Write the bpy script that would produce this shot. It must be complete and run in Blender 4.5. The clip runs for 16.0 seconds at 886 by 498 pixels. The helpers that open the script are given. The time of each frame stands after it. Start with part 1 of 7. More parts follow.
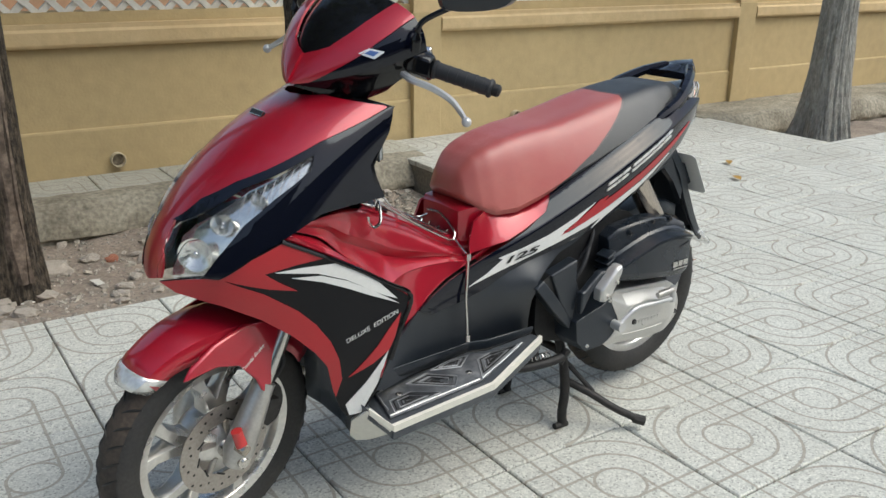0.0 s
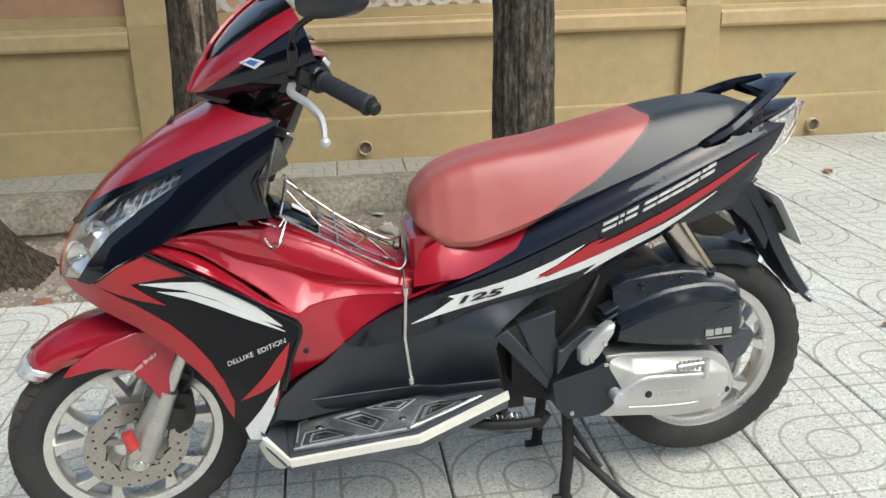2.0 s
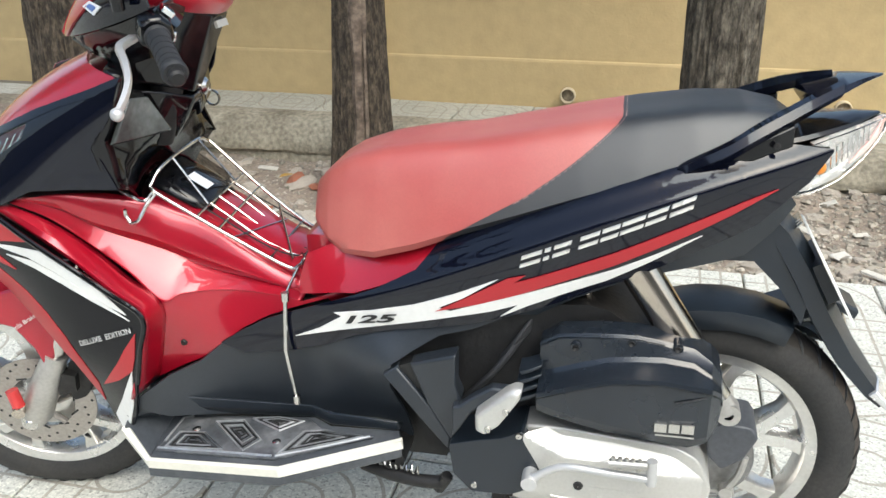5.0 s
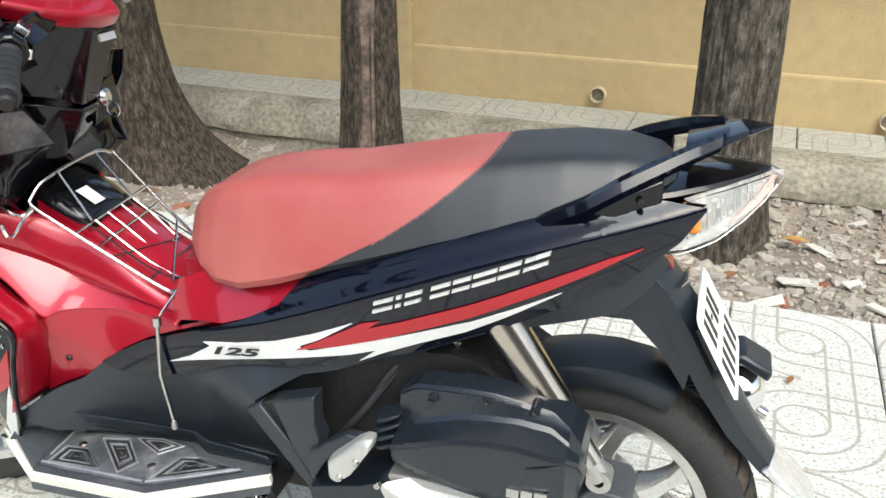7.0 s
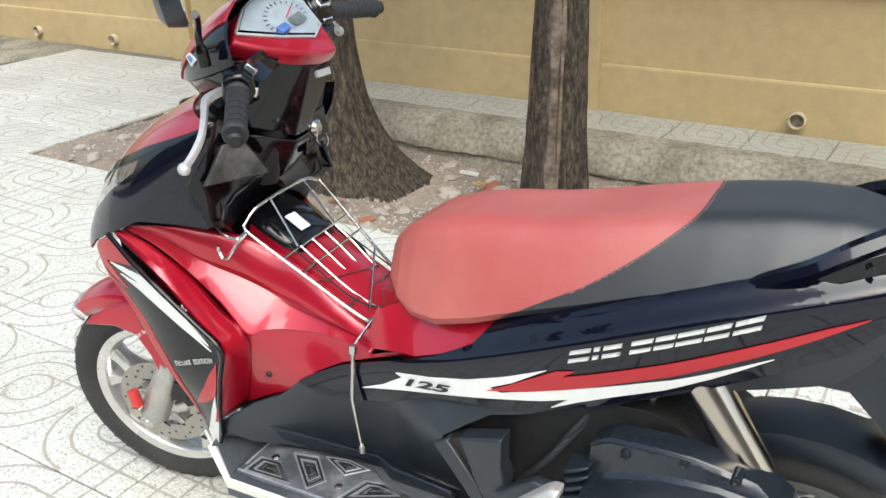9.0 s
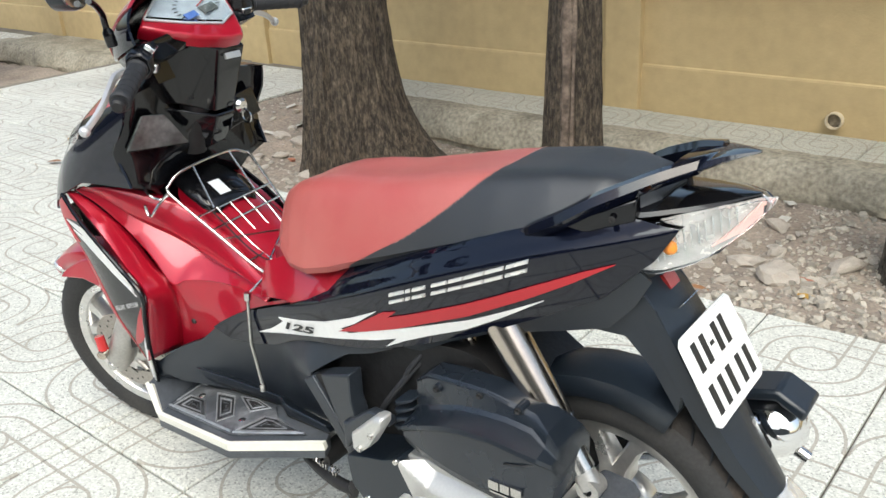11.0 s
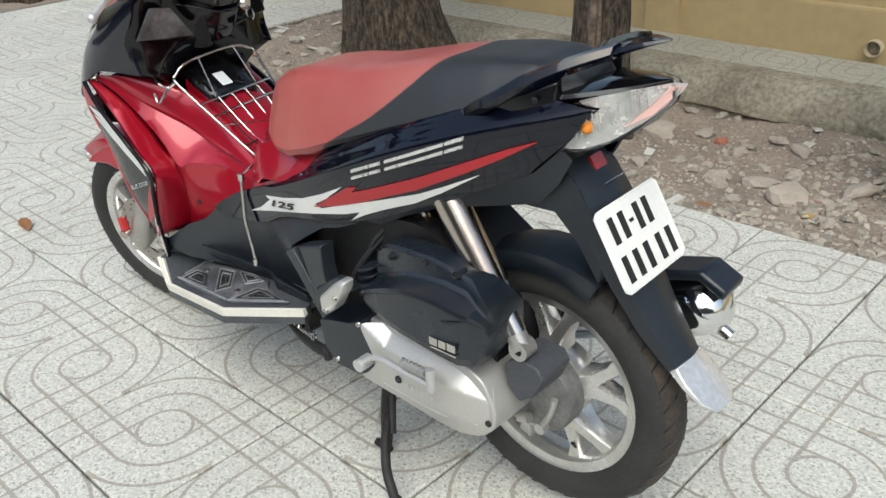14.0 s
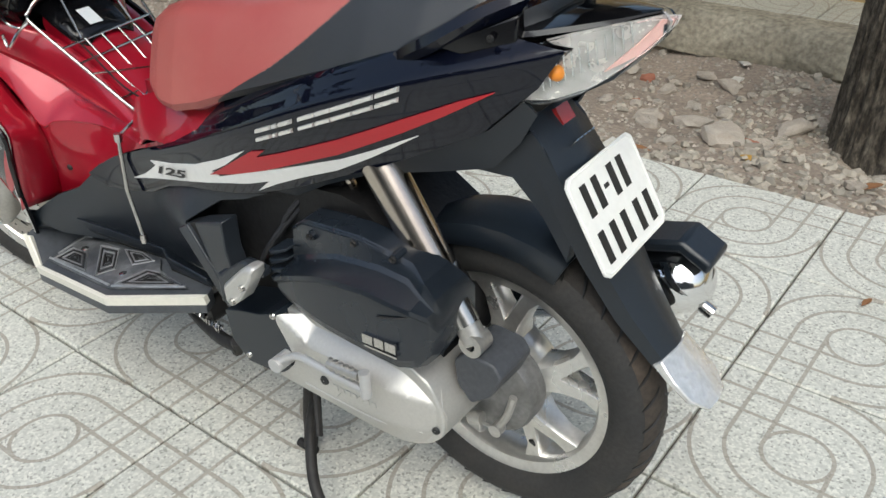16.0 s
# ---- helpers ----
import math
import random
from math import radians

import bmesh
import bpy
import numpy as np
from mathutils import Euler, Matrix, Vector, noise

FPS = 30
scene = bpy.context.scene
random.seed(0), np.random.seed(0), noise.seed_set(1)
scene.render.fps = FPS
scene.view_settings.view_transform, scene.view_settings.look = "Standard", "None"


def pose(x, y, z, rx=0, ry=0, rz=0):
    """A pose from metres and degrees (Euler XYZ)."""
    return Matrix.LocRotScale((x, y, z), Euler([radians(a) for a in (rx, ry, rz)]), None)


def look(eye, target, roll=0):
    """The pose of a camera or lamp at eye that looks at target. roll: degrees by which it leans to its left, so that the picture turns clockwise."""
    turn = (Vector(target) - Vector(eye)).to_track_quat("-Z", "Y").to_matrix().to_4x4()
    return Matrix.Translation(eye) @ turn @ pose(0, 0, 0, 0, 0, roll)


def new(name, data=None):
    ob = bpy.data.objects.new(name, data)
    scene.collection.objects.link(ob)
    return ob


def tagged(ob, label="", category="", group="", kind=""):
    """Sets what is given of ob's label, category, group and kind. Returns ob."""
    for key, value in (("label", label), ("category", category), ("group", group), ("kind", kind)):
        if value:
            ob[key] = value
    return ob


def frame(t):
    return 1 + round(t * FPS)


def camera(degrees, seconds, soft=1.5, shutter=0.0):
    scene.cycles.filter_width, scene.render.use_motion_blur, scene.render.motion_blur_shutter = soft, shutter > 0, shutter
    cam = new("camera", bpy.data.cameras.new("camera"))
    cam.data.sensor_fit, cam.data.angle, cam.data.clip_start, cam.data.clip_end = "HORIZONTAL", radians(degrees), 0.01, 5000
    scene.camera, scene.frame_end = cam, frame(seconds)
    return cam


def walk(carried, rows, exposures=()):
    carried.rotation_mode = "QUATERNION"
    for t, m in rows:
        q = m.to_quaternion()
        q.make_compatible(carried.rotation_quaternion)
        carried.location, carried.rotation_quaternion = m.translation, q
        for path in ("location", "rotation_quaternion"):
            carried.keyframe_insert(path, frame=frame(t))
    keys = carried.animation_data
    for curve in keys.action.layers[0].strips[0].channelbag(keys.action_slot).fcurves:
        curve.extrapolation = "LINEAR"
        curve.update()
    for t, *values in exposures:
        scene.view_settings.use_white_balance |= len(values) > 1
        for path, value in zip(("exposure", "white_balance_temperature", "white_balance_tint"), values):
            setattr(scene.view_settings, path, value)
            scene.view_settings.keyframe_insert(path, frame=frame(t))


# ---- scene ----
cam = camera(54.0, 16.0)
PATH = [
    (0, (-1.23, -1.619, 1.237), (-0.107, -0.097, 0.588), 0.7),
    (0.5, (-0.996, -1.71, 1.241), (-0.146, -0.023, 0.584), -0.6),
    (1, (-0.748, -1.759, 1.239), (-0.054, -0.006, 0.573), -0.2),
    (1.5, (-0.51, -1.727, 1.236), (0.062, 0.07, 0.571), -0.3),
    (2, (-0.269, -1.778, 1.241), (0.052, 0.081, 0.578), -1.6),
    (2.5, (-0.107, -1.779, 1.235), (0.06, 0.094, 0.554), -1.1),
    (3, (0.048, -1.682, 1.214), (0.173, 0.19, 0.52), -0.4),
    (3.2, (0.116, -1.649, 1.206), (0.202, 0.223, 0.507), -0.5),
    (5.3, (0.488, -1.32, 1.246), (0.083, 0.461, 0.431), -0.7),
    (5.5, (0.498, -1.283, 1.264), (0.091, 0.493, 0.439), -0.7),
    (6, (0.594, -1.224, 1.27), (0.182, 0.543, 0.429), -0.7),
    (6.5, (0.716, -1.198, 1.279), (0.206, 0.546, 0.442), -0.1),
    (7, (0.76, -1.189, 1.283), (0.214, 0.542, 0.444), 0.1),
    (7.5, (0.741, -1.182, 1.282), (0.097, 0.516, 0.444), -1.0),
    (8, (0.729, -1.183, 1.284), (-0.091, 0.442, 0.454), -2.3),
    (8.5, (0.715, -1.176, 1.298), (-0.213, 0.392, 0.474), -2.5),
    (9, (0.705, -1.176, 1.325), (-0.197, 0.413, 0.511), -1.6),
    (9.5, (0.746, -1.169, 1.307), (-0.063, 0.476, 0.508), -1.6),
    (9.7, (0.778, -1.159, 1.288), (-0.002, 0.499, 0.485), -1.7),
    (11.8, (1.302, -1.064, 1.304), (0.025, 0.272, 0.54), -3.8),
    (12, (1.293, -1.053, 1.303), (0.024, 0.3, 0.555), -3.6),
    (12.5, (1.306, -1.062, 1.3), (0.059, 0.32, 0.567), -3.3),
    (13, (1.375, -1.103, 1.294), (0.129, 0.277, 0.557), -3.5),
    (13.5, (1.407, -1.124, 1.276), (0.183, 0.217, 0.437), -3.2),
    (14, (1.418, -1.129, 1.268), (0.217, 0.179, 0.351), -3.1),
    (14.5, (1.419, -1.125, 1.26), (0.23, 0.176, 0.314), -3.1),
    (15, (1.416, -1.113, 1.237), (0.244, 0.166, 0.241), -3.0),
    (15.5, (1.363, -1.058, 1.211), (0.24, 0.243, 0.188), -2.7),
    (16, (1.213, -0.95, 1.189), (0.216, 0.431, 0.14), -1.8),
]
walk(cam, [(t, look(eye, target, roll)) for t, eye, target, roll in PATH],
     [(0, .10), (0.5, .20), (1, .35), (2, .42), (3, .54), (5.5, .80), (7, .82), (8.5, .78), (9.5, .80), (12, .58), (13, .47), (14.5, .16), (16, .15)])

# ---------------------------------------------------------------- light
world = bpy.data.worlds.new("world")
scene.world = world
world.use_nodes = True
wn = world.node_tree.nodes
sky = wn.new("ShaderNodeTexSky")
sky.sky_type = 'NISHITA'
sky.sun_disc = False
sky.sun_elevation, sky.sun_rotation = radians(53), radians(145)
sky.air_density, sky.dust_density = 1.4, 4.0
wn["Background"].inputs["Strength"].default_value = 0.15
world.node_tree.links.new(sky.outputs["Color"], wn["Background"].inputs["Color"])
sun = new("sun", bpy.data.lights.new("sun", 'SUN'))
sun.data.energy, sun.data.angle, sun.data.color = 1.7, radians(52), (0.88, 0.985, 0.965)
sun.matrix_world = look((2.3, -3.3, 5.4), (0, 0, 0))


# ---------------------------------------------------------------- materials
def material(name, color=(0.5, 0.5, 0.5), rough=0.5, metal=0.0, vary=0.12, grain=40.0, stain=3.0, bump=0.0, bump_scale=0.0,
             coat=0.0, second=None, amount=0.5, island=0.0, spec=0.5):
    """Principled surface with variation at two scales: fine grain and broad stains towards the second colour."""
    m = bpy.data.materials.new(name)
    m.use_nodes = True
    n, l = m.node_tree.nodes, m.node_tree.links
    b = n["Principled BSDF"]
    b.inputs["Roughness"].default_value, b.inputs["Metallic"].default_value = rough, metal
    b.inputs["Specular IOR Level"].default_value = spec
    b.inputs["Coat Weight"].default_value, b.inputs["Coat Roughness"].default_value = coat, 0.025
    co = n.new("ShaderNodeTexCoord")
    fine, broad = n.new("ShaderNodeTexNoise"), n.new("ShaderNodeTexNoise")
    fine.inputs["Scale"].default_value, fine.inputs["Detail"].default_value = grain, 5
    broad.inputs["Scale"].default_value, broad.inputs["Detail"].default_value = stain, 4
    l.new(co.outputs["Object"], fine.inputs["Vector"]), l.new(co.outputs["Object"], broad.inputs["Vector"])
    base = n.new("ShaderNodeMix")
    base.data_type = 'RGBA'
    other = second or tuple(c * 0.7 for c in color)
    base.inputs[6].default_value, base.inputs[7].default_value = (*color, 1), (*other, 1)
    ramp = n.new("ShaderNodeMapRange")
    ramp.inputs["From Min"].default_value, ramp.inputs["From Max"].default_value = 0.4, 0.75
    ramp.inputs["To Max"].default_value = amount
    l.new(broad.outputs["Fac"], ramp.inputs["Value"]), l.new(ramp.outputs["Result"], base.inputs["Factor"])
    mul = n.new("ShaderNodeMix")
    mul.data_type, mul.blend_type = 'RGBA', 'MULTIPLY'
    mul.inputs["Factor"].default_value = 1.0
    rng = n.new("ShaderNodeMapRange")
    rng.inputs["From Min"].default_value, rng.inputs["From Max"].default_value = 0.25, 0.75
    rng.inputs["To Min"].default_value, rng.inputs["To Max"].default_value = 1 - vary, 1 + vary
    l.new(fine.outputs["Fac"], rng.inputs["Value"])
    l.new(base.outputs[2], mul.inputs[6]), l.new(rng.outputs["Result"], mul.inputs[7])
    out = mul.outputs[2]
    if island:
        info = n.new("ShaderNodeObjectInfo") if island < 0 else n.new("ShaderNodeNewGeometry")
        r2 = n.new("ShaderNodeMapRange")
        r2.inputs["To Min"].default_value, r2.inputs["To Max"].default_value = 1 - abs(island), 1 + abs(island)
        l.new(info.outputs["Random" if island < 0 else "Random Per Island"], r2.inputs["Value"])
        m2 = n.new("ShaderNodeMix")
        m2.data_type, m2.blend_type = 'RGBA', 'MULTIPLY'
        m2.inputs["Factor"].default_value = 1.0
        l.new(out, m2.inputs[6]), l.new(r2.outputs["Result"], m2.inputs[7])
        out = m2.outputs[2]
    l.new(out, b.inputs["Base Color"])
    rr = n.new("ShaderNodeMapRange")
    rr.inputs["To Min"].default_value, rr.inputs["To Max"].default_value = max(rough - 0.06, rough * 0.7), min(rough + 0.1, rough * 1.5, 1)
    l.new(broad.outputs["Fac"], rr.inputs["Value"]), l.new(rr.outputs["Result"], b.inputs["Roughness"])
    if bump:
        bt = n.new("ShaderNodeTexNoise")
        bt.inputs["Scale"].default_value, bt.inputs["Detail"].default_value = bump_scale or grain, 6
        l.new(co.outputs["Object"], bt.inputs["Vector"])
        bp = n.new("ShaderNodeBump")
        bp.inputs["Strength"].default_value, bp.inputs["Distance"].default_value = 1.0, bump
        l.new(bt.outputs["Fac"], bp.inputs["Height"]), l.new(bp.outputs["Normal"], b.inputs["Normal"])
    return m


def principled(m):
    return m.node_tree.nodes["Principled BSDF"]


def tile_material():
    """Terrazzo paving tile: pale stone chips, with straight and ring-shaped grooves drawn from the tile's own coordinates."""
    m = material("terrazzo_tile", (0.56, 0.565, 0.525), 0.75, vary=0.05, grain=90, stain=1.7, second=(0.42, 0.415, 0.375), amount=0.5, island=0.05)
    n, l = m.node_tree.nodes, m.node_tree.links
    b = principled(m)
    geo = n.new("ShaderNodeNewGeometry")
    for nd in n:
        if nd.type == 'TEX_NOISE':
            for k in list(l):
                if k.to_node == nd and k.to_socket.name == "Vector":
                    l.remove(k)
            l.new(geo.outputs["Position"], nd.inputs["Vector"])
    old = b.inputs["Base Color"].links[0].from_socket
    uv = n.new("ShaderNodeUVMap")
    uv.uv_map = "tile"
    sep = n.new("ShaderNodeSeparateXYZ")
    l.new(uv.outputs["UV"], sep.inputs["Vector"])

    def math_node(op, a, c=None):
        k = n.new("ShaderNodeMath")
        k.operation = op
        for i, v in enumerate((a, c)):
            if v is None:
                continue
            if isinstance(v, (int, float)):
                k.inputs[i].default_value = v
            else:
                l.new(v, k.inputs[i])
        return k.outputs[0]

    u, v = sep.outputs["X"], sep.outputs["Y"]
    au, av = math_node('ABSOLUTE', u), math_node('ABSOLUTE', v)
    r = math_node('SQRT', math_node('ADD', math_node('MULTIPLY', u, u), math_node('MULTIPLY', v, v)))

    def near(value, at, half=0.0042):
        return math_node('LESS_THAN', math_node('ABSOLUTE', math_node('SUBTRACT', value, at)), half)

    def either(*items):
        s = items[0]
        for k in items[1:]:
            s = math_node('MAXIMUM', s, k)
        return s

    rings = either(near(r, 0.064), near(r, 0.13), near(r, 0.194))
    lines = either(near(au, 0.064), near(au, 0.13), near(av, 0.064), near(av, 0.13))
    outside = math_node('GREATER_THAN', r, 0.064)
    arcs = math_node('LESS_THAN', math_node('MULTIPLY', u, v), 0.0)
    cells = math_node('SUBTRACT', 1.0, arcs)
    groove = either(near(r, 0.064), math_node('MULTIPLY', arcs, rings), math_node('MULTIPLY', math_node('MULTIPLY', cells, lines), outside))
    chips = n.new("ShaderNodeTexVoronoi")
    chips.inputs["Scale"].default_value = 210
    l.new(geo.outputs["Position"], chips.inputs["Vector"])
    cr = n.new("ShaderNodeValToRGB")
    e = cr.color_ramp.elements
    e[0].position, e[0].color = 0.0, (0.5, 0.5, 0.48, 1)
    e[1].position, e[1].color = 1.0, (1.30, 1.28, 1.24, 1)
    for p, c in ((0.07, (0.5, 0.5, 0.48, 1)), (0.11, (0.82, 0.82, 0.80, 1)), (0.6, (1.02, 1.02, 1.0, 1))):
        k = e.new(p)
        k.color = c
    sp = n.new("ShaderNodeSeparateColor")
    l.new(chips.outputs["Color"], sp.inputs["Color"])
    l.new(sp.outputs["Red"], cr.inputs["Fac"])
    mm = n.new("ShaderNodeMix")
    mm.data_type, mm.blend_type = 'RGBA', 'MULTIPLY'
    mm.inputs["Factor"].default_value = 0.8
    l.new(old, mm.inputs[6]), l.new(cr.outputs["Color"], mm.inputs[7])
    gm = n.new("ShaderNodeMix")
    gm.data_type = 'RGBA'
    gm.inputs[7].default_value = (0.28, 0.245, 0.20, 1)
    l.new(mm.outputs[2], gm.inputs[6])
    l.new(math_node('MULTIPLY', groove, 0.70), gm.inputs["Factor"])
    l.new(gm.outputs[2], b.inputs["Base Color"])
    bp = n.new("ShaderNodeBump")
    bp.inputs["Distance"].default_value = 0.003
    l.new(math_node('MULTIPLY', groove, -1.0), bp.inputs["Height"])
    l.new(bp.outputs["Normal"], b.inputs["Normal"])
    return m


M = {}
M["red"] = material("red_candy_paint", (0.40, 0.005, 0.021), 0.30, 0.3, vary=0.04, grain=300, coat=1.0, second=(0.36, 0.004, 0.020))
M["red_flat"] = material("red_decal_film", (0.40, 0.018, 0.025), 0.35, vary=0.04, grain=200, second=(0.40, 0.02, 0.025))
M["navy"] = material("navy_black_gloss_paint", (0.003, 0.004, 0.010), 0.05, vary=0.06, grain=200, spec=0.5, second=(0.003, 0.004, 0.008))
M["gloss_black"] = material("gloss_black_plastic", (0.004, 0.004, 0.005), 0.08, vary=0.1, grain=150, spec=0.45, second=(0.006, 0.006, 0.007))
M["matte"] = material("matte_black_plastic", (0.011, 0.016, 0.023), 0.30, vary=0.15, grain=500, bump=0.0003, bump_scale=900, second=(0.019, 0.023, 0.030), spec=0.55)
M["satin"] = material("satin_black_plastic", (0.010, 0.014, 0.020), 0.24, vary=0.12, grain=400, second=(0.020, 0.025, 0.033), spec=0.65, stain=9)
M["alloy_bright"] = material("polished_wheel_alloy", (0.70, 0.69, 0.67), 0.27, 0.9, vary=0.08, grain=120, second=(0.52, 0.50, 0.47), stain=14)
M["tread"] = material("dusty_tyre_tread", (0.028, 0.024, 0.021), 0.8, vary=0.3, grain=120, second=(0.085, 0.062, 0.045), amount=0.9, stain=9, bump=0.0006, bump_scale=300)
M["matte_worn"] = material("worn_grey_plastic", (0.05, 0.055, 0.065), 0.5, vary=0.2, grain=120, second=(0.13, 0.13, 0.135), amount=0.5, bump=0.0004, bump_scale=500)
# matte black with its base colour lightened to stand for sheen
M["dusty"] = material("sheen_lightened_moulding", (0.016, 0.020, 0.026), 0.32, vary=0.15, grain=300, second=(0.028, 0.034, 0.042), amount=0.8, stain=7, spec=0.6, bump=0.0003, bump_scale=900)
M["decal_black"] = material("black_decal_film", (0.005, 0.005, 0.007), 0.2, vary=0.08, grain=200, spec=0.25)
M["white"] = material("white_decal_film", (0.74, 0.74, 0.72), 0.35, vary=0.04, grain=120, second=(0.6, 0.6, 0.58))
M["cream"] = material("cream_white_plastic", (0.72, 0.70, 0.62), 0.35, vary=0.05, grain=90, second=(0.55, 0.53, 0.46))
M["seat_red"] = material("red_vinyl", (0.385, 0.080, 0.072), 0.30, vary=0.14, grain=700, bump=0.0004, bump_scale=1200, second=(0.46, 0.15, 0.125), amount=0.8, spec=0.8, stain=5)
M["seat_black"] = material("black_vinyl", (0.013, 0.014, 0.016), 0.38, vary=0.15, spec=1.0, grain=900, bump=0.0004, bump_scale=1500, second=(0.022, 0.023, 0.024))
M["rubber"] = material("tyre_rubber", (0.022, 0.022, 0.022), 0.75, vary=0.25, grain=160, bump=0.0006, bump_scale=300, second=(0.045, 0.041, 0.037), amount=0.6, stain=14)
M["rubber_soft"] = material("grip_rubber", (0.02, 0.021, 0.024), 0.6, vary=0.15, grain=300)
M["alloy"] = material("cast_alloy", (0.50, 0.49, 0.47), 0.36, 0.8, vary=0.1, grain=150, second=(0.36, 0.34, 0.31), stain=12)
M["case"] = material("silver_case_paint", (0.56, 0.555, 0.53), 0.40, 0.6, vary=0.05, grain=200, second=(0.5, 0.48, 0.45))
M["steel"] = material("bright_steel", (0.62, 0.60, 0.57), 0.2, 1.0, vary=0.06, grain=200, second=(0.5, 0.48, 0.45))
M["chrome"] = material("chrome", (0.82, 0.82, 0.82), 0.07, 1.0, vary=0.02, grain=80, second=(0.7, 0.7, 0.7))
M["silver_paint"] = material("silver_lever_paint", (0.58, 0.58, 0.58), 0.35, 0.5, vary=0.05, grain=100)
M["shock"] = material("bronzed_steel_tube", (0.56, 0.49, 0.42), 0.16, 1.0, vary=0.06, grain=60, second=(0.45, 0.40, 0.35))
M["drum"] = material("dull_grey_casting", (0.24, 0.24, 0.24), 0.45, 0.6, vary=0.2, grain=120, second=(0.13, 0.125, 0.12), amount=0.8, stain=18)
M["disc"] = material("brushed_disc_steel", (0.44, 0.41, 0.38), 0.35, 0.9, vary=0.15, grain=160, second=(0.3, 0.26, 0.22))
M["dark"] = material("dark_grimy_metal", (0.009, 0.009, 0.010), 0.55, 0.2, vary=0.4, grain=60, second=(0.05, 0.045, 0.04), bump=0.001, bump_scale=120)
M["plate"] = material("white_number_plate", (0.80, 0.80, 0.77), 0.4, vary=0.04, grain=80, second=(0.7, 0.7, 0.66))
M["ink"] = material("black_print", (0.012, 0.012, 0.012), 0.45, vary=0.05)
M["lens_red"] = material("red_reflector_plastic", (0.5, 0.03, 0.03), 0.2, vary=0.05, coat=0.5)
M["lens_pink"] = material("pale_red_lamp_plastic", (0.70, 0.38, 0.34), 0.25, vary=0.06, coat=0.3, second=(0.75, 0.5, 0.45))
M["badge"] = material("silver_badge_plating", (0.80, 0.79, 0.76), 0.25, 0.5, vary=0.05, grain=90)
M["lamp_bowl"] = material("grey_lamp_reflector", (0.55, 0.54, 0.52), 0.25, 0.5, vary=0.25, grain=60, second=(0.75, 0.66, 0.62), amount=0.8, stain=25)
M["lid"] = material("scratched_smoke_plastic", (0.05, 0.056, 0.055), 0.16, vary=0.3, grain=80, second=(0.20, 0.215, 0.21), amount=0.8, stain=14, coat=0.4)
M["mat_edge"] = material("silvered_worn_edge", (0.42, 0.43, 0.44), 0.35, 0.6, vary=0.25, grain=80, second=(0.2, 0.2, 0.21), amount=0.8, stain=20)
M["board"] = material("dusty_black_plastic", (0.050, 0.056, 0.065), 0.36, vary=0.2, grain=90, second=(0.11, 0.115, 0.12), amount=0.7, stain=9)
M["tip"] = material("worn_chromed_plastic", (0.84, 0.84, 0.83), 0.22, 0.7, vary=0.15, grain=90, stain=20, second=(0.5, 0.5, 0.49), bump=0.002, bump_scale=90)
M["orange"] = material("orange_bulb", (0.85, 0.28, 0.03), 0.25, vary=0.05)
M["dial"] = material("pale_meter_face", (0.24, 0.27, 0.30), 0.3, vary=0.15, grain=60, second=(0.42, 0.46, 0.50))
M["mat_worn"] = material("worn_silvery_mat", (0.075, 0.08, 0.088), 0.40, 0.2, vary=0.4, grain=60, second=(0.28, 0.285, 0.29), amount=0.7, stain=14, bump=0.0006, bump_scale=200)
M["reflector"] = material("silvered_reflector", (0.88, 0.87, 0.84), 0.13, 0.85, vary=0.12, grain=30, second=(0.5, 0.5, 0.49))
M["mirror"] = material("mirror_glass", (0.75, 0.77, 0.78), 0.03, 1.0, vary=0.01, second=(0.7, 0.72, 0.73))
M["sticker"] = material("blue_sticker", (0.08, 0.16, 0.42), 0.3, vary=0.05)
M["paper"] = material("pale_sticker", (0.78, 0.80, 0.82), 0.4, vary=0.04)
M["wall"] = material("ochre_painted_plaster", (0.505, 0.385, 0.20), 0.85, vary=0.07, grain=14, stain=1.1, second=(0.40, 0.30, 0.155), amount=0.7, bump=0.002, bump_scale=60)
M["beam"] = material("cream_ochre_plaster", (0.60, 0.45, 0.25), 0.85, vary=0.08, grain=16, stain=1.8, second=(0.46, 0.33, 0.16), amount=0.6, bump=0.002, bump_scale=50)
M["lattice"] = material("whitewashed_concrete", (0.68, 0.66, 0.60), 0.85, vary=0.1, grain=30, second=(0.5, 0.48, 0.42), bump=0.002, bump_scale=60)
M["concrete"] = material("weathered_concrete", (0.32, 0.29, 0.225), 0.9, vary=0.42, grain=46, stain=3.4, second=(0.15, 0.13, 0.095), amount=0.95, bump=0.012, bump_scale=22)
M["dirt"] = material("dry_earth", (0.30, 0.245, 0.195), 0.95, vary=0.3, grain=60, stain=3.5, second=(0.17, 0.14, 0.115), amount=0.8, bump=0.012, bump_scale=35)
M["stone"] = material("broken_stone", (0.36, 0.32, 0.27), 0.9, vary=0.2, grain=40, second=(0.26, 0.22, 0.19), bump=0.003, bump_scale=60, island=0.3)
M["shard"] = material("white_tile_shard", (0.58, 0.56, 0.51), 0.5, vary=0.06, grain=40)
M["brick"] = material("broken_red_brick", (0.40, 0.15, 0.09), 0.9, vary=0.2, grain=40, second=(0.3, 0.13, 0.09), bump=0.003, bump_scale=60)
M["leaf"] = material("fallen_yellow_leaf", (0.42, 0.25, 0.05), 0.7, vary=0.2, grain=60, second=(0.30, 0.16, 0.05))
M["leaf_brown"] = material("fallen_brown_leaf", (0.26, 0.12, 0.05), 0.8, vary=0.2, grain=60)
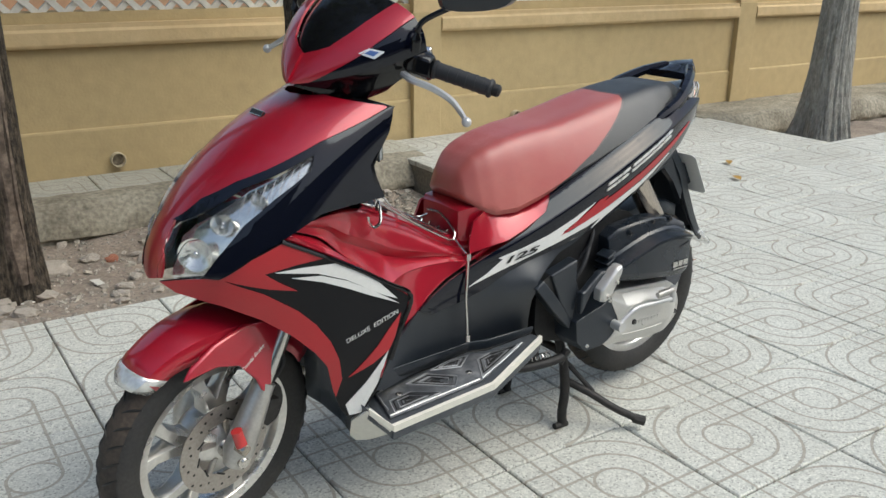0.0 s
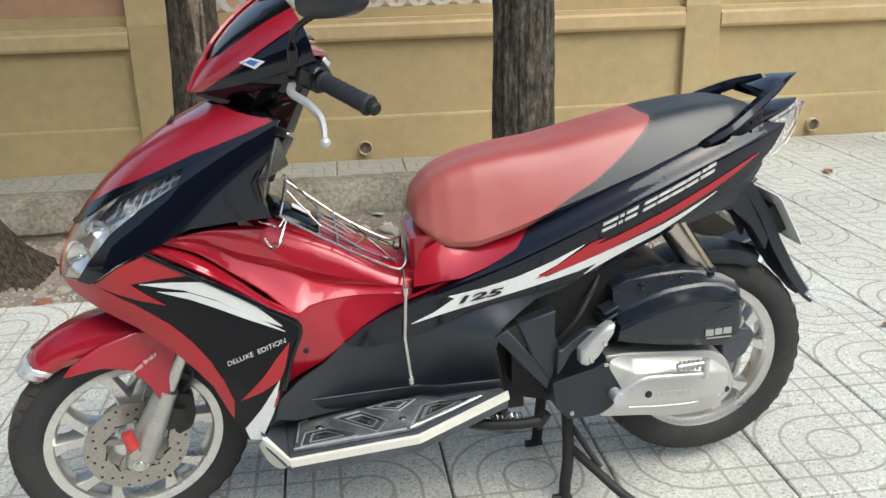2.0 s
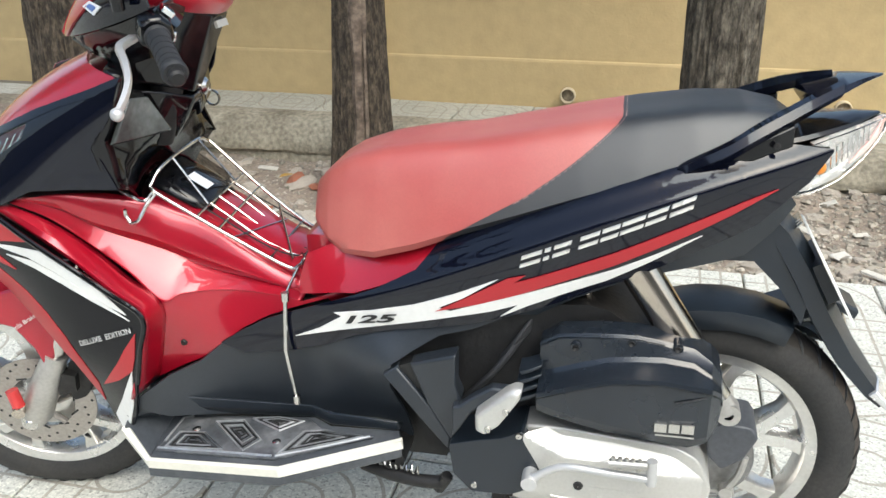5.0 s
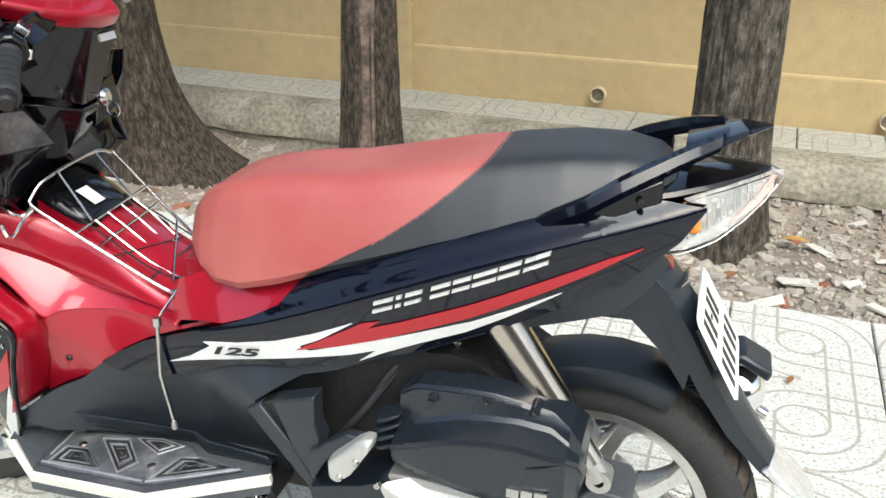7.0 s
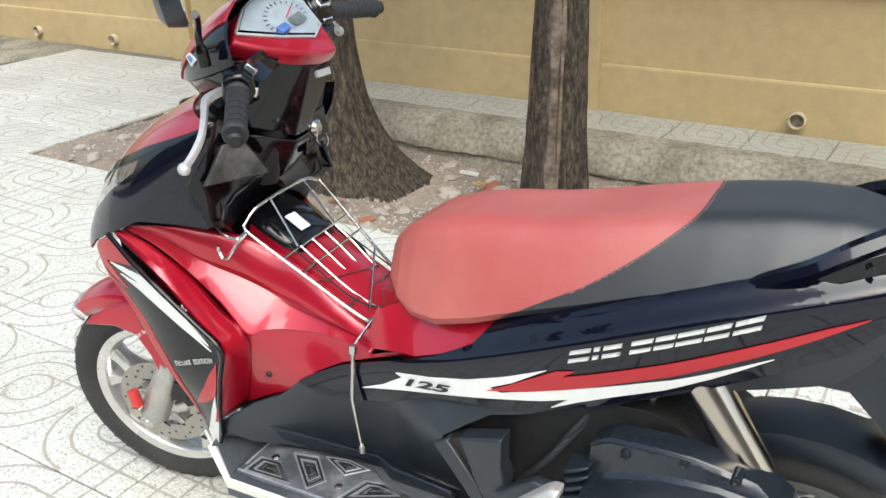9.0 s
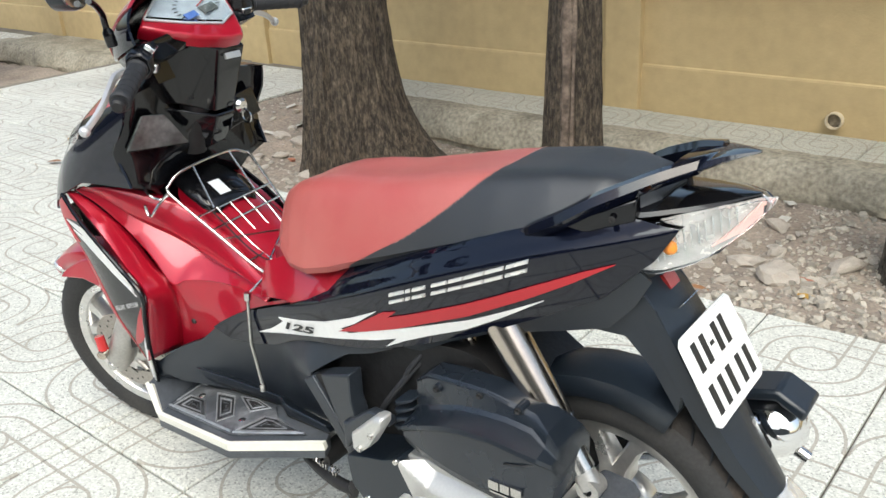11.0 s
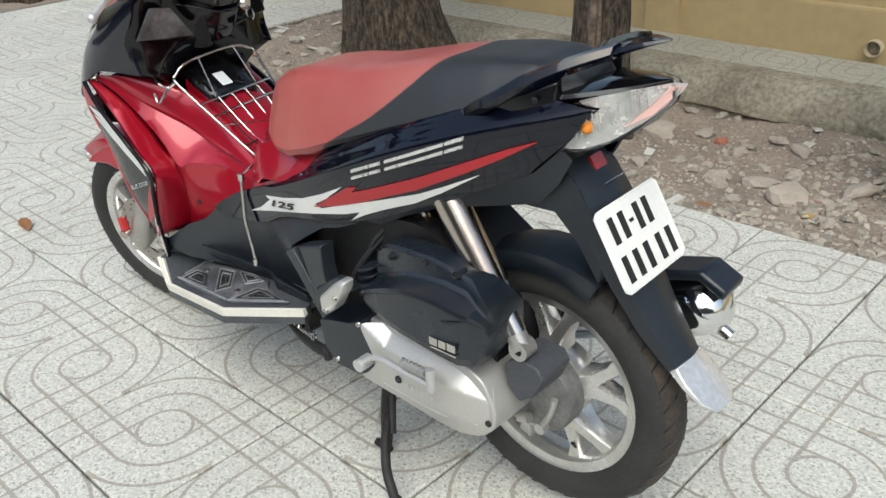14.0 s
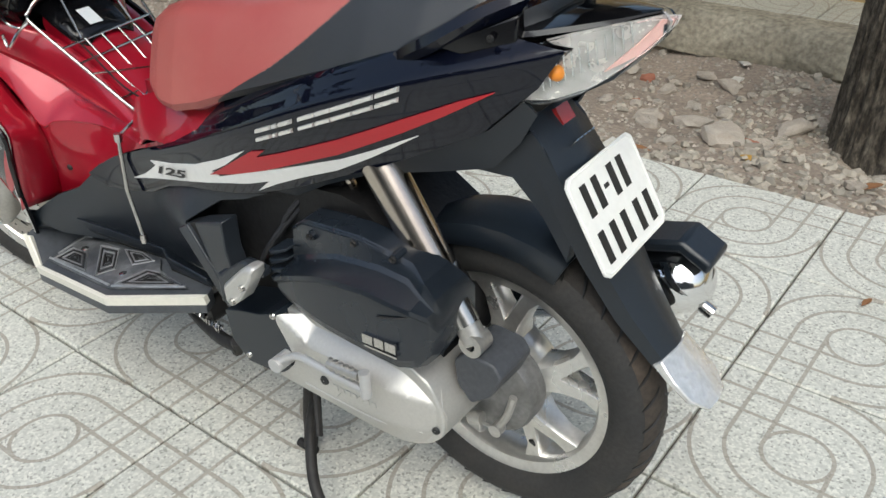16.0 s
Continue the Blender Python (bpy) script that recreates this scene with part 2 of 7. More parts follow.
M["bark"] = material("grey_brown_bark", (0.026, 0.019, 0.013), 0.95, vary=0.9, grain=58, stain=26, second=(0.175, 0.138, 0.098), amount=1.0, bump=0.03, bump_scale=24)
M["bark_grey"] = material("grey_plated_bark", (0.034, 0.027, 0.019), 0.95, vary=0.9, grain=48, stain=20, second=(0.23, 0.20, 0.155), amount=1.0, bump=0.03, bump_scale=22)
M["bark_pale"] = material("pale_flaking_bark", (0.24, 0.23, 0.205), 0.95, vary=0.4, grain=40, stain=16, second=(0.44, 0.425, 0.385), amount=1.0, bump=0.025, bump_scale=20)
M["wood_scar"] = material("bare_trunk_wood", (0.165, 0.125, 0.095), 0.9, vary=0.5, grain=50, second=(0.045, 0.032, 0.024), amount=1.0, stain=14, bump=0.008, bump_scale=40)
M["foliage"] = material("green_leaves", (0.05, 0.09, 0.025), 0.6, vary=0.3, grain=5, second=(0.09, 0.12, 0.04), island=0.3)
M["ground"] = material("bare_ground", (0.42, 0.40, 0.36), 0.9, vary=0.15, grain=20, stain=0.6, second=(0.34, 0.32, 0.28))
# dark plaster for the unseen added fronts behind the camera
M["house"] = material("dark_backdrop_plaster", (0.15, 0.145, 0.13), 0.9, vary=0.15, grain=6, stain=0.3, second=(0.08, 0.08, 0.075))
M["road"] = material("asphalt", (0.06, 0.06, 0.062), 0.9, vary=0.2, grain=60, stain=0.5, second=(0.09, 0.088, 0.085))
M["tile"] = tile_material()
# darker, slightly browner copy of the tile for the strip at the wall's foot
M["tile_darker"] = M["tile"].copy()
M["tile_darker"].name = "dirty_terrazzo_tile"
for k in M["tile_darker"].node_tree.nodes:
    if k.type == 'VALTORGB':
        for e in k.color_ramp.elements:
            e.color = (e.color[0] * 0.72, e.color[1] * 0.70, e.color[2] * 0.64, 1)
M["mortar"] = material("dark_joint_mortar", (0.20, 0.18, 0.145), 0.95, vary=0.3, grain=60, stain=2.0, second=(0.11, 0.095, 0.08), amount=0.8)
M["crumb"] = material("grey_rubble", (0.36, 0.325, 0.27), 0.9, vary=0.2, grain=60, second=(0.24, 0.21, 0.17), island=0.35)
M["hole"] = material("drain_pipe_plastic", (0.55, 0.47, 0.33), 0.6, vary=0.15, grain=40, second=(0.35, 0.28, 0.18))
M["pipe_end"] = material("mottled_pipe_end", (0.30, 0.25, 0.18), 0.9, vary=0.4, grain=60, second=(0.06, 0.05, 0.035), amount=1.0, stain=22)
M["facade"] = material("orange_tan_facade", (0.55, 0.33, 0.2), 0.8, vary=0.1, grain=8, stain=0.7)

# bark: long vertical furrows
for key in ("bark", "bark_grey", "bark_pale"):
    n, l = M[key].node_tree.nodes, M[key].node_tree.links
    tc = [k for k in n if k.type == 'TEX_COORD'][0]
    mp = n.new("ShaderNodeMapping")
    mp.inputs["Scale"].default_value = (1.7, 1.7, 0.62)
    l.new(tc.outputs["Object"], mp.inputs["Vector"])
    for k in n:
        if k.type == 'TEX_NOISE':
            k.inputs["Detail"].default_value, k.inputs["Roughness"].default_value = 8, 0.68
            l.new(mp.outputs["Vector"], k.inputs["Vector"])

# clear lens plastic: real glass that lets daylight through
lens = bpy.data.materials.new("clear_lens")
lens.use_nodes = True
pb = principled(lens)
pb.inputs["Base Color"].default_value = (0.96, 0.97, 0.97, 1)
pb.inputs["Transmission Weight"].default_value = 1.0
pb.inputs["Roughness"].default_value, pb.inputs["IOR"].default_value = 0.03, 1.3
M["lens"] = lens


# ---------------------------------------------------------------- mesh helpers
def part(name, bm, mat, parent=None, label="", smooth=True, kind=""):
    """Links a bmesh as one mesh object under a thing or under a part."""
    bmesh.ops.recalc_face_normals(bm, faces=bm.faces)
    me = bpy.data.meshes.new(name)
    bm.to_mesh(me)
    bm.free()
    me.materials.append(M[mat] if isinstance(mat, str) else mat)
    if smooth:
        me.shade_smooth()
        me.set_sharp_from_angle(angle=radians(38))
    ob = new(name, me)
    if parent:
        ob.parent = parent
    return tagged(ob, label, kind=kind)


def thing(name, label, category, group="", kind="", m=None):
    ob = new(name)
    ob.empty_display_size = 0.1
    if m is not None:
        ob.matrix_world = m
    return tagged(ob, label, category, group, kind)


def soften(ob, width=0.004, segments=2):
    k = ob.modifiers.new("bevel", 'BEVEL')
    k.width, k.segments, k.limit_method, k.angle_limit = width, segments, 'ANGLE', radians(35)
    return ob


def box(bm, x0, x1, y0, y1, z0, z1, m=None):
    vs = [bm.verts.new((x, y, z)) for z in (z0, z1) for x, y in ((x0, y0), (x1, y0), (x1, y1), (x0, y1))]
    for f in ((3, 2, 1, 0), (4, 5, 6, 7), (0, 1, 5, 4), (1, 2, 6, 5), (2, 3, 7, 6), (3, 0, 4, 7)):
        bm.faces.new([vs[i] for i in f])
    if m is not None:
        bmesh.ops.transform(bm, matrix=m, verts=vs)
    return bm


def tube(bm, points, radius, sides=10, caps=True):
    """A round bar along a line of points; radius may be one for each point."""
    pts = [Vector(p) for p in points]
    rad = radius if isinstance(radius, (list, tuple)) else [radius] * len(pts)
    rings, up = [], None
    for i, p in enumerate(pts):
        d = (pts[min(i + 1, len(pts) - 1)] - pts[max(i - 1, 0)]).normalized()
        if up is None:
            up = d.orthogonal().normalized()
        up = (up - d * up.dot(d)).normalized()
        side = d.cross(up)
        rings.append([bm.verts.new(p + rad[i] * (math.cos(a) * up + math.sin(a) * side)) for a in (math.tau * k / sides for k in range(sides))])
    for a, c in zip(rings, rings[1:]):
        for k in range(sides):
            bm.faces.new((a[k], a[(k + 1) % sides], c[(k + 1) % sides], c[k]))
    if caps:
        bm.faces.new(list(reversed(rings[0])))
        bm.faces.new(rings[-1])
    return bm


def curve(points, steps=6):
    """A smooth line through the points."""
    p = [Vector(q) for q in points]
    p = [2 * p[0] - p[1], *p, 2 * p[-1] - p[-2]]
    out = []
    for a, c, d, e in zip(p, p[1:], p[2:], p[3:]):
        for k in range(steps):
            t = k / steps
            out.append(0.5 * (2 * c + (d - a) * t + (2 * a - 5 * c + 4 * d - e) * t * t + (3 * c - a - 3 * d + e) * t ** 3))
    return out + [p[-2]]


def loft(bm, rings, close=True, cap=True):
    """Skins rings of places with the same count."""
    vs = [[bm.verts.new(p) for p in r] for r in rings]
    n = len(vs[0])
    for a, c in zip(vs, vs[1:]):
        for k in range(n if close else n - 1):
            bm.faces.new((a[k], a[(k + 1) % n], c[(k + 1) % n], c[k]))
    if cap and close:
        bm.faces.new(list(reversed(vs[0])))
        bm.faces.new(vs[-1])
    return bm


def lathe(bm, profile, centre, axis='Y', sides=48):
    """Turns a profile of (radius, offset) round an axis through the centre."""
    rings = []
    for k in range(sides):
        a = math.tau * k / sides
        c, s = math.cos(a), math.sin(a)
        rings.append([Vector(centre) + (Vector((r * c, o, r * s)) if axis == 'Y' else Vector((r * c, r * s, o)) if axis == 'Z' else Vector((o, r * c, r * s))) for r, o in profile])
    vs = [[bm.verts.new(p) for p in r] for r in rings]
    for i in range(sides):
        a, c = vs[i], vs[(i + 1) % sides]
        for k in range(len(profile) - 1):
            bm.faces.new((a[k], a[k + 1], c[k + 1], c[k]))
    return bm


def prism(bm, outline, y0, y1, taper=0.0):
    """A side-view outline of (x, z) drawn out between two y planes; taper pulls the y0 face in."""
    cx, cz = sum(p[0] for p in outline) / len(outline), sum(p[1] for p in outline) / len(outline)
    a = [bm.verts.new((cx + (x - cx) * (1 - taper), y0, cz + (z - cz) * (1 - taper))) for x, z in outline]
    c = [bm.verts.new((x, y1, z)) for x, z in outline]
    n = len(outline)
    for k in range(n):
        bm.faces.new((a[k], a[(k + 1) % n], c[(k + 1) % n], c[k]))
    bm.faces.new(list(reversed(a)))
    bm.faces.new(c)
    return bm


def rounded(outline, ratio=0.2, times=1):
    """Cuts the corners of a closed outline."""
    for _ in range(times):
        out = []
        for p, q in zip(outline, outline[1:] + outline[:1]):
            out += [tuple(a + (c - a) * ratio for a, c in zip(p, q)), tuple(a + (c - a) * (1 - ratio) for a, c in zip(p, q))]
        outline = out
    return outline


def spline_surface(ctrl, ease=2e-4):
    """Thin-plate surface y(x, z) through control places (x, z, y)."""
    c = np.array(ctrl, float)
    n = len(c)
    d = np.hypot(c[:, None, 0] - c[None, :, 0], c[:, None, 1] - c[None, :, 1])
    k = np.where(d > 0, d * d * np.log(d + 1e-9), 0) + np.eye(n) * ease
    p = np.c_[np.ones(n), c[:, :2]]
    w = np.linalg.solve(np.block([[k, p], [p.T, np.zeros((3, 3))]]), np.r_[c[:, 2], np.zeros(3)])

    def f(x, z):
        r = np.hypot(x - c[:, 0], z - c[:, 1])
        return float((np.where(r > 0, r * r * np.log(r + 1e-9), 0) * w[:n]).sum() + w[n] + w[n + 1] * x + w[n + 2] * z)
    return f


def sheet(name, outline, place, mat, parent, label="", side=1, cell=0.006, thick=0.004, bevel=0.0):
    """A body panel: an outline in two surface coordinates, cut fine and laid in space by place(p, q), with thickness. side -1 is the mirrored one."""
    bm = bmesh.new()
    f = bm.faces.new([bm.verts.new((p, q, 0)) for p, q in outline])
    bmesh.ops.triangulate(bm, faces=[f])
    for axis in (0, 1):
        lo, hi = min(p[axis] for p in outline), max(p[axis] for p in outline)
        k = math.floor(lo / cell) + 1
        no = (1, 0, 0) if axis == 0 else (0, 1, 0)
        while k * cell < hi:
            bmesh.ops.bisect_plane(bm, geom=bm.verts[:] + bm.edges[:] + bm.faces[:], plane_co=tuple(k * cell * c for c in no), plane_no=no)
            k += 1
    bmesh.ops.remove_doubles(bm, verts=bm.verts, dist=0.0004)
    for v in bm.verts:
        w = place(v.co.x, v.co.y)
        v.co = (w[0], w[1] * side, w[2])
    bmesh.ops.triangulate(bm, faces=[f for f in bm.faces if len(f.verts) > 4])
    bmesh.ops.recalc_face_normals(bm, faces=bm.faces)
    if sum(f.normal.y * f.calc_area() for f in bm.faces) * side > 0:
        bmesh.ops.reverse_faces(bm, faces=bm.faces)
    me = bpy.data.meshes.new(name)
    bm.to_mesh(me)
    bm.free()
    me.materials.append(M[mat])
    me.shade_smooth()
    ob = new(name, me)
    ob.parent = parent
    k = ob.modifiers.new("thickness", 'SOLIDIFY')
    k.thickness, k.offset = thick, -1
    ob.modifiers.new("crisp_rim", 'EDGE_SPLIT').split_angle = radians(40)
    if bevel:
        soften(ob, bevel)
    return tagged(ob, label)


def skin(name, outline, surface, mat, parent, label="", side=1, cell=0.008, thick=0.004, lift=0.0, bevel=0.0):
    """A panel whose outline is a side view (x, z) on a surface y(x, z)."""
    return sheet(name, outline, lambda x, z: (x, surface(x, z) - lift, z), mat, parent, label, side, cell, thick, bevel)


def lettering(name, words, place, mat, parent, size, label="", shear=0.0, wide=1.0, bold=0.0):
    """Writing in the built-in font; place(u, v) gives the place of a letter's point."""
    cu = bpy.data.curves.new(name, 'FONT')
    cu.body, cu.size, cu.shear, cu.offset = words, size, shear, bold
    tmp = bpy.data.objects.new(name, cu)
    me = bpy.data.meshes.new_from_object(tmp)
    bpy.data.objects.remove(tmp)
    bm = bmesh.new()
    bm.from_mesh(me)
    bpy.data.meshes.remove(me)
    bmesh.ops.triangulate(bm, faces=bm.faces)
    for v in bm.verts:
        v.co = place(v.co.x * wide, v.co.y)
    return part(name, bm, mat, parent, label, smooth=False)


# ---------------------------------------------------------------- the setting: paving, tree pit, kerb, wall
G = pose(0, 0, 0, 0, 0, -2.4)          # the paving and the wall run 2.4 degrees off the scooter
W = pose(0, 0, 0, 0, 0, -3.3)          # the garden wall and its kerb, 3.3 degrees off
PIT_A0, PIT_A1, PIT_B0, KERB_B, WALL_B, WALK_Z = -3.36, 1.64, 1.40, 2.91, 3.455, 0.004
EAST_A, EAST_B = 4.44, 1.81            # near corner of the east tree pit


def hump(a, b):
    """Height of the earth in the tree pit."""
    t = min(max((b - PIT_B0) / (KERB_B - PIT_B0), 0), 1)
    west = min(max((a + 3.0) / 0.9, 0), 1) if a > -4 else 1
    z = -0.010 - 0.025 * west - (0.13 * min(t * 2.2, 1) + 0.03 * t) * (0.06 + 0.94 * west)
    z += (0.008 + 0.037 * west) * noise.noise((a * 1.7, b * 1.9, 0)) + 0.018 * noise.noise((a * 7, b * 7, 3))
    return z


ground = bmesh.new()
bmesh.ops.create_grid(ground, x_segments=2, y_segments=2, size=150)
for v in ground.verts:
    v.co.z = -0.32
tagged(part("ground", ground, "ground", smooth=False), "pale bare ground reaching to the horizon", "ground", kind="structure")

base = bmesh.new()
for a0, a1, b0, b1 in ((-16, 9, -4.2, PIT_B0 - 0.012), (-5.7, PIT_A0 - 0.01, PIT_B0 - 0.012, WALL_B + 0.15), (PIT_A1 + 0.012, EAST_A - 0.012, PIT_B0 - 0.012, WALL_B + 0.1), (EAST_A - 0.012, 9, PIT_B0 - 0.012, EAST_B - 0.012), (-16, -8, PIT_B0 - 0.012, WALL_B + 0.3)):
    box(base, a0, a1, b0, b1, -0.33, -0.014)
pave = tagged(part("pavement", base, "mortar", smooth=False), "pale terrazzo paving tiles with ring-shaped grooves", "pavement", kind="structure")
pave.matrix_world = G

na, nb = 110, 40
for pit0, pit1 in ((PIT_A0, PIT_A1), (-8.0, -5.7), (EAST_A - 0.02, 9.0)):
    earth = bmesh.new()
    grid = [[earth.verts.new((pit0 + (pit1 - pit0) * i / na, PIT_B0 - 0.03 + (KERB_B + 0.14 - PIT_B0) * j / nb, 0)) for j in range(nb + 1)] for i in range(na + 1)]
    for i in range(na + 1):
        for j in range(nb + 1):
            v = grid[i][j]
            v.co.z = hump(v.co.x, v.co.y)
    for i in range(na):
        for j in range(nb):
            earth.faces.new((grid[i][j], grid[i + 1][j], grid[i + 1][j + 1], grid[i][j + 1]))
    soil = tagged(part("earth", earth, "dirt"), "bare brown earth in the tree pit, littered with rubble", "earth", kind="structure")
    soil.matrix_world = G

# kerb with a broken, worn front
kb = bmesh.new()
for pit0, pit1 in ((PIT_A0 - 0.1, PIT_A1 + 0.1), (-8.1, -5.6), (EAST_A - 0.1, 9.0)):
    nk = int((pit1 - pit0) / 0.03)
    rings = []
    for i in range(nk + 1):
        a = pit0 + (pit1 - pit0) * i / nk
        w = 0.018 * noise.noise((a * 4, 1, 0)) + 0.02 * noise.noise((a * 1.3, 5, 0))
        prof = [(KERB_B - 0.03, -0.36), (KERB_B - 0.03, -0.185), (KERB_B - 0.055 + 1.8 * w, -0.165), (KERB_B - 0.060 + 2.2 * w, -0.125), (KERB_B - 0.035 + 1.4 * w, -0.07), (KERB_B - 0.012 + w, WALK_Z - 0.030), (KERB_B + 0.020 + w, WALK_Z - 0.006), (KERB_B + 0.06 + w * 0.6, WALK_Z + 0.003), (KERB_B + 0.16, WALK_Z + 0.004), (KERB_B + 0.16, -0.36)]
        rings.append([(a, b + 0.014 * noise.noise((a * 11, z * 30, 2)), z + 0.010 * noise.noise((a * 9, b * 9, 7)) * (1 if b < KERB_B + .1 else .2)) for b, z in prof])
    loft(kb, rings)
kerb = tagged(part("kerb", kb, "concrete"), "weathered, broken concrete kerb along the wall walk", "kerb", kind="structure")
kerb.matrix_world = W

walk_bm = bmesh.new()
for pit0, pit1 in ((PIT_A0 - 0.1, PIT_A1 + 0.1), (-8.1, -5.6), (EAST_A - 0.1, 9.0)):
    box(walk_bm, pit0, pit1, KERB_B + 0.158, WALL_B + 0.05, -0.3, WALK_Z - 0.012)
footway = tagged(part("wall_walk", walk_bm, "concrete", smooth=False), "narrow paved strip at the foot of the wall", "pavement", kind="structure")
footway.matrix_world = W

# the wall: plinth, recessed fields, pilasters, beam
PIL = [-14.478, -11.192, -7.906, -4.62, -1.334, 1.952, 5.238, 8.524]
wb = bmesh.new()
box(wb, -16, 9, WALL_B + 0.03, WALL_B + 0.2, -0.3, 0.9)
wall = tagged(part("wall_north", wb, "wall", smooth=False), "ochre painted plaster garden wall with recessed fields", "wall", kind="structure")
wall.matrix_world = W
pl = bmesh.new()
edges = [-16] + PIL + [9]
for a0, a1 in zip(edges, edges[1:]):
    s0 = a0 + (0.224 if a0 in PIL else 0)
    rings = [[(a, WALL_B + 0.016, -0.3), (a, WALL_B + 0.016, 0.250), (a, WALL_B + 0.020, 0.260), (a, WALL_B + 0.032, 0.266), (a, WALL_B + 0.032, -0.3)] for a in (s0, a1)]
    loft(pl, rings)
plinth = part("plinth", pl, "wall", wall, "stained ochre plinth", smooth=False)
for a in PIL:
    pb_ = bmesh.new()
    box(pb_, a, a + 0.224, WALL_B - 0.02, WALL_B + 0.032, -0.3, 0.845)
    soften(part("pilaster", pb_, "wall", wall, smooth=False), 0.006)
for a0, a1 in zip(edges, edges[1:]):
    s0 = a0 + (0.224 if a0 in PIL else 0)
    bb = bmesh.new()
    rings = [[(a, WALL_B - 0.028, 0.735), (a, WALL_B - 0.028, 0.80), (a, WALL_B - 0.012, 0.815), (a, WALL_B - 0.012, 0.84), (a, WALL_B + 0.2, 0.845), (a, WALL_B + 0.2, 0.9), (a, WALL_B + 0.21, 0.9), (a, WALL_B + 0.21, 0.71), (a, WALL_B + 0.03, 0.71), (a, WALL_B - 0.02, 0.72)] for a in (s0 + 0.001, a1 - 0.001)]
    loft(bb, rings)
    part("beam", bb, "beam", wall, "cream ochre plaster beam", smooth=False)
    # posts above go on beside the screens
for a in PIL:
    pb_ = bmesh.new()
    box(pb_, a + 0.002, a + 0.222, WALL_B - 0.016, WALL_B + 0.2, 0.846, 1.75)
    part("post", pb_, "beam", wall, smooth=False)
    cap_ = bmesh.new()
    box(cap_, a - 0.04, a + 0.264, WALL_B - 0.05, WALL_B + 0.24, 1.75, 1.82)
    part("cap", cap_, "beam", wall, smooth=False)


def lattice_screen(a0, a1):
    """Diamond lattice of cast slats between two posts."""
    t = thing("lattice_screen", "whitewashed concrete diamond lattice screen on the garden wall", "screen", "screens of the garden wall", "structure")
    t.matrix_world = W
    z0, z1, step, w = 0.85, 1.6, 0.135, 0.034
    for lean in (1, -1):
        k = a0 - (z1 - z0)
        while k < a1 + (z1 - z0):
            lo, hi = (k, k + (z1 - z0)) if lean > 0 else (k + (z1 - z0), k)
            ends = []
            for a, z in ((lo, z0), (hi, z1)):
                if a < a0:
                    z += (a0 - a) * (1 if lean > 0 else -1) * (1 if a == lo else 1)
                    a = a0
                if a > a1:
                    z += (a1 - a) * (1 if lean > 0 else -1)
                    a = a1
                ends.append((a, min(max(z, z0), z1)))
            (p, q), (r, s) = ends
            if abs(p - r) > 0.03:
                bm = bmesh.new()
                d = Vector((r - p, 0, s - q)).normalized()
                nrm = Vector((-d.z, 0, d.x)) * w / 2
                y0 = WALL_B + 0.05 + (0.012 if lean > 0 else 0)
                rings = [[Vector((x, y, z)) + nrm * e for y, e in ((y0, 1), (y0, -1), (y0 + 0.03, -1), (y0 + 0.03, 1))] for x, z in ((p, q), (r, s))]
                loft(bm, rings)
                part("slat", bm, "lattice", t, smooth=False)
            k += step
    rail = bmesh.new()
    box(rail, a0, a1, WALL_B + 0.03, WALL_B + 0.11, 1.6, 1.68)
    part("top_rail", rail, "lattice", t, smooth=False)
    return t


for i in (0, 1, 2, 4, 6):
    lattice_screen(PIL[i] + 0.225, PIL[i + 1] - 0.001)
for i in (3, 5):
    pb_ = bmesh.new()
    box(pb_, PIL[i] + 0.24, PIL[i + 1] - 0.02, WALL_B + 0.06, WALL_B + 0.09, 0.846, 1.62)
    panel = tagged(part("window_panel", pb_, "paper" if i == 5 else "facade", smooth=False), "pale sheet panel closing a bay of the garden wall", "panel", kind="structure")
    panel.matrix_world = W
    fr = bmesh.new()
    box(fr, PIL[i] + 0.225, PIL[i + 1] - 0.001, WALL_B + 0.045, WALL_B + 0.1, 0.846, 0.875)
    part("frame_rail", fr, "lattice", panel, "white rail", smooth=False)

back = bmesh.new()
box(back, -16, 9, WALL_B + 3.0, WALL_B + 3.3, -0.3, 2.1)
fac = tagged(part("backdrop", back, "facade", smooth=False), "low tan outbuilding behind the garden wall", "building", kind="structure")
fac.matrix_world = W


def drain_hole(a, z):
    """A short pipe end let into the plinth."""
    t = thing("drain_pipe", "short plastic drain pipe end set in the wall plinth", "pipe", "drain pipes in the wall")
    bm = bmesh.new()
    lathe(bm, [(0.036, 0.03), (0.036, -0.006), (0.038, -0.010), (0.041, -0.010), (0.043, -0.004), (0.043, 0.032)], (0, 0, 0), sides=28)
    part("pipe_rim", bm, "hole", t)
    # cap near the mouth, mottled tan to near-black, in place of the pipe's depth
    bm = bmesh.new()
    bmesh.ops.create_circle(bm, cap_ends=True, segments=24, radius=0.037, matrix=pose(0, 0.026, 0, 90))
    part("pipe_inside", bm, "pipe_end", t, smooth=False)
    t.matrix_world = W @ pose(a, WALL_B - 0.014, z)
    return t


for a in (-0.028, 1.397, 2.857, 4.30, -5.318, -6.31):
    drain_hole(a, 0.074)


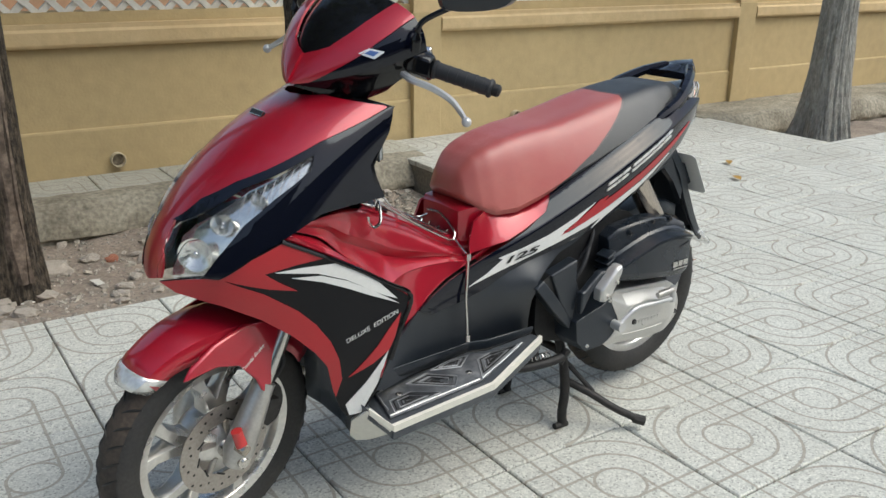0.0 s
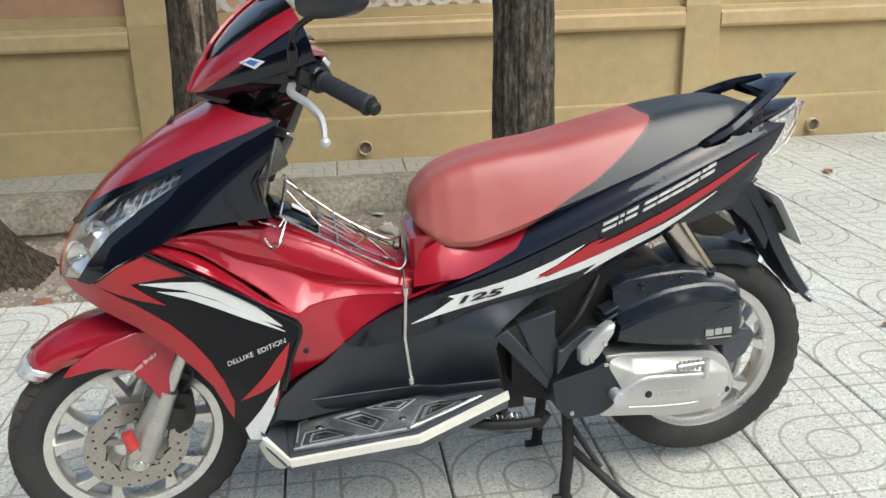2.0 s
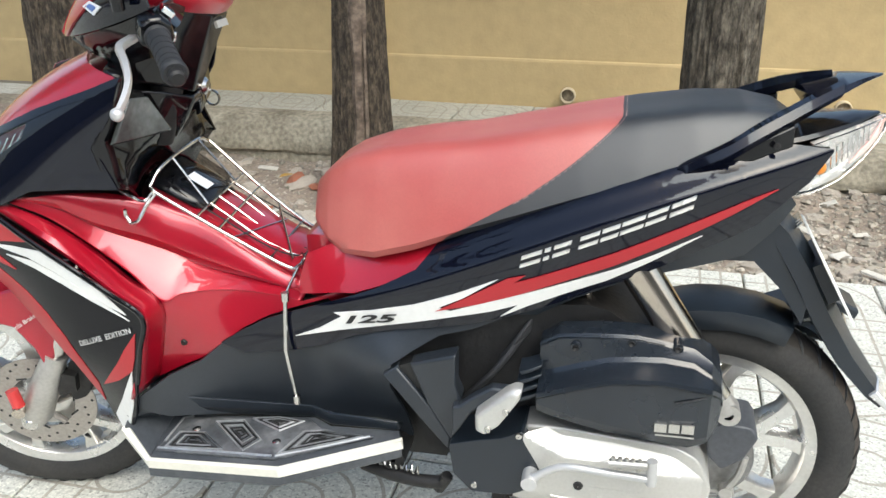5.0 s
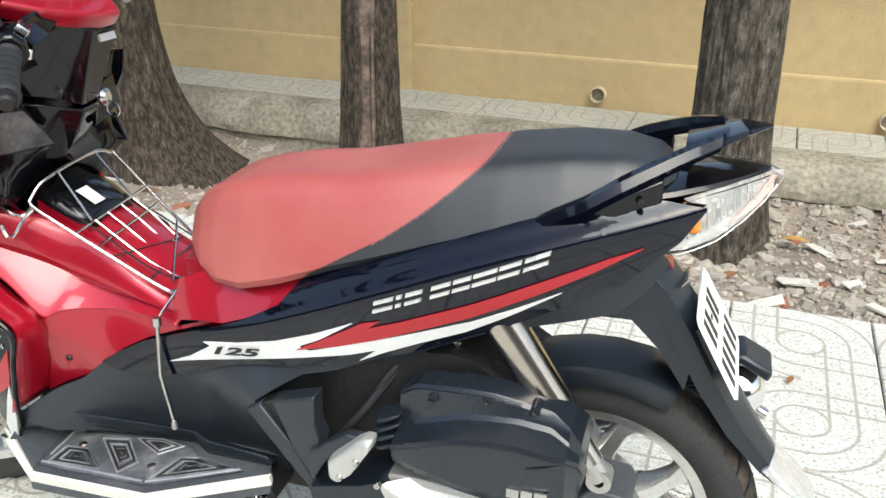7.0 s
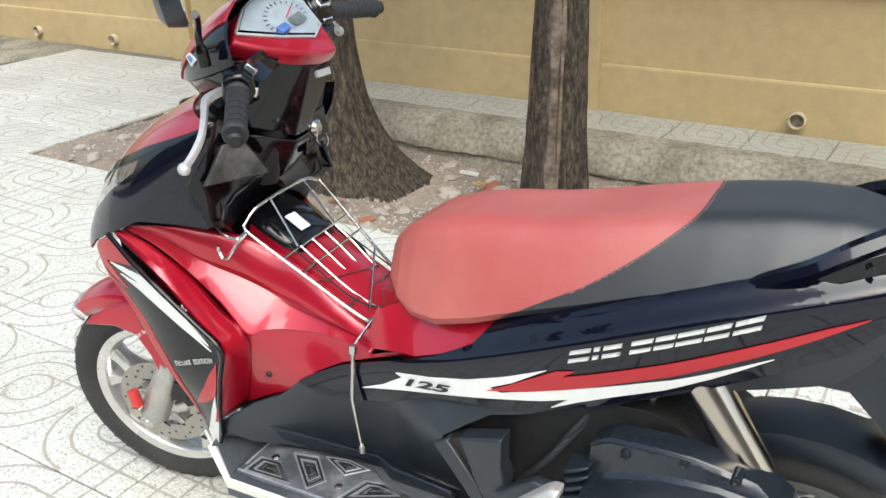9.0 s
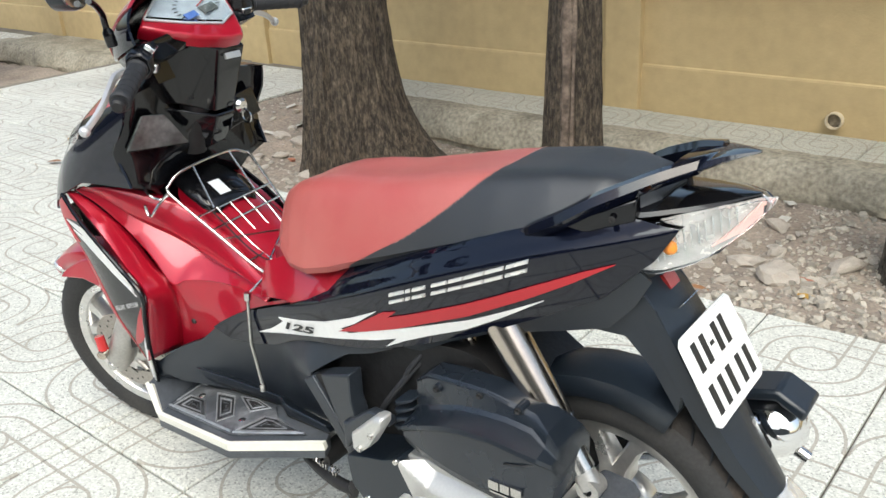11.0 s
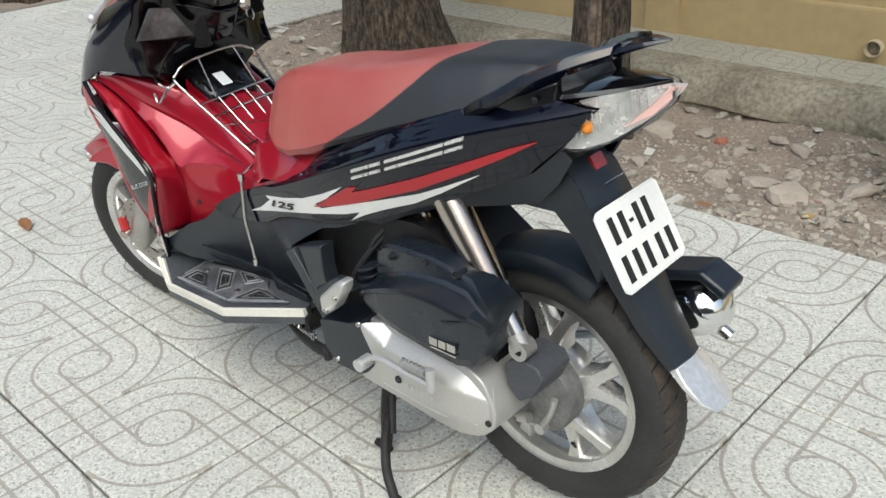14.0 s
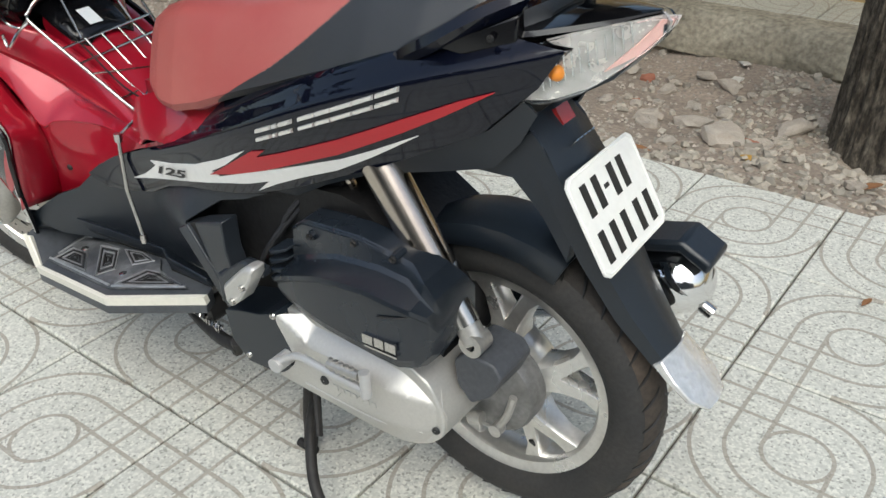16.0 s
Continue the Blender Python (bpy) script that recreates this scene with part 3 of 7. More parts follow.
# ---------------------------------------------------------------- trees
def tree(name, label, a, b, r0, r1, lean=(0, 0), flare=0.0, seed=0, scar=False, height=3.2, buttress=0.0, leaves=2000, bark="bark"):
    """Tapered, furrowed trunk with limbs and a crown of leaf clumps. flare widens the root collar."""
    t = thing(name, label, "tree", "street trees along the wall", m=G @ pose(a, b, hump(a, b) - 0.03))
    rnd = random.Random(seed)
    bm = bmesh.new()
    rings, sides = [], 128
    nh = 110
    for i in range(nh + 1):
        h = height * (i / nh) ** 1.25
        rr = r1 + (r0 - r1) * math.exp(-h * 1.6)
        ring = []
        for k in range(sides):
            ang = math.tau * k / sides
            c, s = math.cos(ang), math.sin(ang)
            ridge = 1 + 0.10 * noise.noise((c * 2.2 + seed, s * 2.2, h * 0.5)) + 0.05 * noise.noise((c * 6, s * 6 + seed, h * 1.3)) + 0.05 * noise.noise((c * 13, s * 13, h * 3 + seed)) - 0.09 * abs(noise.noise((c * 15, s * 15 + seed, h * 2.2))) - 0.03 * abs(noise.noise((c * 34, s * 34 + seed, h * 7)))
            root = flare * math.exp(-h * 4.2) * (0.65 + 0.5 * math.cos(3 * ang + seed) + 0.35 * math.cos(5 * ang + 1.3 + seed))
            root = max(root, 0) + buttress * math.exp(-h * 3.6) * max(0.0, math.cos(ang - 0.75)) ** 2
            r = rr * ridge + root
            ring.append((c * r + lean[0] * h, s * r + lean[1] * h, h - 0.05))
        rings.append(ring)
    loft(bm, rings)
    part("trunk", bm, bark, t)
    if scar:
        bm = bmesh.new()
        for i0, (w0, w1, off) in enumerate(((0.030, 0.012, 0.0), (0.012, 0.006, 0.03))):
            rows = []
            for i in range(60):
                h = 0.12 + i * 0.03
                rr = (r1 + (r0 - r1) * math.exp(-h * 1.6)) * 1.0
                w = w0 + w1 * noise.noise((h * 5, i0, 4)) * 2
                row = []
                for k in range(5):
                    ang = -math.pi / 2 + 0.28 + off / rr + (k - 2) / 2 * w / rr
                    r = rr * (1.045 + 0.02 * noise.noise((h * 9, k, 1))) - 0.001 + (0.004 if k in (1, 2, 3) else -0.012)
                    row.append((math.cos(ang) * r + lean[0] * h, math.sin(ang) * r + lean[1] * h, h))
                rows.append(row)
            loft(bm, rows, close=False, cap=False)
        part("bark_wound", bm, "wood_scar", t, "pale bare strip where the bark has split")
    top = Vector((lean[0] * height, lean[1] * height, height))
    tips = []
    for k in range(6):
        ang = math.tau * k / 6 + rnd.random()
        out = Vector((math.cos(ang), math.sin(ang), 0))
        pts = [top - Vector((0, 0, 0.4)), top + out * 0.5 + Vector((0, 0, 0.5)), top + out * (1.3 + rnd.random() * 0.9) + Vector((0, 0, 1.0 + rnd.random()))]
        bm = bmesh.new()
        tube(bm, curve(pts, 5), [r1 * 0.5 * (1 - 0.8 * i / 10) for i in range(11)], 8)
        part("limb", bm, bark, t)
        tips += [Vector(p) for p in curve(pts, 4)[4:]]
    verts, faces = [], []
    for k in range(leaves):
        c = rnd.choice(tips) + Vector((rnd.gauss(0, 0.5), rnd.gauss(0, 0.5), rnd.gauss(0.25, 0.4)))
        u = Vector((rnd.gauss(0, 1), rnd.gauss(0, 1), rnd.gauss(0, 0.5))).normalized()
        v = u.orthogonal().normalized()
        w = u.cross(v)
        s = rnd.uniform(0.05, 0.11)
        i = len(verts)
        verts += [c - v * s, c - w * s * 0.45, c + v * s * 1.1, c + w * s * 0.45]
        faces.append((i, i + 1, i + 2, i + 3))
    me = bpy.data.meshes.new("crown")
    me.from_pydata([tuple(q) for q in verts], [], faces)
    me.materials.append(M["foliage"])
    crown = new("crown", me)
    crown.parent = t
    tagged(crown, "loose crown of small green leaves", kind="stuff")
    return t


tree("tree", "slim street tree with a split, bare-wooded bark wound", -0.765, 2.239, 0.172, 0.098, (0.012, 0), 0.02, 3, scar=True)
tree("tree", "slim street tree with grey furrowed bark", 0.748, 2.285, 0.172, 0.134, (0.0, 0.0), 0.07, 11, bark="bark_grey")
tree("tree", "thick street tree with flared buttress roots", -2.037, 2.109, 0.265, 0.205, (0.0, 0.0), 0.10, 7, buttress=0.38, leaves=5200)
tree("tree", "distant street tree with dark bark", -6.93, 2.06, 0.19, 0.16, (-0.06, 0.02), 0.05, 23, leaves=6000)
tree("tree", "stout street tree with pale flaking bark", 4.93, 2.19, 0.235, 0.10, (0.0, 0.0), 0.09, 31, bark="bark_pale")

# behind the camera, unseen: street and house fronts added to darken the paint's reflections
st = bmesh.new()
box(st, -30, 30, -13.0, -4.2, -0.33, -0.14)
road = tagged(part("road", st, "road", smooth=False), "unseen grey asphalt street, added to darken reflections", "road", kind="structure")
road.matrix_world = G
for a0, a1, h_, key in ((-30, -9, 5.5, "house"), (-9, -1, 7.0, "house"), (-1, 9, 4.5, "house"), (9, 30, 6.5, "house")):
    hb_ = bmesh.new()
    box(hb_, a0 + 0.02, a1, -16.0, -13.2, -0.33, h_)
    hs_ = tagged(part("backdrop", hb_, key, smooth=False), "unseen plain backdrop wall, added to darken reflections", "building", kind="structure")
    hs_.matrix_world = G


# ---------------------------------------------------------------- the scooter
scooter = thing("scooter", "red and navy-black motor scooter parked on its centre stand", "scooter")
NOSE_Z = [0.60, 0.641, 0.682, 0.744, 0.824, 0.891, 0.946, 0.98]
NOSE_X = [-0.748, -0.748, -0.741, -0.708, -0.637, -0.554, -0.463, -0.38]


NOSE = np.polyfit(NOSE_Z, NOSE_X, 4)


def nose_x(z):
    return float(np.polyval(NOSE, max(z, .625)))


def nose_half(x):
    return float(np.interp(x, [-0.55, -0.28], [0.20, 0.175]))


def nose_y(x, z):
    """Half-width of the nose: rounds out from the centre line."""
    s = min(max((x - nose_x(z)) / 0.24, 0), 1)
    return -nose_half(x) * (1 - (1 - s) ** 2) ** 0.5


def nose_panel(name, outline, mat, label, lift=0.0, side=1, parent=None, thick=0.005, snap=0.0):
    """Panel of the nose, cut along the turn about its centre line."""
    fine = []
    for (x0, z0), (x1, z1) in zip(outline, outline[1:] + outline[:1]):
        n = max(1, int(math.hypot(x1 - x0, z1 - z0) / 0.014))
        fine += [(x0 + (x1 - x0) * i / n, z0 + (z1 - z0) * i / n) for i in range(n)]
    outline = fine
    flat = [(0.2 * math.acos(1 - min(max((x - nose_x(z)) / 0.24, 0), 1)), z) for x, z in outline]

    def place(p, z):
        a = min(p / 0.2, math.pi / 2)
        x = nose_x(z) + 0.24 * (1 - math.cos(a)) + max(0, p - 0.1 * math.pi)
        return (x - lift * math.cos(a), -nose_half(x) * math.sin(a) - lift * math.sin(a), z + lift * 0.5 * math.cos(a))

    flat = [(0.0 if (x - nose_x(z)) / 0.24 < snap else p, z) for (p, z), (x, _) in zip(flat, outline)]
    flat = [(p if 1 - min(max((x - nose_x(z)) / 0.24, 0), 1) > 0 else 0.1 * math.pi + x - nose_x(z) - 0.24, z) for (p, z), (x, _) in zip(flat, outline)]
    return sheet(name, flat, place, mat, parent or scooter, label, side, 0.007, thick)


shield_y = spline_surface([(-.746, .623, -.03), (-.66, .60, -.13), (-.548, .716, -.195), (-.286, .556, -.223), (-.394, .286, -.166), (-.45, .45, -.19), (-.6, .55, -.145), (-.52, .42, -.155), (-.43, .33, -.155), (-.4, .6, -.215), (-.65, .66, -.15)])
facet_y = spline_surface([(-.291, .545, -.150), (-.305, .47, -.136), (-.337, .374, -.120), (-.275, .457, -.121), (-.251, .393, -.119), (-.233, .556, -.120), (-.176, .556, -.101), (-.172, .452, -.130), (-.10, .555, -.104), (-.05, .51, -.122)], 1e-3)


RIDGE_X = [-.20, .003, .085, .146, .215, .272, .342, .408, .463, .573, .642, .703, .775, .87]
RIDGE_Z = [.468, .557, .592, .621, .652, .676, .709, .738, .763, .803, .826, .843, .860, .893]
RIDGE_Y = [-.132, -.137, -.150, -.163, -.169, -.173, -.177, -.178, -.176, -.163, -.145, -.122, -.090, -.035]
RZ, RY = np.polyfit(RIDGE_X, RIDGE_Z, 5), np.polyfit(RIDGE_X, RIDGE_Y, 5)


def rear_y(x, z):
    """Rear side: a long ridge, a shelf sloping in above it, a tucked-in face below it."""
    d = z - float(np.polyval(RZ, x))
    y = float(np.polyval(RY, x))
    soft = 0.004
    up = (d + math.hypot(d, soft)) / 2
    down = (-d + math.hypot(d, soft)) / 2
    slope = 1.15 * min(max((x + .05) / .2, .15), 1)
    ledge = max(0.0, 1 - abs(d - .030) / .013) * min(max((x - .12) / .1, 0), 1)
    return y + slope * up - .006 * ledge + 0.10 * down + 1.1 * down * down * min(max((x - .15) / .3, .1), 1)


lower_y = spline_surface([(x, z, rear_y(x, z) + .005) for x, z in ((-.153, .447), (-.08, .458), (-.011, .478), (.055, .512), (.12, .533), (.25, .562))] + [(.06, .47, -.152), (0, .43, -.122), (-.1, .42, -.112), (.10, .44, -.160), (-.30, .40, -.155), (.118, .478, -.174), (.217, .490, -.165), (-.2, .33, -.11), (-.05, .33, -.10), (.1, .36, -.125), (.2, .42, -.155), (-.34, .31, -.17)])


def both(name, outline, surface, mat, label="", **k):
    skin(name, outline, surface, mat, scooter, label, 1, **k)
    return skin(name, outline, surface, mat, scooter, label, -1, **k)


# nose: red hood, navy cowls, headlights
hood = [(nose_x(z), z) for z in (.625, .65, .68, .71, .744, .784, .824, .86, .891, .92, .946, .960)] + [(-.395, .964), (-.37, .958), (-.297, .944), (-.343, .926), (-.448, .889), (-.545, .846), (-.600, .822), (-.655, .789), (-.701, .746), (-.730, .695), (-.742, .64)]
for side in (1, -1):
    nose_panel("hood", hood, "red", "candy red nose panel", 0.0, side, snap=0.014)
brow = [(-.286, .944), (-.297, .943), (-.343, .925), (-.448, .888), (-.545, .845), (-.600, .821), (-.655, .788), (-.701, .745), (-.69, .747), (-.597, .810), (-.466, .867), (-.40, .895), (-.30, .925)]
cowl = [(-.290, .938), (-.30, .925), (-.40, .895), (-.466, .867), (-.478, .840), (-.552, .794), (-.612, .748), (-.663, .690), (-.690, .652), (-.665, .650), (-.610, .690), (-.556, .716), (-.47, .757), (-.40, .762), (-.318, .764), (-.347, .833), (-.306, .893)]
for side in (1, -1):
    nose_panel("brow", brow, "navy", "glossy navy-black brow over the headlight", 0.005, side)
for side in (1, -1):
    nose_panel("cowl", cowl, "navy", "glossy navy-black side cowl", 0.004, side)
light = [(-.745, .638), (-.742, .66), (-.716, .722), (-.693, .747), (-.597, .811), (-.466, .866), (-.478, .839), (-.552, .793), (-.612, .747), (-.663, .690), (-.691, .651), (-.725, .645)]


for side in (1, -1):
    bowl = nose_panel("headlight", light, "reflector", "clear headlight with silvered reflector", -0.030, side)
    lz = nose_panel("headlight_lens", light, "lens", "clear plastic lens", 0.002, side, bowl, 0.003)
    lz.visible_shadow = False
    for x, z, r in ((-.690, .690, .030), (-.640, .745, .020), (-.575, .788, .013)):
        y = (nose_y(x, z) + 0.016) * side
        tilt = Matrix.Translation((x, y, z)) @ Matrix.Rotation(radians(-38 * side), 4, 'Z')
        bm = bmesh.new()
        lathe(bm, [(0.002, 0.020 * side), (r * 0.6, 0.015 * side), (r, 0), (r * 1.12, -0.001 * side)], (0, 0, 0), sides=22)
        bmesh.ops.transform(bm, matrix=tilt, verts=bm.verts)
        part("reflector", bm, "reflector", bowl)
        bm = bmesh.new()
        bmesh.ops.create_uvsphere(bm, u_segments=12, v_segments=8, radius=r * 0.2, matrix=tilt @ Matrix.Translation((0, .006 * side, 0)))
        part("bulb", bm, "chrome", bowl)
    for k in range(7):
        t = k / 6
        x, z = -.60 + .105 * t, .79 + .050 * t
        bm = bmesh.new()
        tube(bm, [(x - .010, (nose_y(x - .010, z - .022) + .010) * side, z - .022), (x + .008, (nose_y(x + .008, z + .010) + .010) * side, z + .010)], .0011, 6)
        part("lens_rib", bm, "reflector", bowl)

# emblem on the hood: a small plain plate with a bright rim
em = Matrix.Translation((nose_x(.925) - .0015, 0, .926)) @ Matrix.Rotation(radians(-52), 4, 'Y') @ pose(0, 0, 0, 0, 0, 90)
bm = box(bmesh.new(), -0.026, 0.026, -0.0055, 0.0055, -0.004, 0.0025, em)
soften(part("emblem", bm, "ink", scooter, "small dark emblem plate with a bright rim"), 0.001)
bm = bmesh.new()
tube(bm, [em @ Vector(p) for p in ((-.026, -.0055, .0022), (.026, -.0055, .0022), (.026, .0055, .0022), (-.026, .0055, .0022), (-.026, -.0055, .0022))], .0012, 5)
part("emblem_rim", bm, "steel", scooter)

# leg shield with its decal
shield = [(-.742, .628), (-.721, .609), (-.655, .588), (-.590, .552), (-.534, .510), (-.490, .465), (-.462, .425), (-.440, .355), (-.420, .300), (-.407, .283), (-.378, .287), (-.352, .335), (-.327, .415), (-.305, .485), (-.285, .555), (-.340, .592), (-.411, .637), (-.48, .676), (-.556, .715), (-.610, .688), (-.664, .648), (-.70, .643)]
both("leg_shield", shield, shield_y, "decal_black", "leg shield with black film", thick=0.006, lift=0.003)
both("shield_band", [(-.742, .628), (-.721, .609), (-.655, .588), (-.590, .552), (-.534, .510), (-.490, .465), (-.462, .425), (-.440, .355), (-.432, .336), (-.426, .385), (-.440, .44), (-.460, .486), (-.49, .53), (-.525, .566), (-.59, .612), (-.664, .6475), (-.70, .642)], shield_y, "red_flat", "red band along the shield", lift=0.0045, thick=0.003)
both("red_flame", [(-.662, .646), (-.610, .686), (-.556, .713), (-.479, .674), (-.53, .668), (-.590, .655), (-.560, .632), (-.529, .612), (-.58, .622)], shield_y, "red_flat", "red film flame", lift=0.0048, thick=0.002)
both("white_flame", [(-.572, .656), (-.52, .660), (-.455, .660), (-.40, .630), (-.36, .602), (-.316, .557), (-.347, .570), (-.40, .602), (-.434, .622), (-.49, .644)], shield_y, "white", "white film flame", lift=0.0052, thick=0.002)
both("white_flame", [(-.54, .641), (-.483, .638), (-.43, .618), (-.380, .590), (-.311, .545), (-.38, .577), (-.43, .602), (-.48, .624)], shield_y, "white", "white film flame", lift=0.0052, thick=0.002)
both("white_tip", [(-.331, .440), (-.350, .36), (-.381, .289), (-.404, .286), (-.412, .312), (-.375, .365)], shield_y, "white", "white film tip", lift=0.005, thick=0.002)
both("red_streak", [(-.306, .522), (-.335, .486), (-.358, .452), (-.413, .386), (-.365, .412), (-.330, .44), (-.318, .47)], shield_y, "red_flat", "red film streak", lift=0.0048, thick=0.002)


def on_surface(surface, x0, z0, x1, z1, lift, side=1):
    d = Vector((x1 - x0, z1 - z0))
    d.normalize()

    def place(u, v):
        x, z = x0 + d.x * u - d.y * v, z0 + d.y * u + d.x * v
        return Vector((x, (surface(x, z) - lift) * side, z))
    return place


lettering("lettering", "DELUXE  EDITION", on_surface(shield_y, -.428, .476, -.302, .527, 0.0056), "white", scooter, 0.0145, "white words on the leg shield", wide=1.06, shear=0.2)

# shield edge moulding, dark
bm = bmesh.new()
tube(bm, curve([(x, shield_y(x, z) - 0.004, z) for x, z in ((-.556, .717), (-.48, .679), (-.411, .641), (-.34, .596), (-.284, .557), (-.303, .490), (-.325, .415))], 4), 0.0048, 8)
part("edge_moulding", bm, "gloss_black", scooter, "dark edge moulding")
bm = bmesh.new()
tube(bm, curve([(x, -shield_y(x, z) + 0.004, z) for x, z in ((-.556, .717), (-.48, .679), (-.411, .641), (-.34, .596), (-.284, .557), (-.303, .490), (-.325, .415))], 4), 0.0048, 8)
part("edge_moulding", bm, "gloss_black", scooter, "dark edge moulding")

# red inner side panel: an upward band, a step line, and a roll up to the tunnel; a flat facet below
BAND_FOOT = [(-.525, -.183, .729), (-.462, -.172, .700), (-.403, -.155, .647), (-.346, -.150, .600), (-.291, -.151, .548), (-.262, -.137, .557), (-.215, -.114, .558), (-.165, -.102, .557), (-.10, -.105, .556), (-.05, -.110, .553)]
STEP_LINE = [(-.515, -.180, .734), (-.447, -.163, .714), (-.390, -.137, .671), (-.324, -.107, .636), (-.285, -.094, .616), (-.251, -.086, .597), (-.20, -.083, .582), (-.15, -.083, .574), (-.09, -.090, .566), (-.045, -.097, .560)]
ROLL_TOP = [(-.500, -.181, .737), (-.444, -.172, .745), (-.385, -.140, .740), (-.313, -.092, .716), (-.28, -.078, .700), (-.24, -.072, .681), (-.19, -.070, .656), (-.14, -.072, .623), (-.085, -.077, .591), (-.04, -.086, .576)]
for s in (1, -1):
    rows = []
    ends = list(zip(curve(BAND_FOOT, 7), curve(STEP_LINE, 7), curve(ROLL_TOP, 7)))
    for n, (f, m, t) in enumerate(ends):
        k = min(1, n / 14, (len(ends) - 1 - n) / 14)
        section = [f, f.lerp(m, .06) + Vector((0, -.001 * k, .001 * k)), f.lerp(m, .55), m + Vector((0, .002 * k, -.001 * k)), m.lerp(t, .06) + Vector((0, -.006 * k, .002 * k)), m.lerp(t, .20) + Vector((0, -.014 * k, .004 * k)), m.lerp(t, .5) + Vector((0, -.015 * k, .006 * k)), m.lerp(t, .82) + Vector((0, -.007 * k, .005 * k)), t]
        rows.append([Vector((v.x, v.y * s, v.z)) for v in section])
    ob = part("inner_panel", loft(bmesh.new(), rows, close=False, cap=False), "red", scooter, "candy red inner side panel with a stepped roll")
    ob.data.set_sharp_from_angle(angle=radians(30))
    ob.modifiers.new("thickness", 'SOLIDIFY').thickness = .004
facet = [(-.293, .547), (-.262, .557), (-.215, .558), (-.165, .557), (-.10, .556), (-.045, .553), (.058, .592), (.058, .583), (-.05, .545), (-.110, .520), (-.161, .492), (-.196, .465), (-.243, .425), (-.293, .400), (-.337, .374), (-.305, .47)]
both("lower_facet", facet, facet_y, "red", "flat candy red lower facet of the inner panel", thick=0.005, cell=0.006)
# flange between the shield's edge and the inner panel
FLANGE_OUT = [(-.553, -.188, .717), (-.48, -.197, .679), (-.411, -.206, .640), (-.345, -.213, .594), (-.290, -.216, .556), (-.312, -.211, .48), (-.346, -.206, .375)]
FLANGE_IN = [(-.53, -.183, .727), (-.465, -.173, .697), (-.404, -.155, .645), (-.35, -.151, .596), (-.291, -.151, .545), (-.305, -.133, .47), (-.337, -.119, .374)]
for s in (1, -1):
    rows = []
    for p, q in zip(curve(FLANGE_OUT, 6), curve(FLANGE_IN, 6)):
        rows.append([Vector((v.x, v.y * s, v.z)) for v in (p, p.lerp(q, .10) + Vector((.004, -.004, .003)), p.lerp(q, .35) + Vector((.006, -.006, .005)), p.lerp(q, .80) + Vector((.002, -.002, .001)), q)])
    ob = part("panel_flange", loft(bmesh.new(), rows, close=False, cap=False), "red", scooter, "candy red flange along the shield edge")
    ob.modifiers.new("thickness", 'SOLIDIFY').thickness = .004
for x, y, z in ((-.506, -.186, .704), (-.384, -.192, .623), (-.276, facet_y(-.276, .454) - .001, .454), (-.302, -.190, .536)):
    bm = bmesh.new()
    lathe(bm, [(0.001, -0.003), (0.0045, -0.003), (0.0065, 0), (0.0065, 0.006)], (x, y, z), sides=14)
    part("panel_screw", bm, "dark", scooter, "dark panel screw")

# floor tunnel top between the panels, red with a black centre
rings = []
for x, z, w in ((-.33, .735, .068), (-.27, .705, .070), (-.2, .668, .070), (-.12, .625, .072), (-.06, .598, .078), (.0, .585, .088), (.07, .60, .102), (.16, .645, .115), (.23, .70, .125)):
    rings.append([(x, -w, z - 0.02), (x, -w * 0.93, z - 0.003), (x, -w * 0.6, z + 0.006), (x, 0, z + 0.010), (x, w * 0.6, z + 0.006), (x, w * 0.93, z - 0.003), (x, w, z - 0.02), (x, w * 0.9, z - 0.06), (x, 0, z - 0.07), (x, -w * 0.9, z - 0.06)])
bm = loft(bmesh.new(), rings)
part("tunnel_cover", bm, "red", scooter, "candy red tunnel cover")
# fuel-lid outline seams
bm = bmesh.new()
for y0 in (-0.062, 0.062):
    tube(bm, curve([(-.25, y0, .703), (-.2, y0 * 1.05, .676), (-.12, y0 * 1.1, .632), (-.075, y0 * .9, .612), (-.06, y0 * .4, .607)], 4), 0.0016, 5)
part("lid_seam", bm, "dark", scooter, "dark seam of the filler lid")
bm = loft(bmesh.new(), [[(x, y * w, z + h - 0.006 * abs(y) ** 3) for y, h in ((-1, 0), (-.7, .008), (0, .012), (.7, .008), (1, 0))] for x, z, w in ((-.335, .745, .07), (-.29, .727, .075), (-.25, .705, .07), (-.225, .69, .05))], close=False, cap=False)
ob = part("tunnel_centre", bm, "gloss_black", scooter, "gloss black centre panel")
k = ob.modifiers.new("thickness", 'SOLIDIFY')
k.thickness = 0.004
bm = box(bmesh.new(), -0.021, 0.021, -0.014, 0.014, -0.0006, 0.0006, pose(-.262, -.012, .7262, 0, 30, 0))
part("warning_sticker", bm, "paper", scooter, "pale warning sticker", smooth=False)

# red strip under the seat
both("seat_skirt", [(-.046, .572), (-.045, .60), (-.03, .645), (.01, .66), (.06, .657), (.130, .675), (.205, .706), (.222, .70), (.213, .682), (.165, .640), (.10, .607), (.055, .588)], lambda x, z: rear_y(x, z) + 0.006, "red", "candy red strip under the seat", thick=0.006)
rings = []
for x, zt, zb, w in ((-.045, .66, .585, .07), (-.03, .668, .59, .085), (.03, .672, .60, .095), (.12, .685, .62, .105), (.2, .712, .66, .11)):
    rings.append([(x, -w, zb), (x, -w, zt), (x, 0, zt + .004), (x, w, zt), (x, w, zb)])
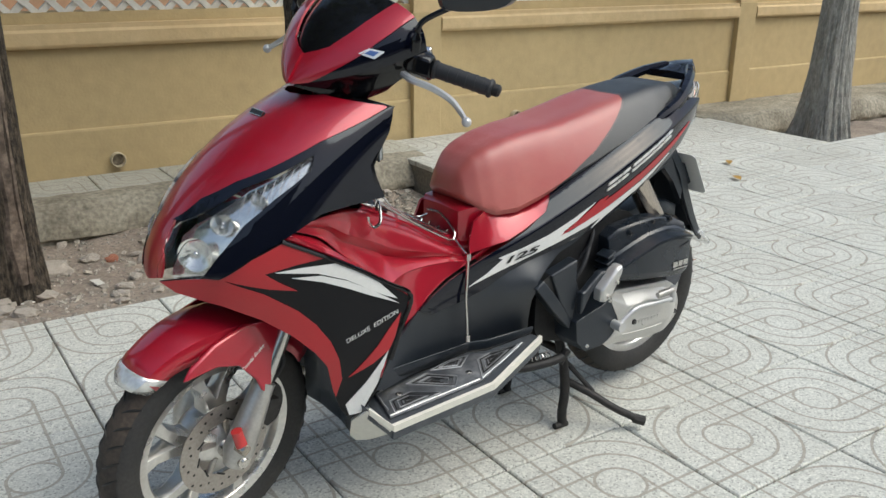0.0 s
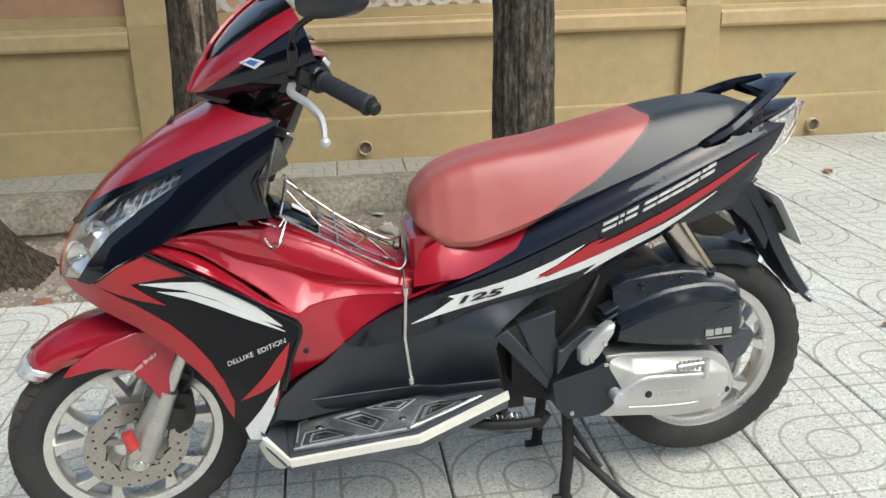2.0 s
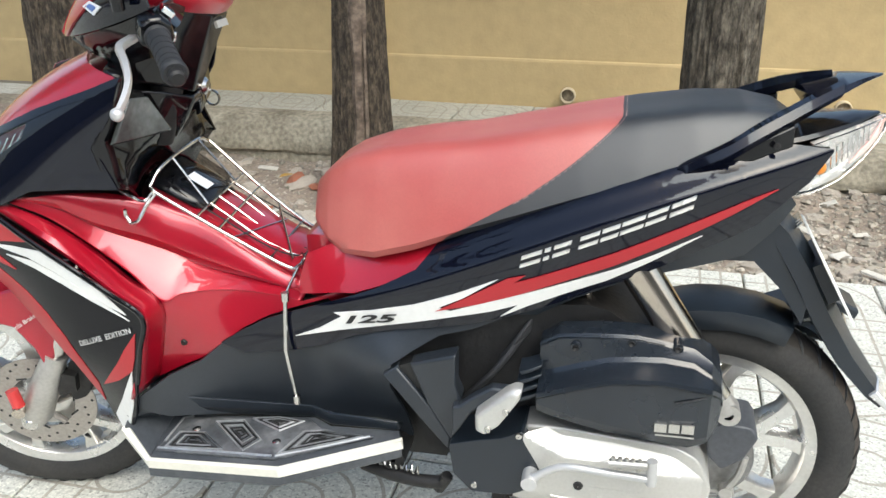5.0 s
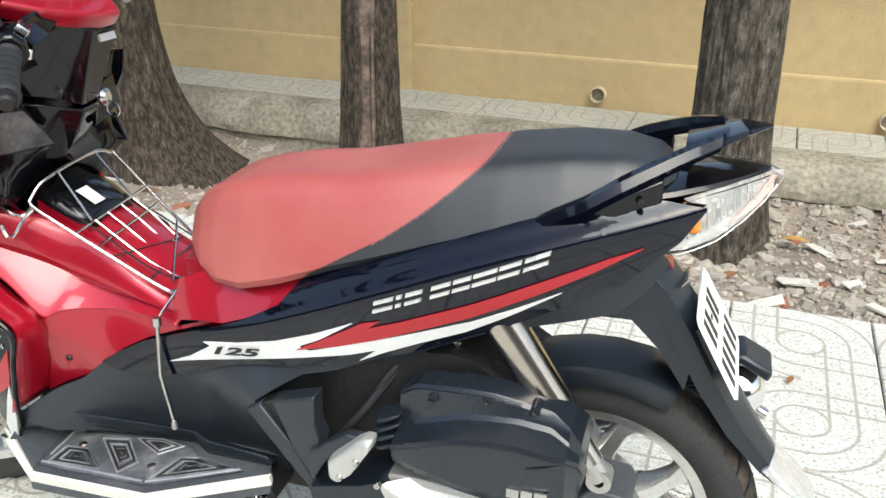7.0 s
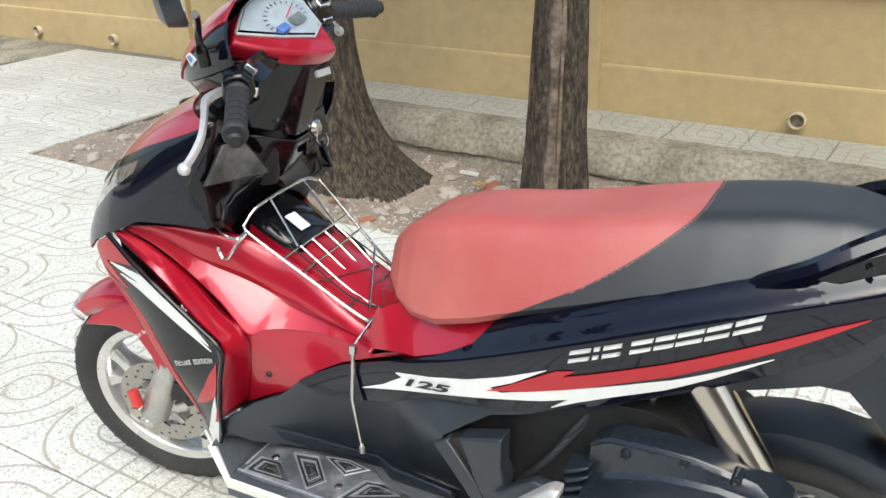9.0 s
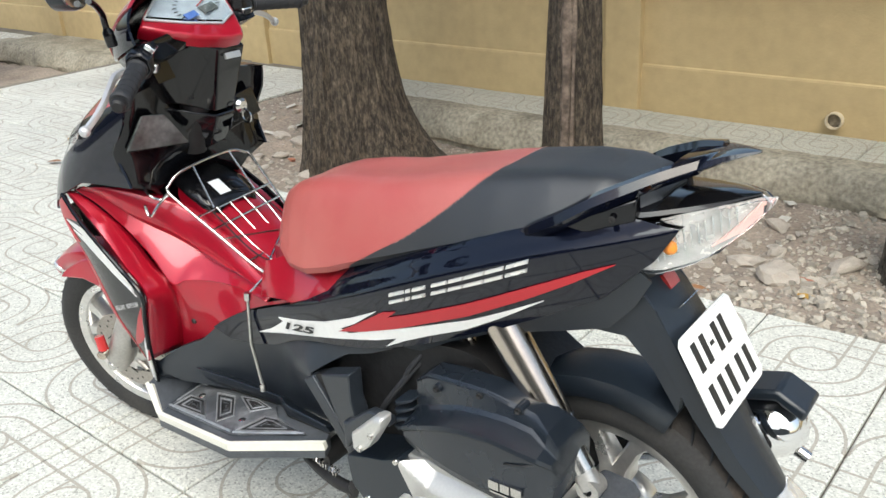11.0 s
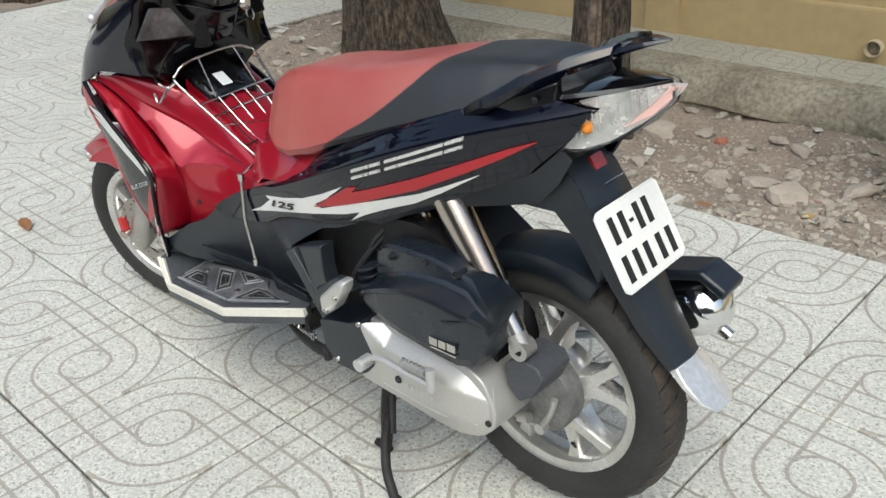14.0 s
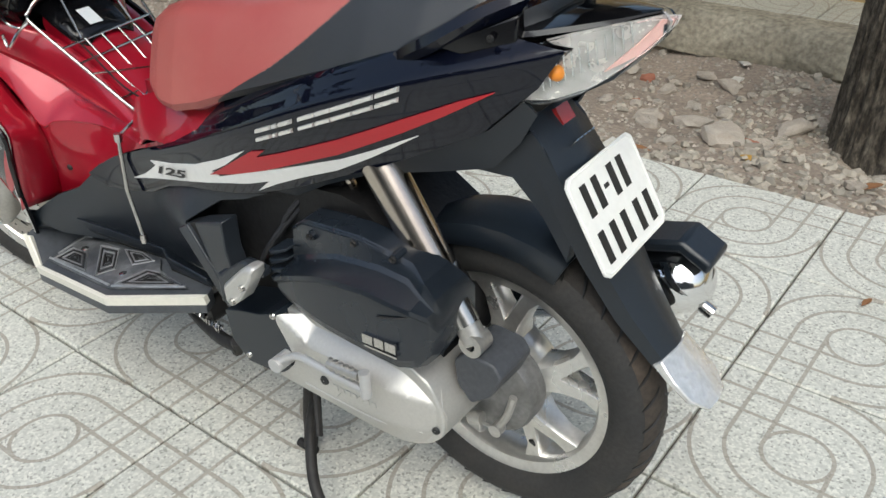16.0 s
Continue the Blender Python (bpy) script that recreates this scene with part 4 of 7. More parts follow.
part("seat_base_front", loft(bmesh.new(), rings), "red", scooter, "candy red front of the seat box")

# rear side cover, navy, with its film stripes
rear = [(-.197, .467), (-.161, .492), (-.110, .521), (-.05, .546), (.058, .589), (.10, .608), (.165, .645), (.20, .688), (.225, .705), (.269, .722), (.372, .765), (.46, .803), (.52, .826), (.60, .850), (.70, .868), (.772, .8605), (.772, .856), (.745, .812), (.722, .791), (.677, .746), (.63, .722), (.583, .699), (.525, .670), (.467, .645), (.39, .610), (.311, .580), (.25, .562), (.12, .533), (.055, .512), (-.011, .478), (-.08, .458), (-.153, .447)]
both("rear_cover", rear, rear_y, "navy", "glossy navy-black rear side cover", thick=0.006, lift=0.003, cell=0.005)
stripe = [(-.057, .494), (-.01, .517), (.035, .548), (.022, .553), (.09, .568), (.164, .590), (.235, .620), (.302, .653), (.245, .612), (.205, .590), (.225, .586), (.29, .612), (.369, .639), (.477, .677), (.53, .701), (.60, .735), (.53, .692), (.467, .657), (.40, .630), (.35, .607), (.306, .583), (.335, .608), (.29, .592), (.238, .578), (.121, .545), (.034, .521)]
both("white_stripe", stripe, rear_y, "white", "white film stripe", lift=0.0052, thick=0.002)
both("red_stripe", [(.20, .583), (.232, .602), (.268, .625), (.317, .656), (.345, .664), (.325, .648), (.368, .664), (.476, .708), (.578, .755), (.656, .790), (.70, .806), (.64, .770), (.579, .737), (.477, .686), (.40, .655), (.335, .628), (.269, .604)], rear_y, "red_flat", "red film stripe", lift=0.0060, thick=0.002)
for s in (1, -1):
    lettering("lettering", "125", on_surface(rear_y, .032, .5350, .14, .5560, 0.0085, s), "ink", scooter, 0.0205, "dark figures on the white stripe", wide=3.2, shear=0.3, bold=.0007)
# model name: plain slanted silver bars, eight pairs
for s in (1, -1):
    spot = on_surface(rear_y, .335, .676, .596, .788, 0.0035, s)
    for u, w in ((0.0, .034), (.038, .010), (.053, .028), (.094, .031), (.128, .028), (.158, .036), (.196, .032), (.232, .036)):
        bm = bmesh.new()
        h, k = 0.0185, 0.012

        def corner(x, y, out):
            return spot(u + x + k * y / h, y) - Vector((0, out * s, 0))
        for y0, y1 in ((0, h * .33), (h * .66, h)):
            low = [bm.verts.new(corner(x, y, 0)) for x, y in ((0, y0), (w, y0), (w, y1), (0, y1))]
            high = [bm.verts.new(corner(x, y, .0035)) for x, y in ((.001, y0 + .001), (w - .001, y0 + .001), (w - .001, y1 - .001), (.001, y1 - .001))]
            bm.faces.new(high)
            for i in range(4):
                bm.faces.new((low[i], low[(i + 1) % 4], high[(i + 1) % 4], high[i]))
        bmesh.ops.recalc_face_normals(bm, faces=bm.faces)
        part("name_badge", bm, "badge", scooter, "raised silver badge piece", smooth=False)

# under-tail, matte
both("tail_underside", [(.311, .578), (.39, .608), (.467, .643), (.525, .668), (.583, .697), (.63, .720), (.677, .744), (.722, .789), (.735, .77), (.71, .725), (.672, .682), (.60, .668), (.511, .652), (.42, .612), (.36, .578)], lambda x, z: rear_y(x, z) + 0.012, "matte", "matte black under-tail panel", thick=0.005)
rings = []
for x, z0, z1, w in ((.2, .52, .66, .08), (.35, .585, .72, .10), (.5, .66, .78, .09), (.62, .71, .81, .07), (.72, .76, .83, .045), (.76, .80, .845, .03)):
    rings.append([(x, -w, z0), (x, -w, z1), (x, w, z1), (x, w, z0)])
part("frame_shell", loft(bmesh.new(), rings), "dark", scooter, "dark inner body shell")

# lower matte side panel
lower = [(-.366, .350), (-.295, .401), (-.243, .424), (-.196, .464), (-.153, .445), (-.08, .456), (-.011, .476), (.055, .510), (.12, .531), (.25, .560), (.306, .572), (.262, .552), (.205, .535), (.16, .505), (.125, .480), (.118, .43), (.14, .345), (.145, .30), (-.042, .292), (-.200, .300), (-.308, .312), (-.345, .33)]
both("floor_side_panel", lower, lower_y, "dusty", "black lower side panel, colour lightened for its sheen", thick=0.005)
bm = box(bmesh.new(), -.34, .2, -.082, .082, .24, .548)
part("floor_core", bm, "dark", scooter, "dark inner frame")
# footpeg brackets: a broad plate with a slot, and an arm to the peg
for s in (1, -1):
    br = thing("peg_bracket", "matte black footpeg bracket with a slot between two bars", "")
    br.parent = scooter
    for bar in ([(.112, .466), (.137, .482), (.191, .417), (.230, .358), (.224, .336), (.175, .389)], [(.160, .492), (.238, .520), (.237, .466), (.246, .440), (.238, .397), (.232, .352), (.191, .415)]):
        bm = bmesh.new()
        cx, cz = sum(p[0] for p in bar) / len(bar), sum(p[1] for p in bar) / len(bar)
        loft(bm, [[(x, -(.150 + .08 * max(0, x - .15)) * s, z) for x, z in bar], [(x, -(.180 + .10 * max(0, x - .15)) * s, z) for x, z in bar], [(cx + (x - cx) * .95, -(.183 + .10 * max(0, x - .15)) * s, cz + (z - cz) * .95) for x, z in bar]])
        soften(part("bracket_bar", bm, "dusty", br, "black bracket bar, colour lightened for its sheen"), .003)
    # black plate set in the slot as painted shade
    bm = bmesh.new()
    loft(bm, [[(x, -y * s, z) for x, z in ((.137, .480), (.162, .491), (.190, .420))] for y in (.150, .176)])
    part("bracket_slot", bm, "ink", br, "black insert standing for the shade between the bars", smooth=False)
    arm = [(.236, .440), (.246, .440), (.268, .459), (.300, .482), (.344, .480), (.344, .464), (.309, .466), (.267, .430), (.247, .395), (.236, .380)]
    bm = bmesh.new()
    loft(bm, [[(x, -.195 * s, z) for x, z in arm], [(x, -.216 * s, z) for x, z in arm]])
    soften(part("peg_arm", bm, "dusty", br, "matte black arm of the footpeg"), .004)
for s in (-1, 1):
    peg = [(.277, .444), (.325, .489), (.338, .497), (.351, .497), (.349, .482), (.316, .429), (.291, .408), (.278, .414)]
    bm = bmesh.new()
    loft(bm, [[(x, -.212 * s, z) for x, z in peg], [(x, -.236 * s, z) for x, z in peg], [(.314 + (x - .314) * .86, -.243 * s, .438 + (z - .438) * .86) for x, z in peg]])
    fp = soften(part("footpeg", bm, "case", scooter, "folded silver footpeg"), 0.003)
    for x, z in ((.299, .424), (.327, .459)):
        bm = bmesh.new()
        lathe(bm, [(.001, -.248 * s), (.005, -.248 * s), (.006, -.240 * s)], (x, 0, z), sides=10)
        part("peg_bolt", bm, "steel", scooter)

# footboard with mat and cream trim
def board_z(x, y):
    """Height of the sloping footboard."""
    return .257 + (.143 * (x + .331) + .152 * (-abs(y) + .218)) / .978


for s in (1, -1):
    def on_board(points, up):
        return [Vector((x, -abs(y) * s, board_z(x, y) + up)) for x, y in points]

    edge = [(-.378, .203, .306), (-.327, .221, .257), (-.065, .245, .292), (.14, .178, .332)]
    board = [(-.327, .221), (-.065, .245), (.14, .178), (.13, .15), (-.002, .135), (-.04, .112), (-.315, .098), (-.335, .10)]
    bm = loft(bmesh.new(), [on_board(board, -.034), on_board(board, -.001)])
    loft(bm, [[(-.327, -.221 * s, .256), (-.378, -.203 * s, .305), (-.392, -.12 * s, .325), (-.335, -.095 * s, .275)], [(-.325, -.215 * s, .225), (-.372, -.195 * s, .275), (-.385, -.12 * s, .295), (-.33, -.095 * s, .245)]])
    soften(part("footboard", bm, "board", scooter, "dusty dark plastic footboard"), .002)
    # step up from the board to the tunnel side
    bm = loft(bmesh.new(), [[(-.40, -.175 * s, .35), (-.375, -.185 * s, .318), (-.33, -.10 * s, .278), (-.33, -.085 * s, .31)], [(-.30, -.145 * s, .352), (-.30, -.135 * s, .320), (-.30, -.098 * s, .283), (-.30, -.08 * s, .31)], [(-.04, -.118 * s, .345), (-.04, -.118 * s, .335), (-.04, -.112 * s, .314), (-.04, -.09 * s, .32)], [(.0, -.14 * s, .350), (.0, -.142 * s, .34), (.0, -.135 * s, .318), (.0, -.10 * s, .32)], [(.13, -.160 * s, .36), (.13, -.160 * s, .352), (.13, -.152 * s, .335), (.13, -.12 * s, .33)]])
    soften(part("board_step", bm, "matte", scooter, "dark step beside the footboard"), .004)
    # trim: a slim cream strip with hard corners
    rings = [[(x, -(y + .003) * s, z + .003), (x, -(y - .006) * s, z + .004), (x, -(y - .010) * s, z - .012), (x + .003, -(y + .001) * s, z - .014)] for x, y, z in edge]
    bm = loft(bmesh.new(), rings)
    part("footboard_trim", bm, "cream", scooter, "cream white footboard trim", smooth=False)
    face = [(-.380, -.202, .303), (-.330, -.221, .250), (-.332, -.212, .236), (-.352, -.165, .205), (-.364, -.122, .186), (-.380, -.120, .205), (-.392, -.150, .26)]
    bm = loft(bmesh.new(), [[(x, y * s, z) for x, y, z in face], [(x + .010, (y + .006) * s, z + .005) for x, y, z in face]])
    soften(part("trim_corner", bm, "cream", scooter, "cream white trim corner"), 0.003)
    # mat: raised panel with silvered edges and ribbed fields
    mat_ = [(-.320, .198), (-.306, .112), (-.048, .122), (-.017, .148), (.088, .170), (-.082, .222)]
    bm = loft(bmesh.new(), [on_board(mat_, 0), on_board(mat_, .004), on_board([(-.12 + (x + .12) * .98, .168 + (y - .168) * .95) for x, y in mat_], .0055)])
    mat = soften(part("foot_mat", bm, "mat_worn", scooter, "dark foot mat with silvered worn edges and ribbed fields"), .0015)
    fields = [[(-.304, .192), (-.293, .154), (-.240, .157), (-.185, .200)], [(-.231, .128), (-.175, .126), (-.121, .177), (-.145, .204)], [(-.159, .122), (-.107, .120), (-.055, .132), (-.093, .155)], [(-.075, .212), (-.046, .158), (-.008, .157), (.070, .172)]]
    for field in fields:
        cx, cy = (sum(p[k] for p in field) / len(field) for k in (0, 1))
        for n, grow in enumerate((1.0, .8, .6, .4, .2)):
            ring = on_board([(cx + (x - cx) * grow, cy + (y - cy) * grow) for x, y in field], .0060)
            bm = bmesh.new()
            tube(bm, ring + ring[:1], .0022 if n == 0 else .0018, 5)
            part("mat_rib", bm, "mat_edge" if n in (0, 2) else "ink", mat)
    for line in ([(-.318, .194), (-.20, .205), (-.085, .217)], [(-.078, .217), (.0, .197), (.082, .172)], [(-.312, .178), (-.304, .116), (-.285, .112)]):
        bm = bmesh.new()
        tube(bm, on_board(line, .0058), .0026, 6)
        part("mat_edge", bm, "mat_edge", mat, "silvered worn edge")
    for x, y in ((-.262, .146), (-.089, .181)):
        bm = bmesh.new()
        lathe(bm, [(0.001, .008), (0.005, .008), (0.0085, .006), (0.0095, .001)], tuple(on_board([(x, y)], 0)[0]), 'Z', 14)
        part("mat_bolt", bm, "steel", mat, "bright mat bolt")

# ---------------------------------------------------------------- seat
SEAT = [(-.036, .726, .700, .040), (-.026, .752, .686, .072), (.0, .780, .664, .098), (.035, .801, .648, .116), (.09, .819, .650, .129), (.16, .832, .672, .135), (.24, .841, .706, .139), (.33, .860, .740, .142), (.42, .880, .775, .142), (.50, .895, .803, .138), (.58, .907, .83, .128), (.65, .910, .85, .114), (.70, .902, .858, .094), (.728, .885, .86, .062)]
SEAT_X = [p[0] for p in SEAT]


def seat_ring(x):
    """Cross-section of the cushion at x."""
    zt, zb, w = (float(np.interp(x, SEAT_X, [p[k] for p in SEAT])) for k in (1, 2, 3))
    h = zt - zb
    half = [(0, zt - h * .02), (w * .28, zt - h * .010), (w * .48, zt - h * .015), (w * .62, zt - h * .07), (w * .72, zt - h * .20), (w * .83, zt - h * .45), (w * .94, zt - h * .74), (w, zb + h * .08), (w * .95, zb), (0, zb)]
    return half


def seat_shape():
    bm = bmesh.new()
    xs = np.linspace(-.036, .728, 80)
    rows = []
    for x in xs:
        half = seat_ring(x)
        rows.append([(x, -y, z) for y, z in half] + [(x, y, z) for y, z in reversed(half[1:-1])])
    loft(bm, rows)
    bmesh.ops.subdivide_edges(bm, edges=bm.edges[:], cuts=1, use_grid_fill=True, smooth=0.35)
    return bm


def seam_x(y, z):
    """Where red meets black: far back on top, forward at the sides."""
    return float(np.interp(z, [.64, .70, .737, .774, .816, .85, .89, .93], [.165, .213, .272, .335, .392, .432, .475, .51]))


seat = part("seat", seat_shape(), "seat_red", scooter, "two-tone vinyl seat, red front and black rear, with fine pale stitching")
seat.data.materials.append(M["seat_black"])
# split faces along the seam so that each colour keeps a clean edge
bm = bmesh.new()
bm.from_mesh(seat.data)
side_of = {v: v.co.x - seam_x(v.co.y, v.co.z) for v in bm.verts}
cuts = [(e, e.verts[0], side_of[e.verts[0]] / (side_of[e.verts[0]] - side_of[e.verts[1]])) for e in bm.edges if side_of[e.verts[0]] * side_of[e.verts[1]] < 0]
on_seam = set()
for e, v0, t in cuts:
    _, nv = bmesh.utils.edge_split(e, v0, t)
    side_of[nv] = 0.0
    on_seam.add(nv)
for f in bm.faces[:]:
    pair = [v for v in f.verts if v in on_seam]
    if len(pair) == 2:
        bmesh.utils.face_split(f, pair[0], pair[1])
for f in bm.faces:
    f.material_index = 1 if sum(v.co.x - seam_x(v.co.y, v.co.z) for v in f.verts) > 0 else 0
    f.smooth = True
bm.to_mesh(seat.data)
bm.free()
# stitching just behind the seam
for s in (1, -1):
    bm = bmesh.new()
    z_of = []
    for k in range(46):
        t = k / 45
        target = 0.02 + t * 0.90
        # walk down the section at the seam
        x = .45
        for _ in range(8):
            half = seat_ring(x)
            acc = [0]
            for p, q in zip(half[:8], half[1:8]):
                acc.append(acc[-1] + math.hypot(q[0] - p[0], q[1] - p[1]))
            u = target * acc[-1]
            y = float(np.interp(u, acc, [p[0] for p in half[:8]]))
            z = float(np.interp(u, acc, [p[1] for p in half[:8]]))
            x = seam_x(y, z) + 0.004
        z_of.append(Vector((x, -y * s * 1.008, z + 0.0012)))
    for p, q in zip(z_of[::1], z_of[1::1]):
        tube(bm, [p.lerp(q, .2), p.lerp(q, .75)], 0.0003, 4)
    part("stitching", bm, "lens_pink", seat, "pale pink stitching")

# ---------------------------------------------------------------- tail: grab rail, tail lamp, mudguard, number plate
RAIL = [(.520, .128, .797), (.57, .140, .832), (.62, .146, .860), (.66, .138, .885), (.70, .119, .905), (.74, .094, .923), (.78, .062, .937), (.81, .034, .945), (.838, .008, .948)]
bm = bmesh.new()
for s in (1, -1):
    rings = []
    for i, p in enumerate(curve(RAIL[:7], 5)):
        t = i / 30
        w, h = .012 + .024 * min(t * 1.7, 1), min(.004 + .16 * t, .012 + .004 * math.sin(math.pi * t))
        y, z = p.y, p.z
        rings.append([Vector((p.x, -y * s, z - h * .2)), Vector((p.x, -(y - w * .22) * s, z + h * .65)), Vector((p.x, -(y - w * .7) * s, z + h * .85)), Vector((p.x, -(y - w) * s, z + h * .2)), Vector((p.x, -(y - w * .9) * s, z - h * .7)), Vector((p.x, -(y - w * .3) * s, z - h))])
    loft(bm, rings)
rings = []
tip_line = curve([(.735, .098, .921), (.76, .080, .930), (.78, .063, .938), (.81, .034, .946), (.842, .003, .951)], 3)
for i, (x, y, z) in enumerate(tip_line):
    k = 1 - .85 * (i / (len(tip_line) - 1)) ** 2
    rings.append([(x, -y, z - .006 * k), (x, -y * .8, z + .004 * k), (x, 0, z + .007 * k), (x, y * .8, z + .004 * k), (x, y, z - .006 * k), (x, y * .7, z - .014 * k), (x, 0, z - .014 * k), (x, -y * .7, z - .014 * k)])
loft(bm, rings)
rail = part("grab_rail", bm, "navy", scooter, "glossy black pointed grab rail with an open middle")
for s in (1, -1):
    bm = loft(bmesh.new(), [[(.575, -.112 * s, .848), (.575, -.126 * s, .842), (.575, -.126 * s, .822), (.575, -.110 * s, .82)], [(.66, -.108 * s, .882), (.66, -.122 * s, .872), (.66, -.124 * s, .845), (.66, -.10 * s, .842)], [(.715, -.085 * s, .900), (.715, -.100 * s, .893), (.715, -.102 * s, .862), (.715, -.08 * s, .857)]])
    soften(part("rail_mount", bm, "gloss_black", rail, "gloss black rail mount"), .003)
    bm = bmesh.new()
    lathe(bm, [(0.001, -.003), (.004, -.003), (.005, 0)], (.69, -.119 * s, .868), sides=10)
    part("rail_bolt", bm, "dark", rail)
# tail top over the lamps, running to a point
rings = []
for x, z, w in ((.56, .835, .118), (.62, .853, .112), (.68, .866, .102), (.73, .874, .086), (.77, .881, .066), (.81, .888, .040), (.847, .8945, .006)):
    k = min(1, w / .05)
    rings.append([(x, -w, z - .006 * k), (x, -w * .95, z), (x, -w * .5, z + .006 * k), (x, 0, z + .008 * k), (x, w * .5, z + .006 * k), (x, w * .95, z), (x, w, z - .006 * k), (x, w * .8, z - .018 * k), (x, -w * .8, z - .018 * k)])
tail_top = part("tail_top", loft(bmesh.new(), rings), "gloss_black", scooter, "gloss black tail top")
lamp_outline = [(.719, .7875), (.735, .808), (.753, .832), (.772, .8565), (.75, .8600), (.742, .8645), (.77, .874), (.81, .883), (.85, .890), (.866, .8875), (.863, .878), (.846, .855), (.82, .830), (.79, .808), (.75, .792)]


def lamp_y(x, z):
    return -.102 * (1 - min(max((x - .70) / .168, 0), 1) ** 2.1)


for s in (1, -1):
    lamp = skin("tail_lamp", lamp_outline, lambda x, z: lamp_y(x, z) + 0.016, "lamp_bowl", scooter, "clear tail lamp with red and orange elements", s, thick=0.003)
    lz = skin("lamp_lens", lamp_outline, lamp_y, "lens", lamp, "clear ribbed lens", s, thick=0.003)
    lz.visible_shadow = False
    skin("red_reflector", [(.805, .829), (.835, .847), (.860, .876), (.864, .886), (.852, .886), (.835, .862)], lambda x, z: lamp_y(x, z) + .010, "lens_pink", lamp, "pale red lamp element", s, thick=0.003)
    for k in range(12):
        t = k / 11
        x0, z0 = .745 + .085 * t, .806 + .052 * t
        bm = bmesh.new()
        tube(bm, [(x0, (lamp_y(x0, z0) + .008) * s, z0), (x0 - .004, (lamp_y(x0 - .004, z0) + .009) * s, z0 + .030)], .0014, 5)
        part("lens_rib", bm, "chrome", lamp)
    bm = bmesh.new()
    bmesh.ops.create_uvsphere(bm, u_segments=12, v_segments=8, radius=.010, matrix=Matrix.Translation((.758, (-.082) * s, .828)))
    part("indicator_bulb", bm, "orange", lamp, "orange indicator bulb")
rings = [[(x, -w, z0), (x, -w, z1), (x, w, z1), (x, w, z0)] for x, z0, z1, w in ((.70, .772, .80, .080), (.76, .786, .815, .062), (.81, .815, .85, .038), (.856, .868, .882, .006))]
part("lamp_base", loft(bmesh.new(), rings), "matte", scooter, "matte black lamp base")

# rear mudguard: a folded, tapering blade
rings = []
for x, z, w, d in ((.690, .755, .060, .05), (.735, .715, .062, .045), (.775, .655, .068, .05), (.815, .58, .060, .05), (.865, .50, .050, .045), (.915, .435, .038, .035), (.935, .412, .034, .025)):
    n_ = Vector((.75, 0, .66)) * d
    rings.append([Vector((x, -w, z)) - n_ * .55, Vector((x, -w * .96, z)), Vector((x, -w * .25, z)) + n_ * .30, Vector((x, w * .25, z)) + n_ * .30, Vector((x, w * .96, z)), Vector((x, w, z)) - n_ * .55, Vector((x, w * .85, z)) - n_ * .6, Vector((x, 0, z)) + n_ * .08, Vector((x, -w * .85, z)) - n_ * .6])
part("rear_mudguard", loft(bmesh.new(), rings), "matte", scooter, "matte black rear mudguard")
rings = []
for x, z, w, d in ((.912, .438, .044, .034), (.935, .416, .048, .024), (.962, .394, .047, .018), (.982, .379, .030, .014), (.985, .377, .026, .012)):
    n_ = Vector((.75, 0, .66)) * d
    rings.append([Vector((x, -w, z)) - n_ * .4, Vector((x, -w, z)) + n_ * .05, Vector((x, -w * .25, z)) + n_ * .36, Vector((x, w * .25, z)) + n_ * .36, Vector((x, w, z)) + n_ * .05, Vector((x, w, z)) - n_ * .4])
soften(part("mudguard_tip", loft(bmesh.new(), rings), "tip", scooter, "worn silver mudguard tip"), .002)
# side stays of the mudguard
both("guard_stay", [(.602, .664), (.66, .70), (.715, .735), (.73, .72), (.765, .66), (.78, .60), (.775, .56), (.735, .62), (.69, .665)], lambda x, z: -.062 - .05 * max(0, .72 - x), "matte", "matte black mudguard side", thick=0.02, bevel=0.004)
bm = box(bmesh.new(), -.016, .016, -.003, .003, -.012, .012, look((.728, 0, .742), (.85, 0, .83)) @ pose(0, 0, 0, 90))
part("rear_reflector", bm, "lens_red", scooter, "small red sticker reflector", smooth=False)
for k in range(5):
    bm = box(bmesh.new(), -.0035, .0035, -.001, .001, -.0065, .0065, pose(.757 + .0, -.022 + .011 * k, .715, 38, 0, 90))
    part("maker_badge", bm, "steel", scooter, smooth=False)

# number plate: bars in place of its characters
top, bot = Vector((.779, 0, .694)), Vector((.848, 0, .574))
down = (bot - top).normalized()
plate_m = Matrix.Translation((top + bot) / 2) @ Matrix((Vector((0, 1, 0)), -down, Vector((0, 1, 0)).cross(-down))).transposed().to_4x4()
bm = bmesh.new()
outl = rounded([(-.095, -.07), (.095, -.07), (.095, .07), (-.095, .07)], 0.06, 2)
loft(bm, [[(x, y, -.001) for x, y in outl], [(x, y, .0015) for x, y in outl]])
plate = part("number_plate", bm, "plate", scooter, "white number plate with dark bars in two rows")
plate.matrix_local = plate_m
bm = bmesh.new()
tube(bm, [(x * .955, y * .945, .0016) for x, y in outl] + [(outl[0][0] * .955, outl[0][1] * .945, .0016)], 0.0014, 6)
part("plate_rim", bm, "plate", plate)
for row, cells in ((.030, (-.062, -.032, .012, .040)), (-.034, (-.066, -.034, -.002, .036, .068))):
    for c in cells:
        bm = box(bmesh.new(), c - .0075, c + .0075, row - .022, row + .022, .0012, .0024)
        part("plate_bar", bm, "ink", plate, smooth=False)
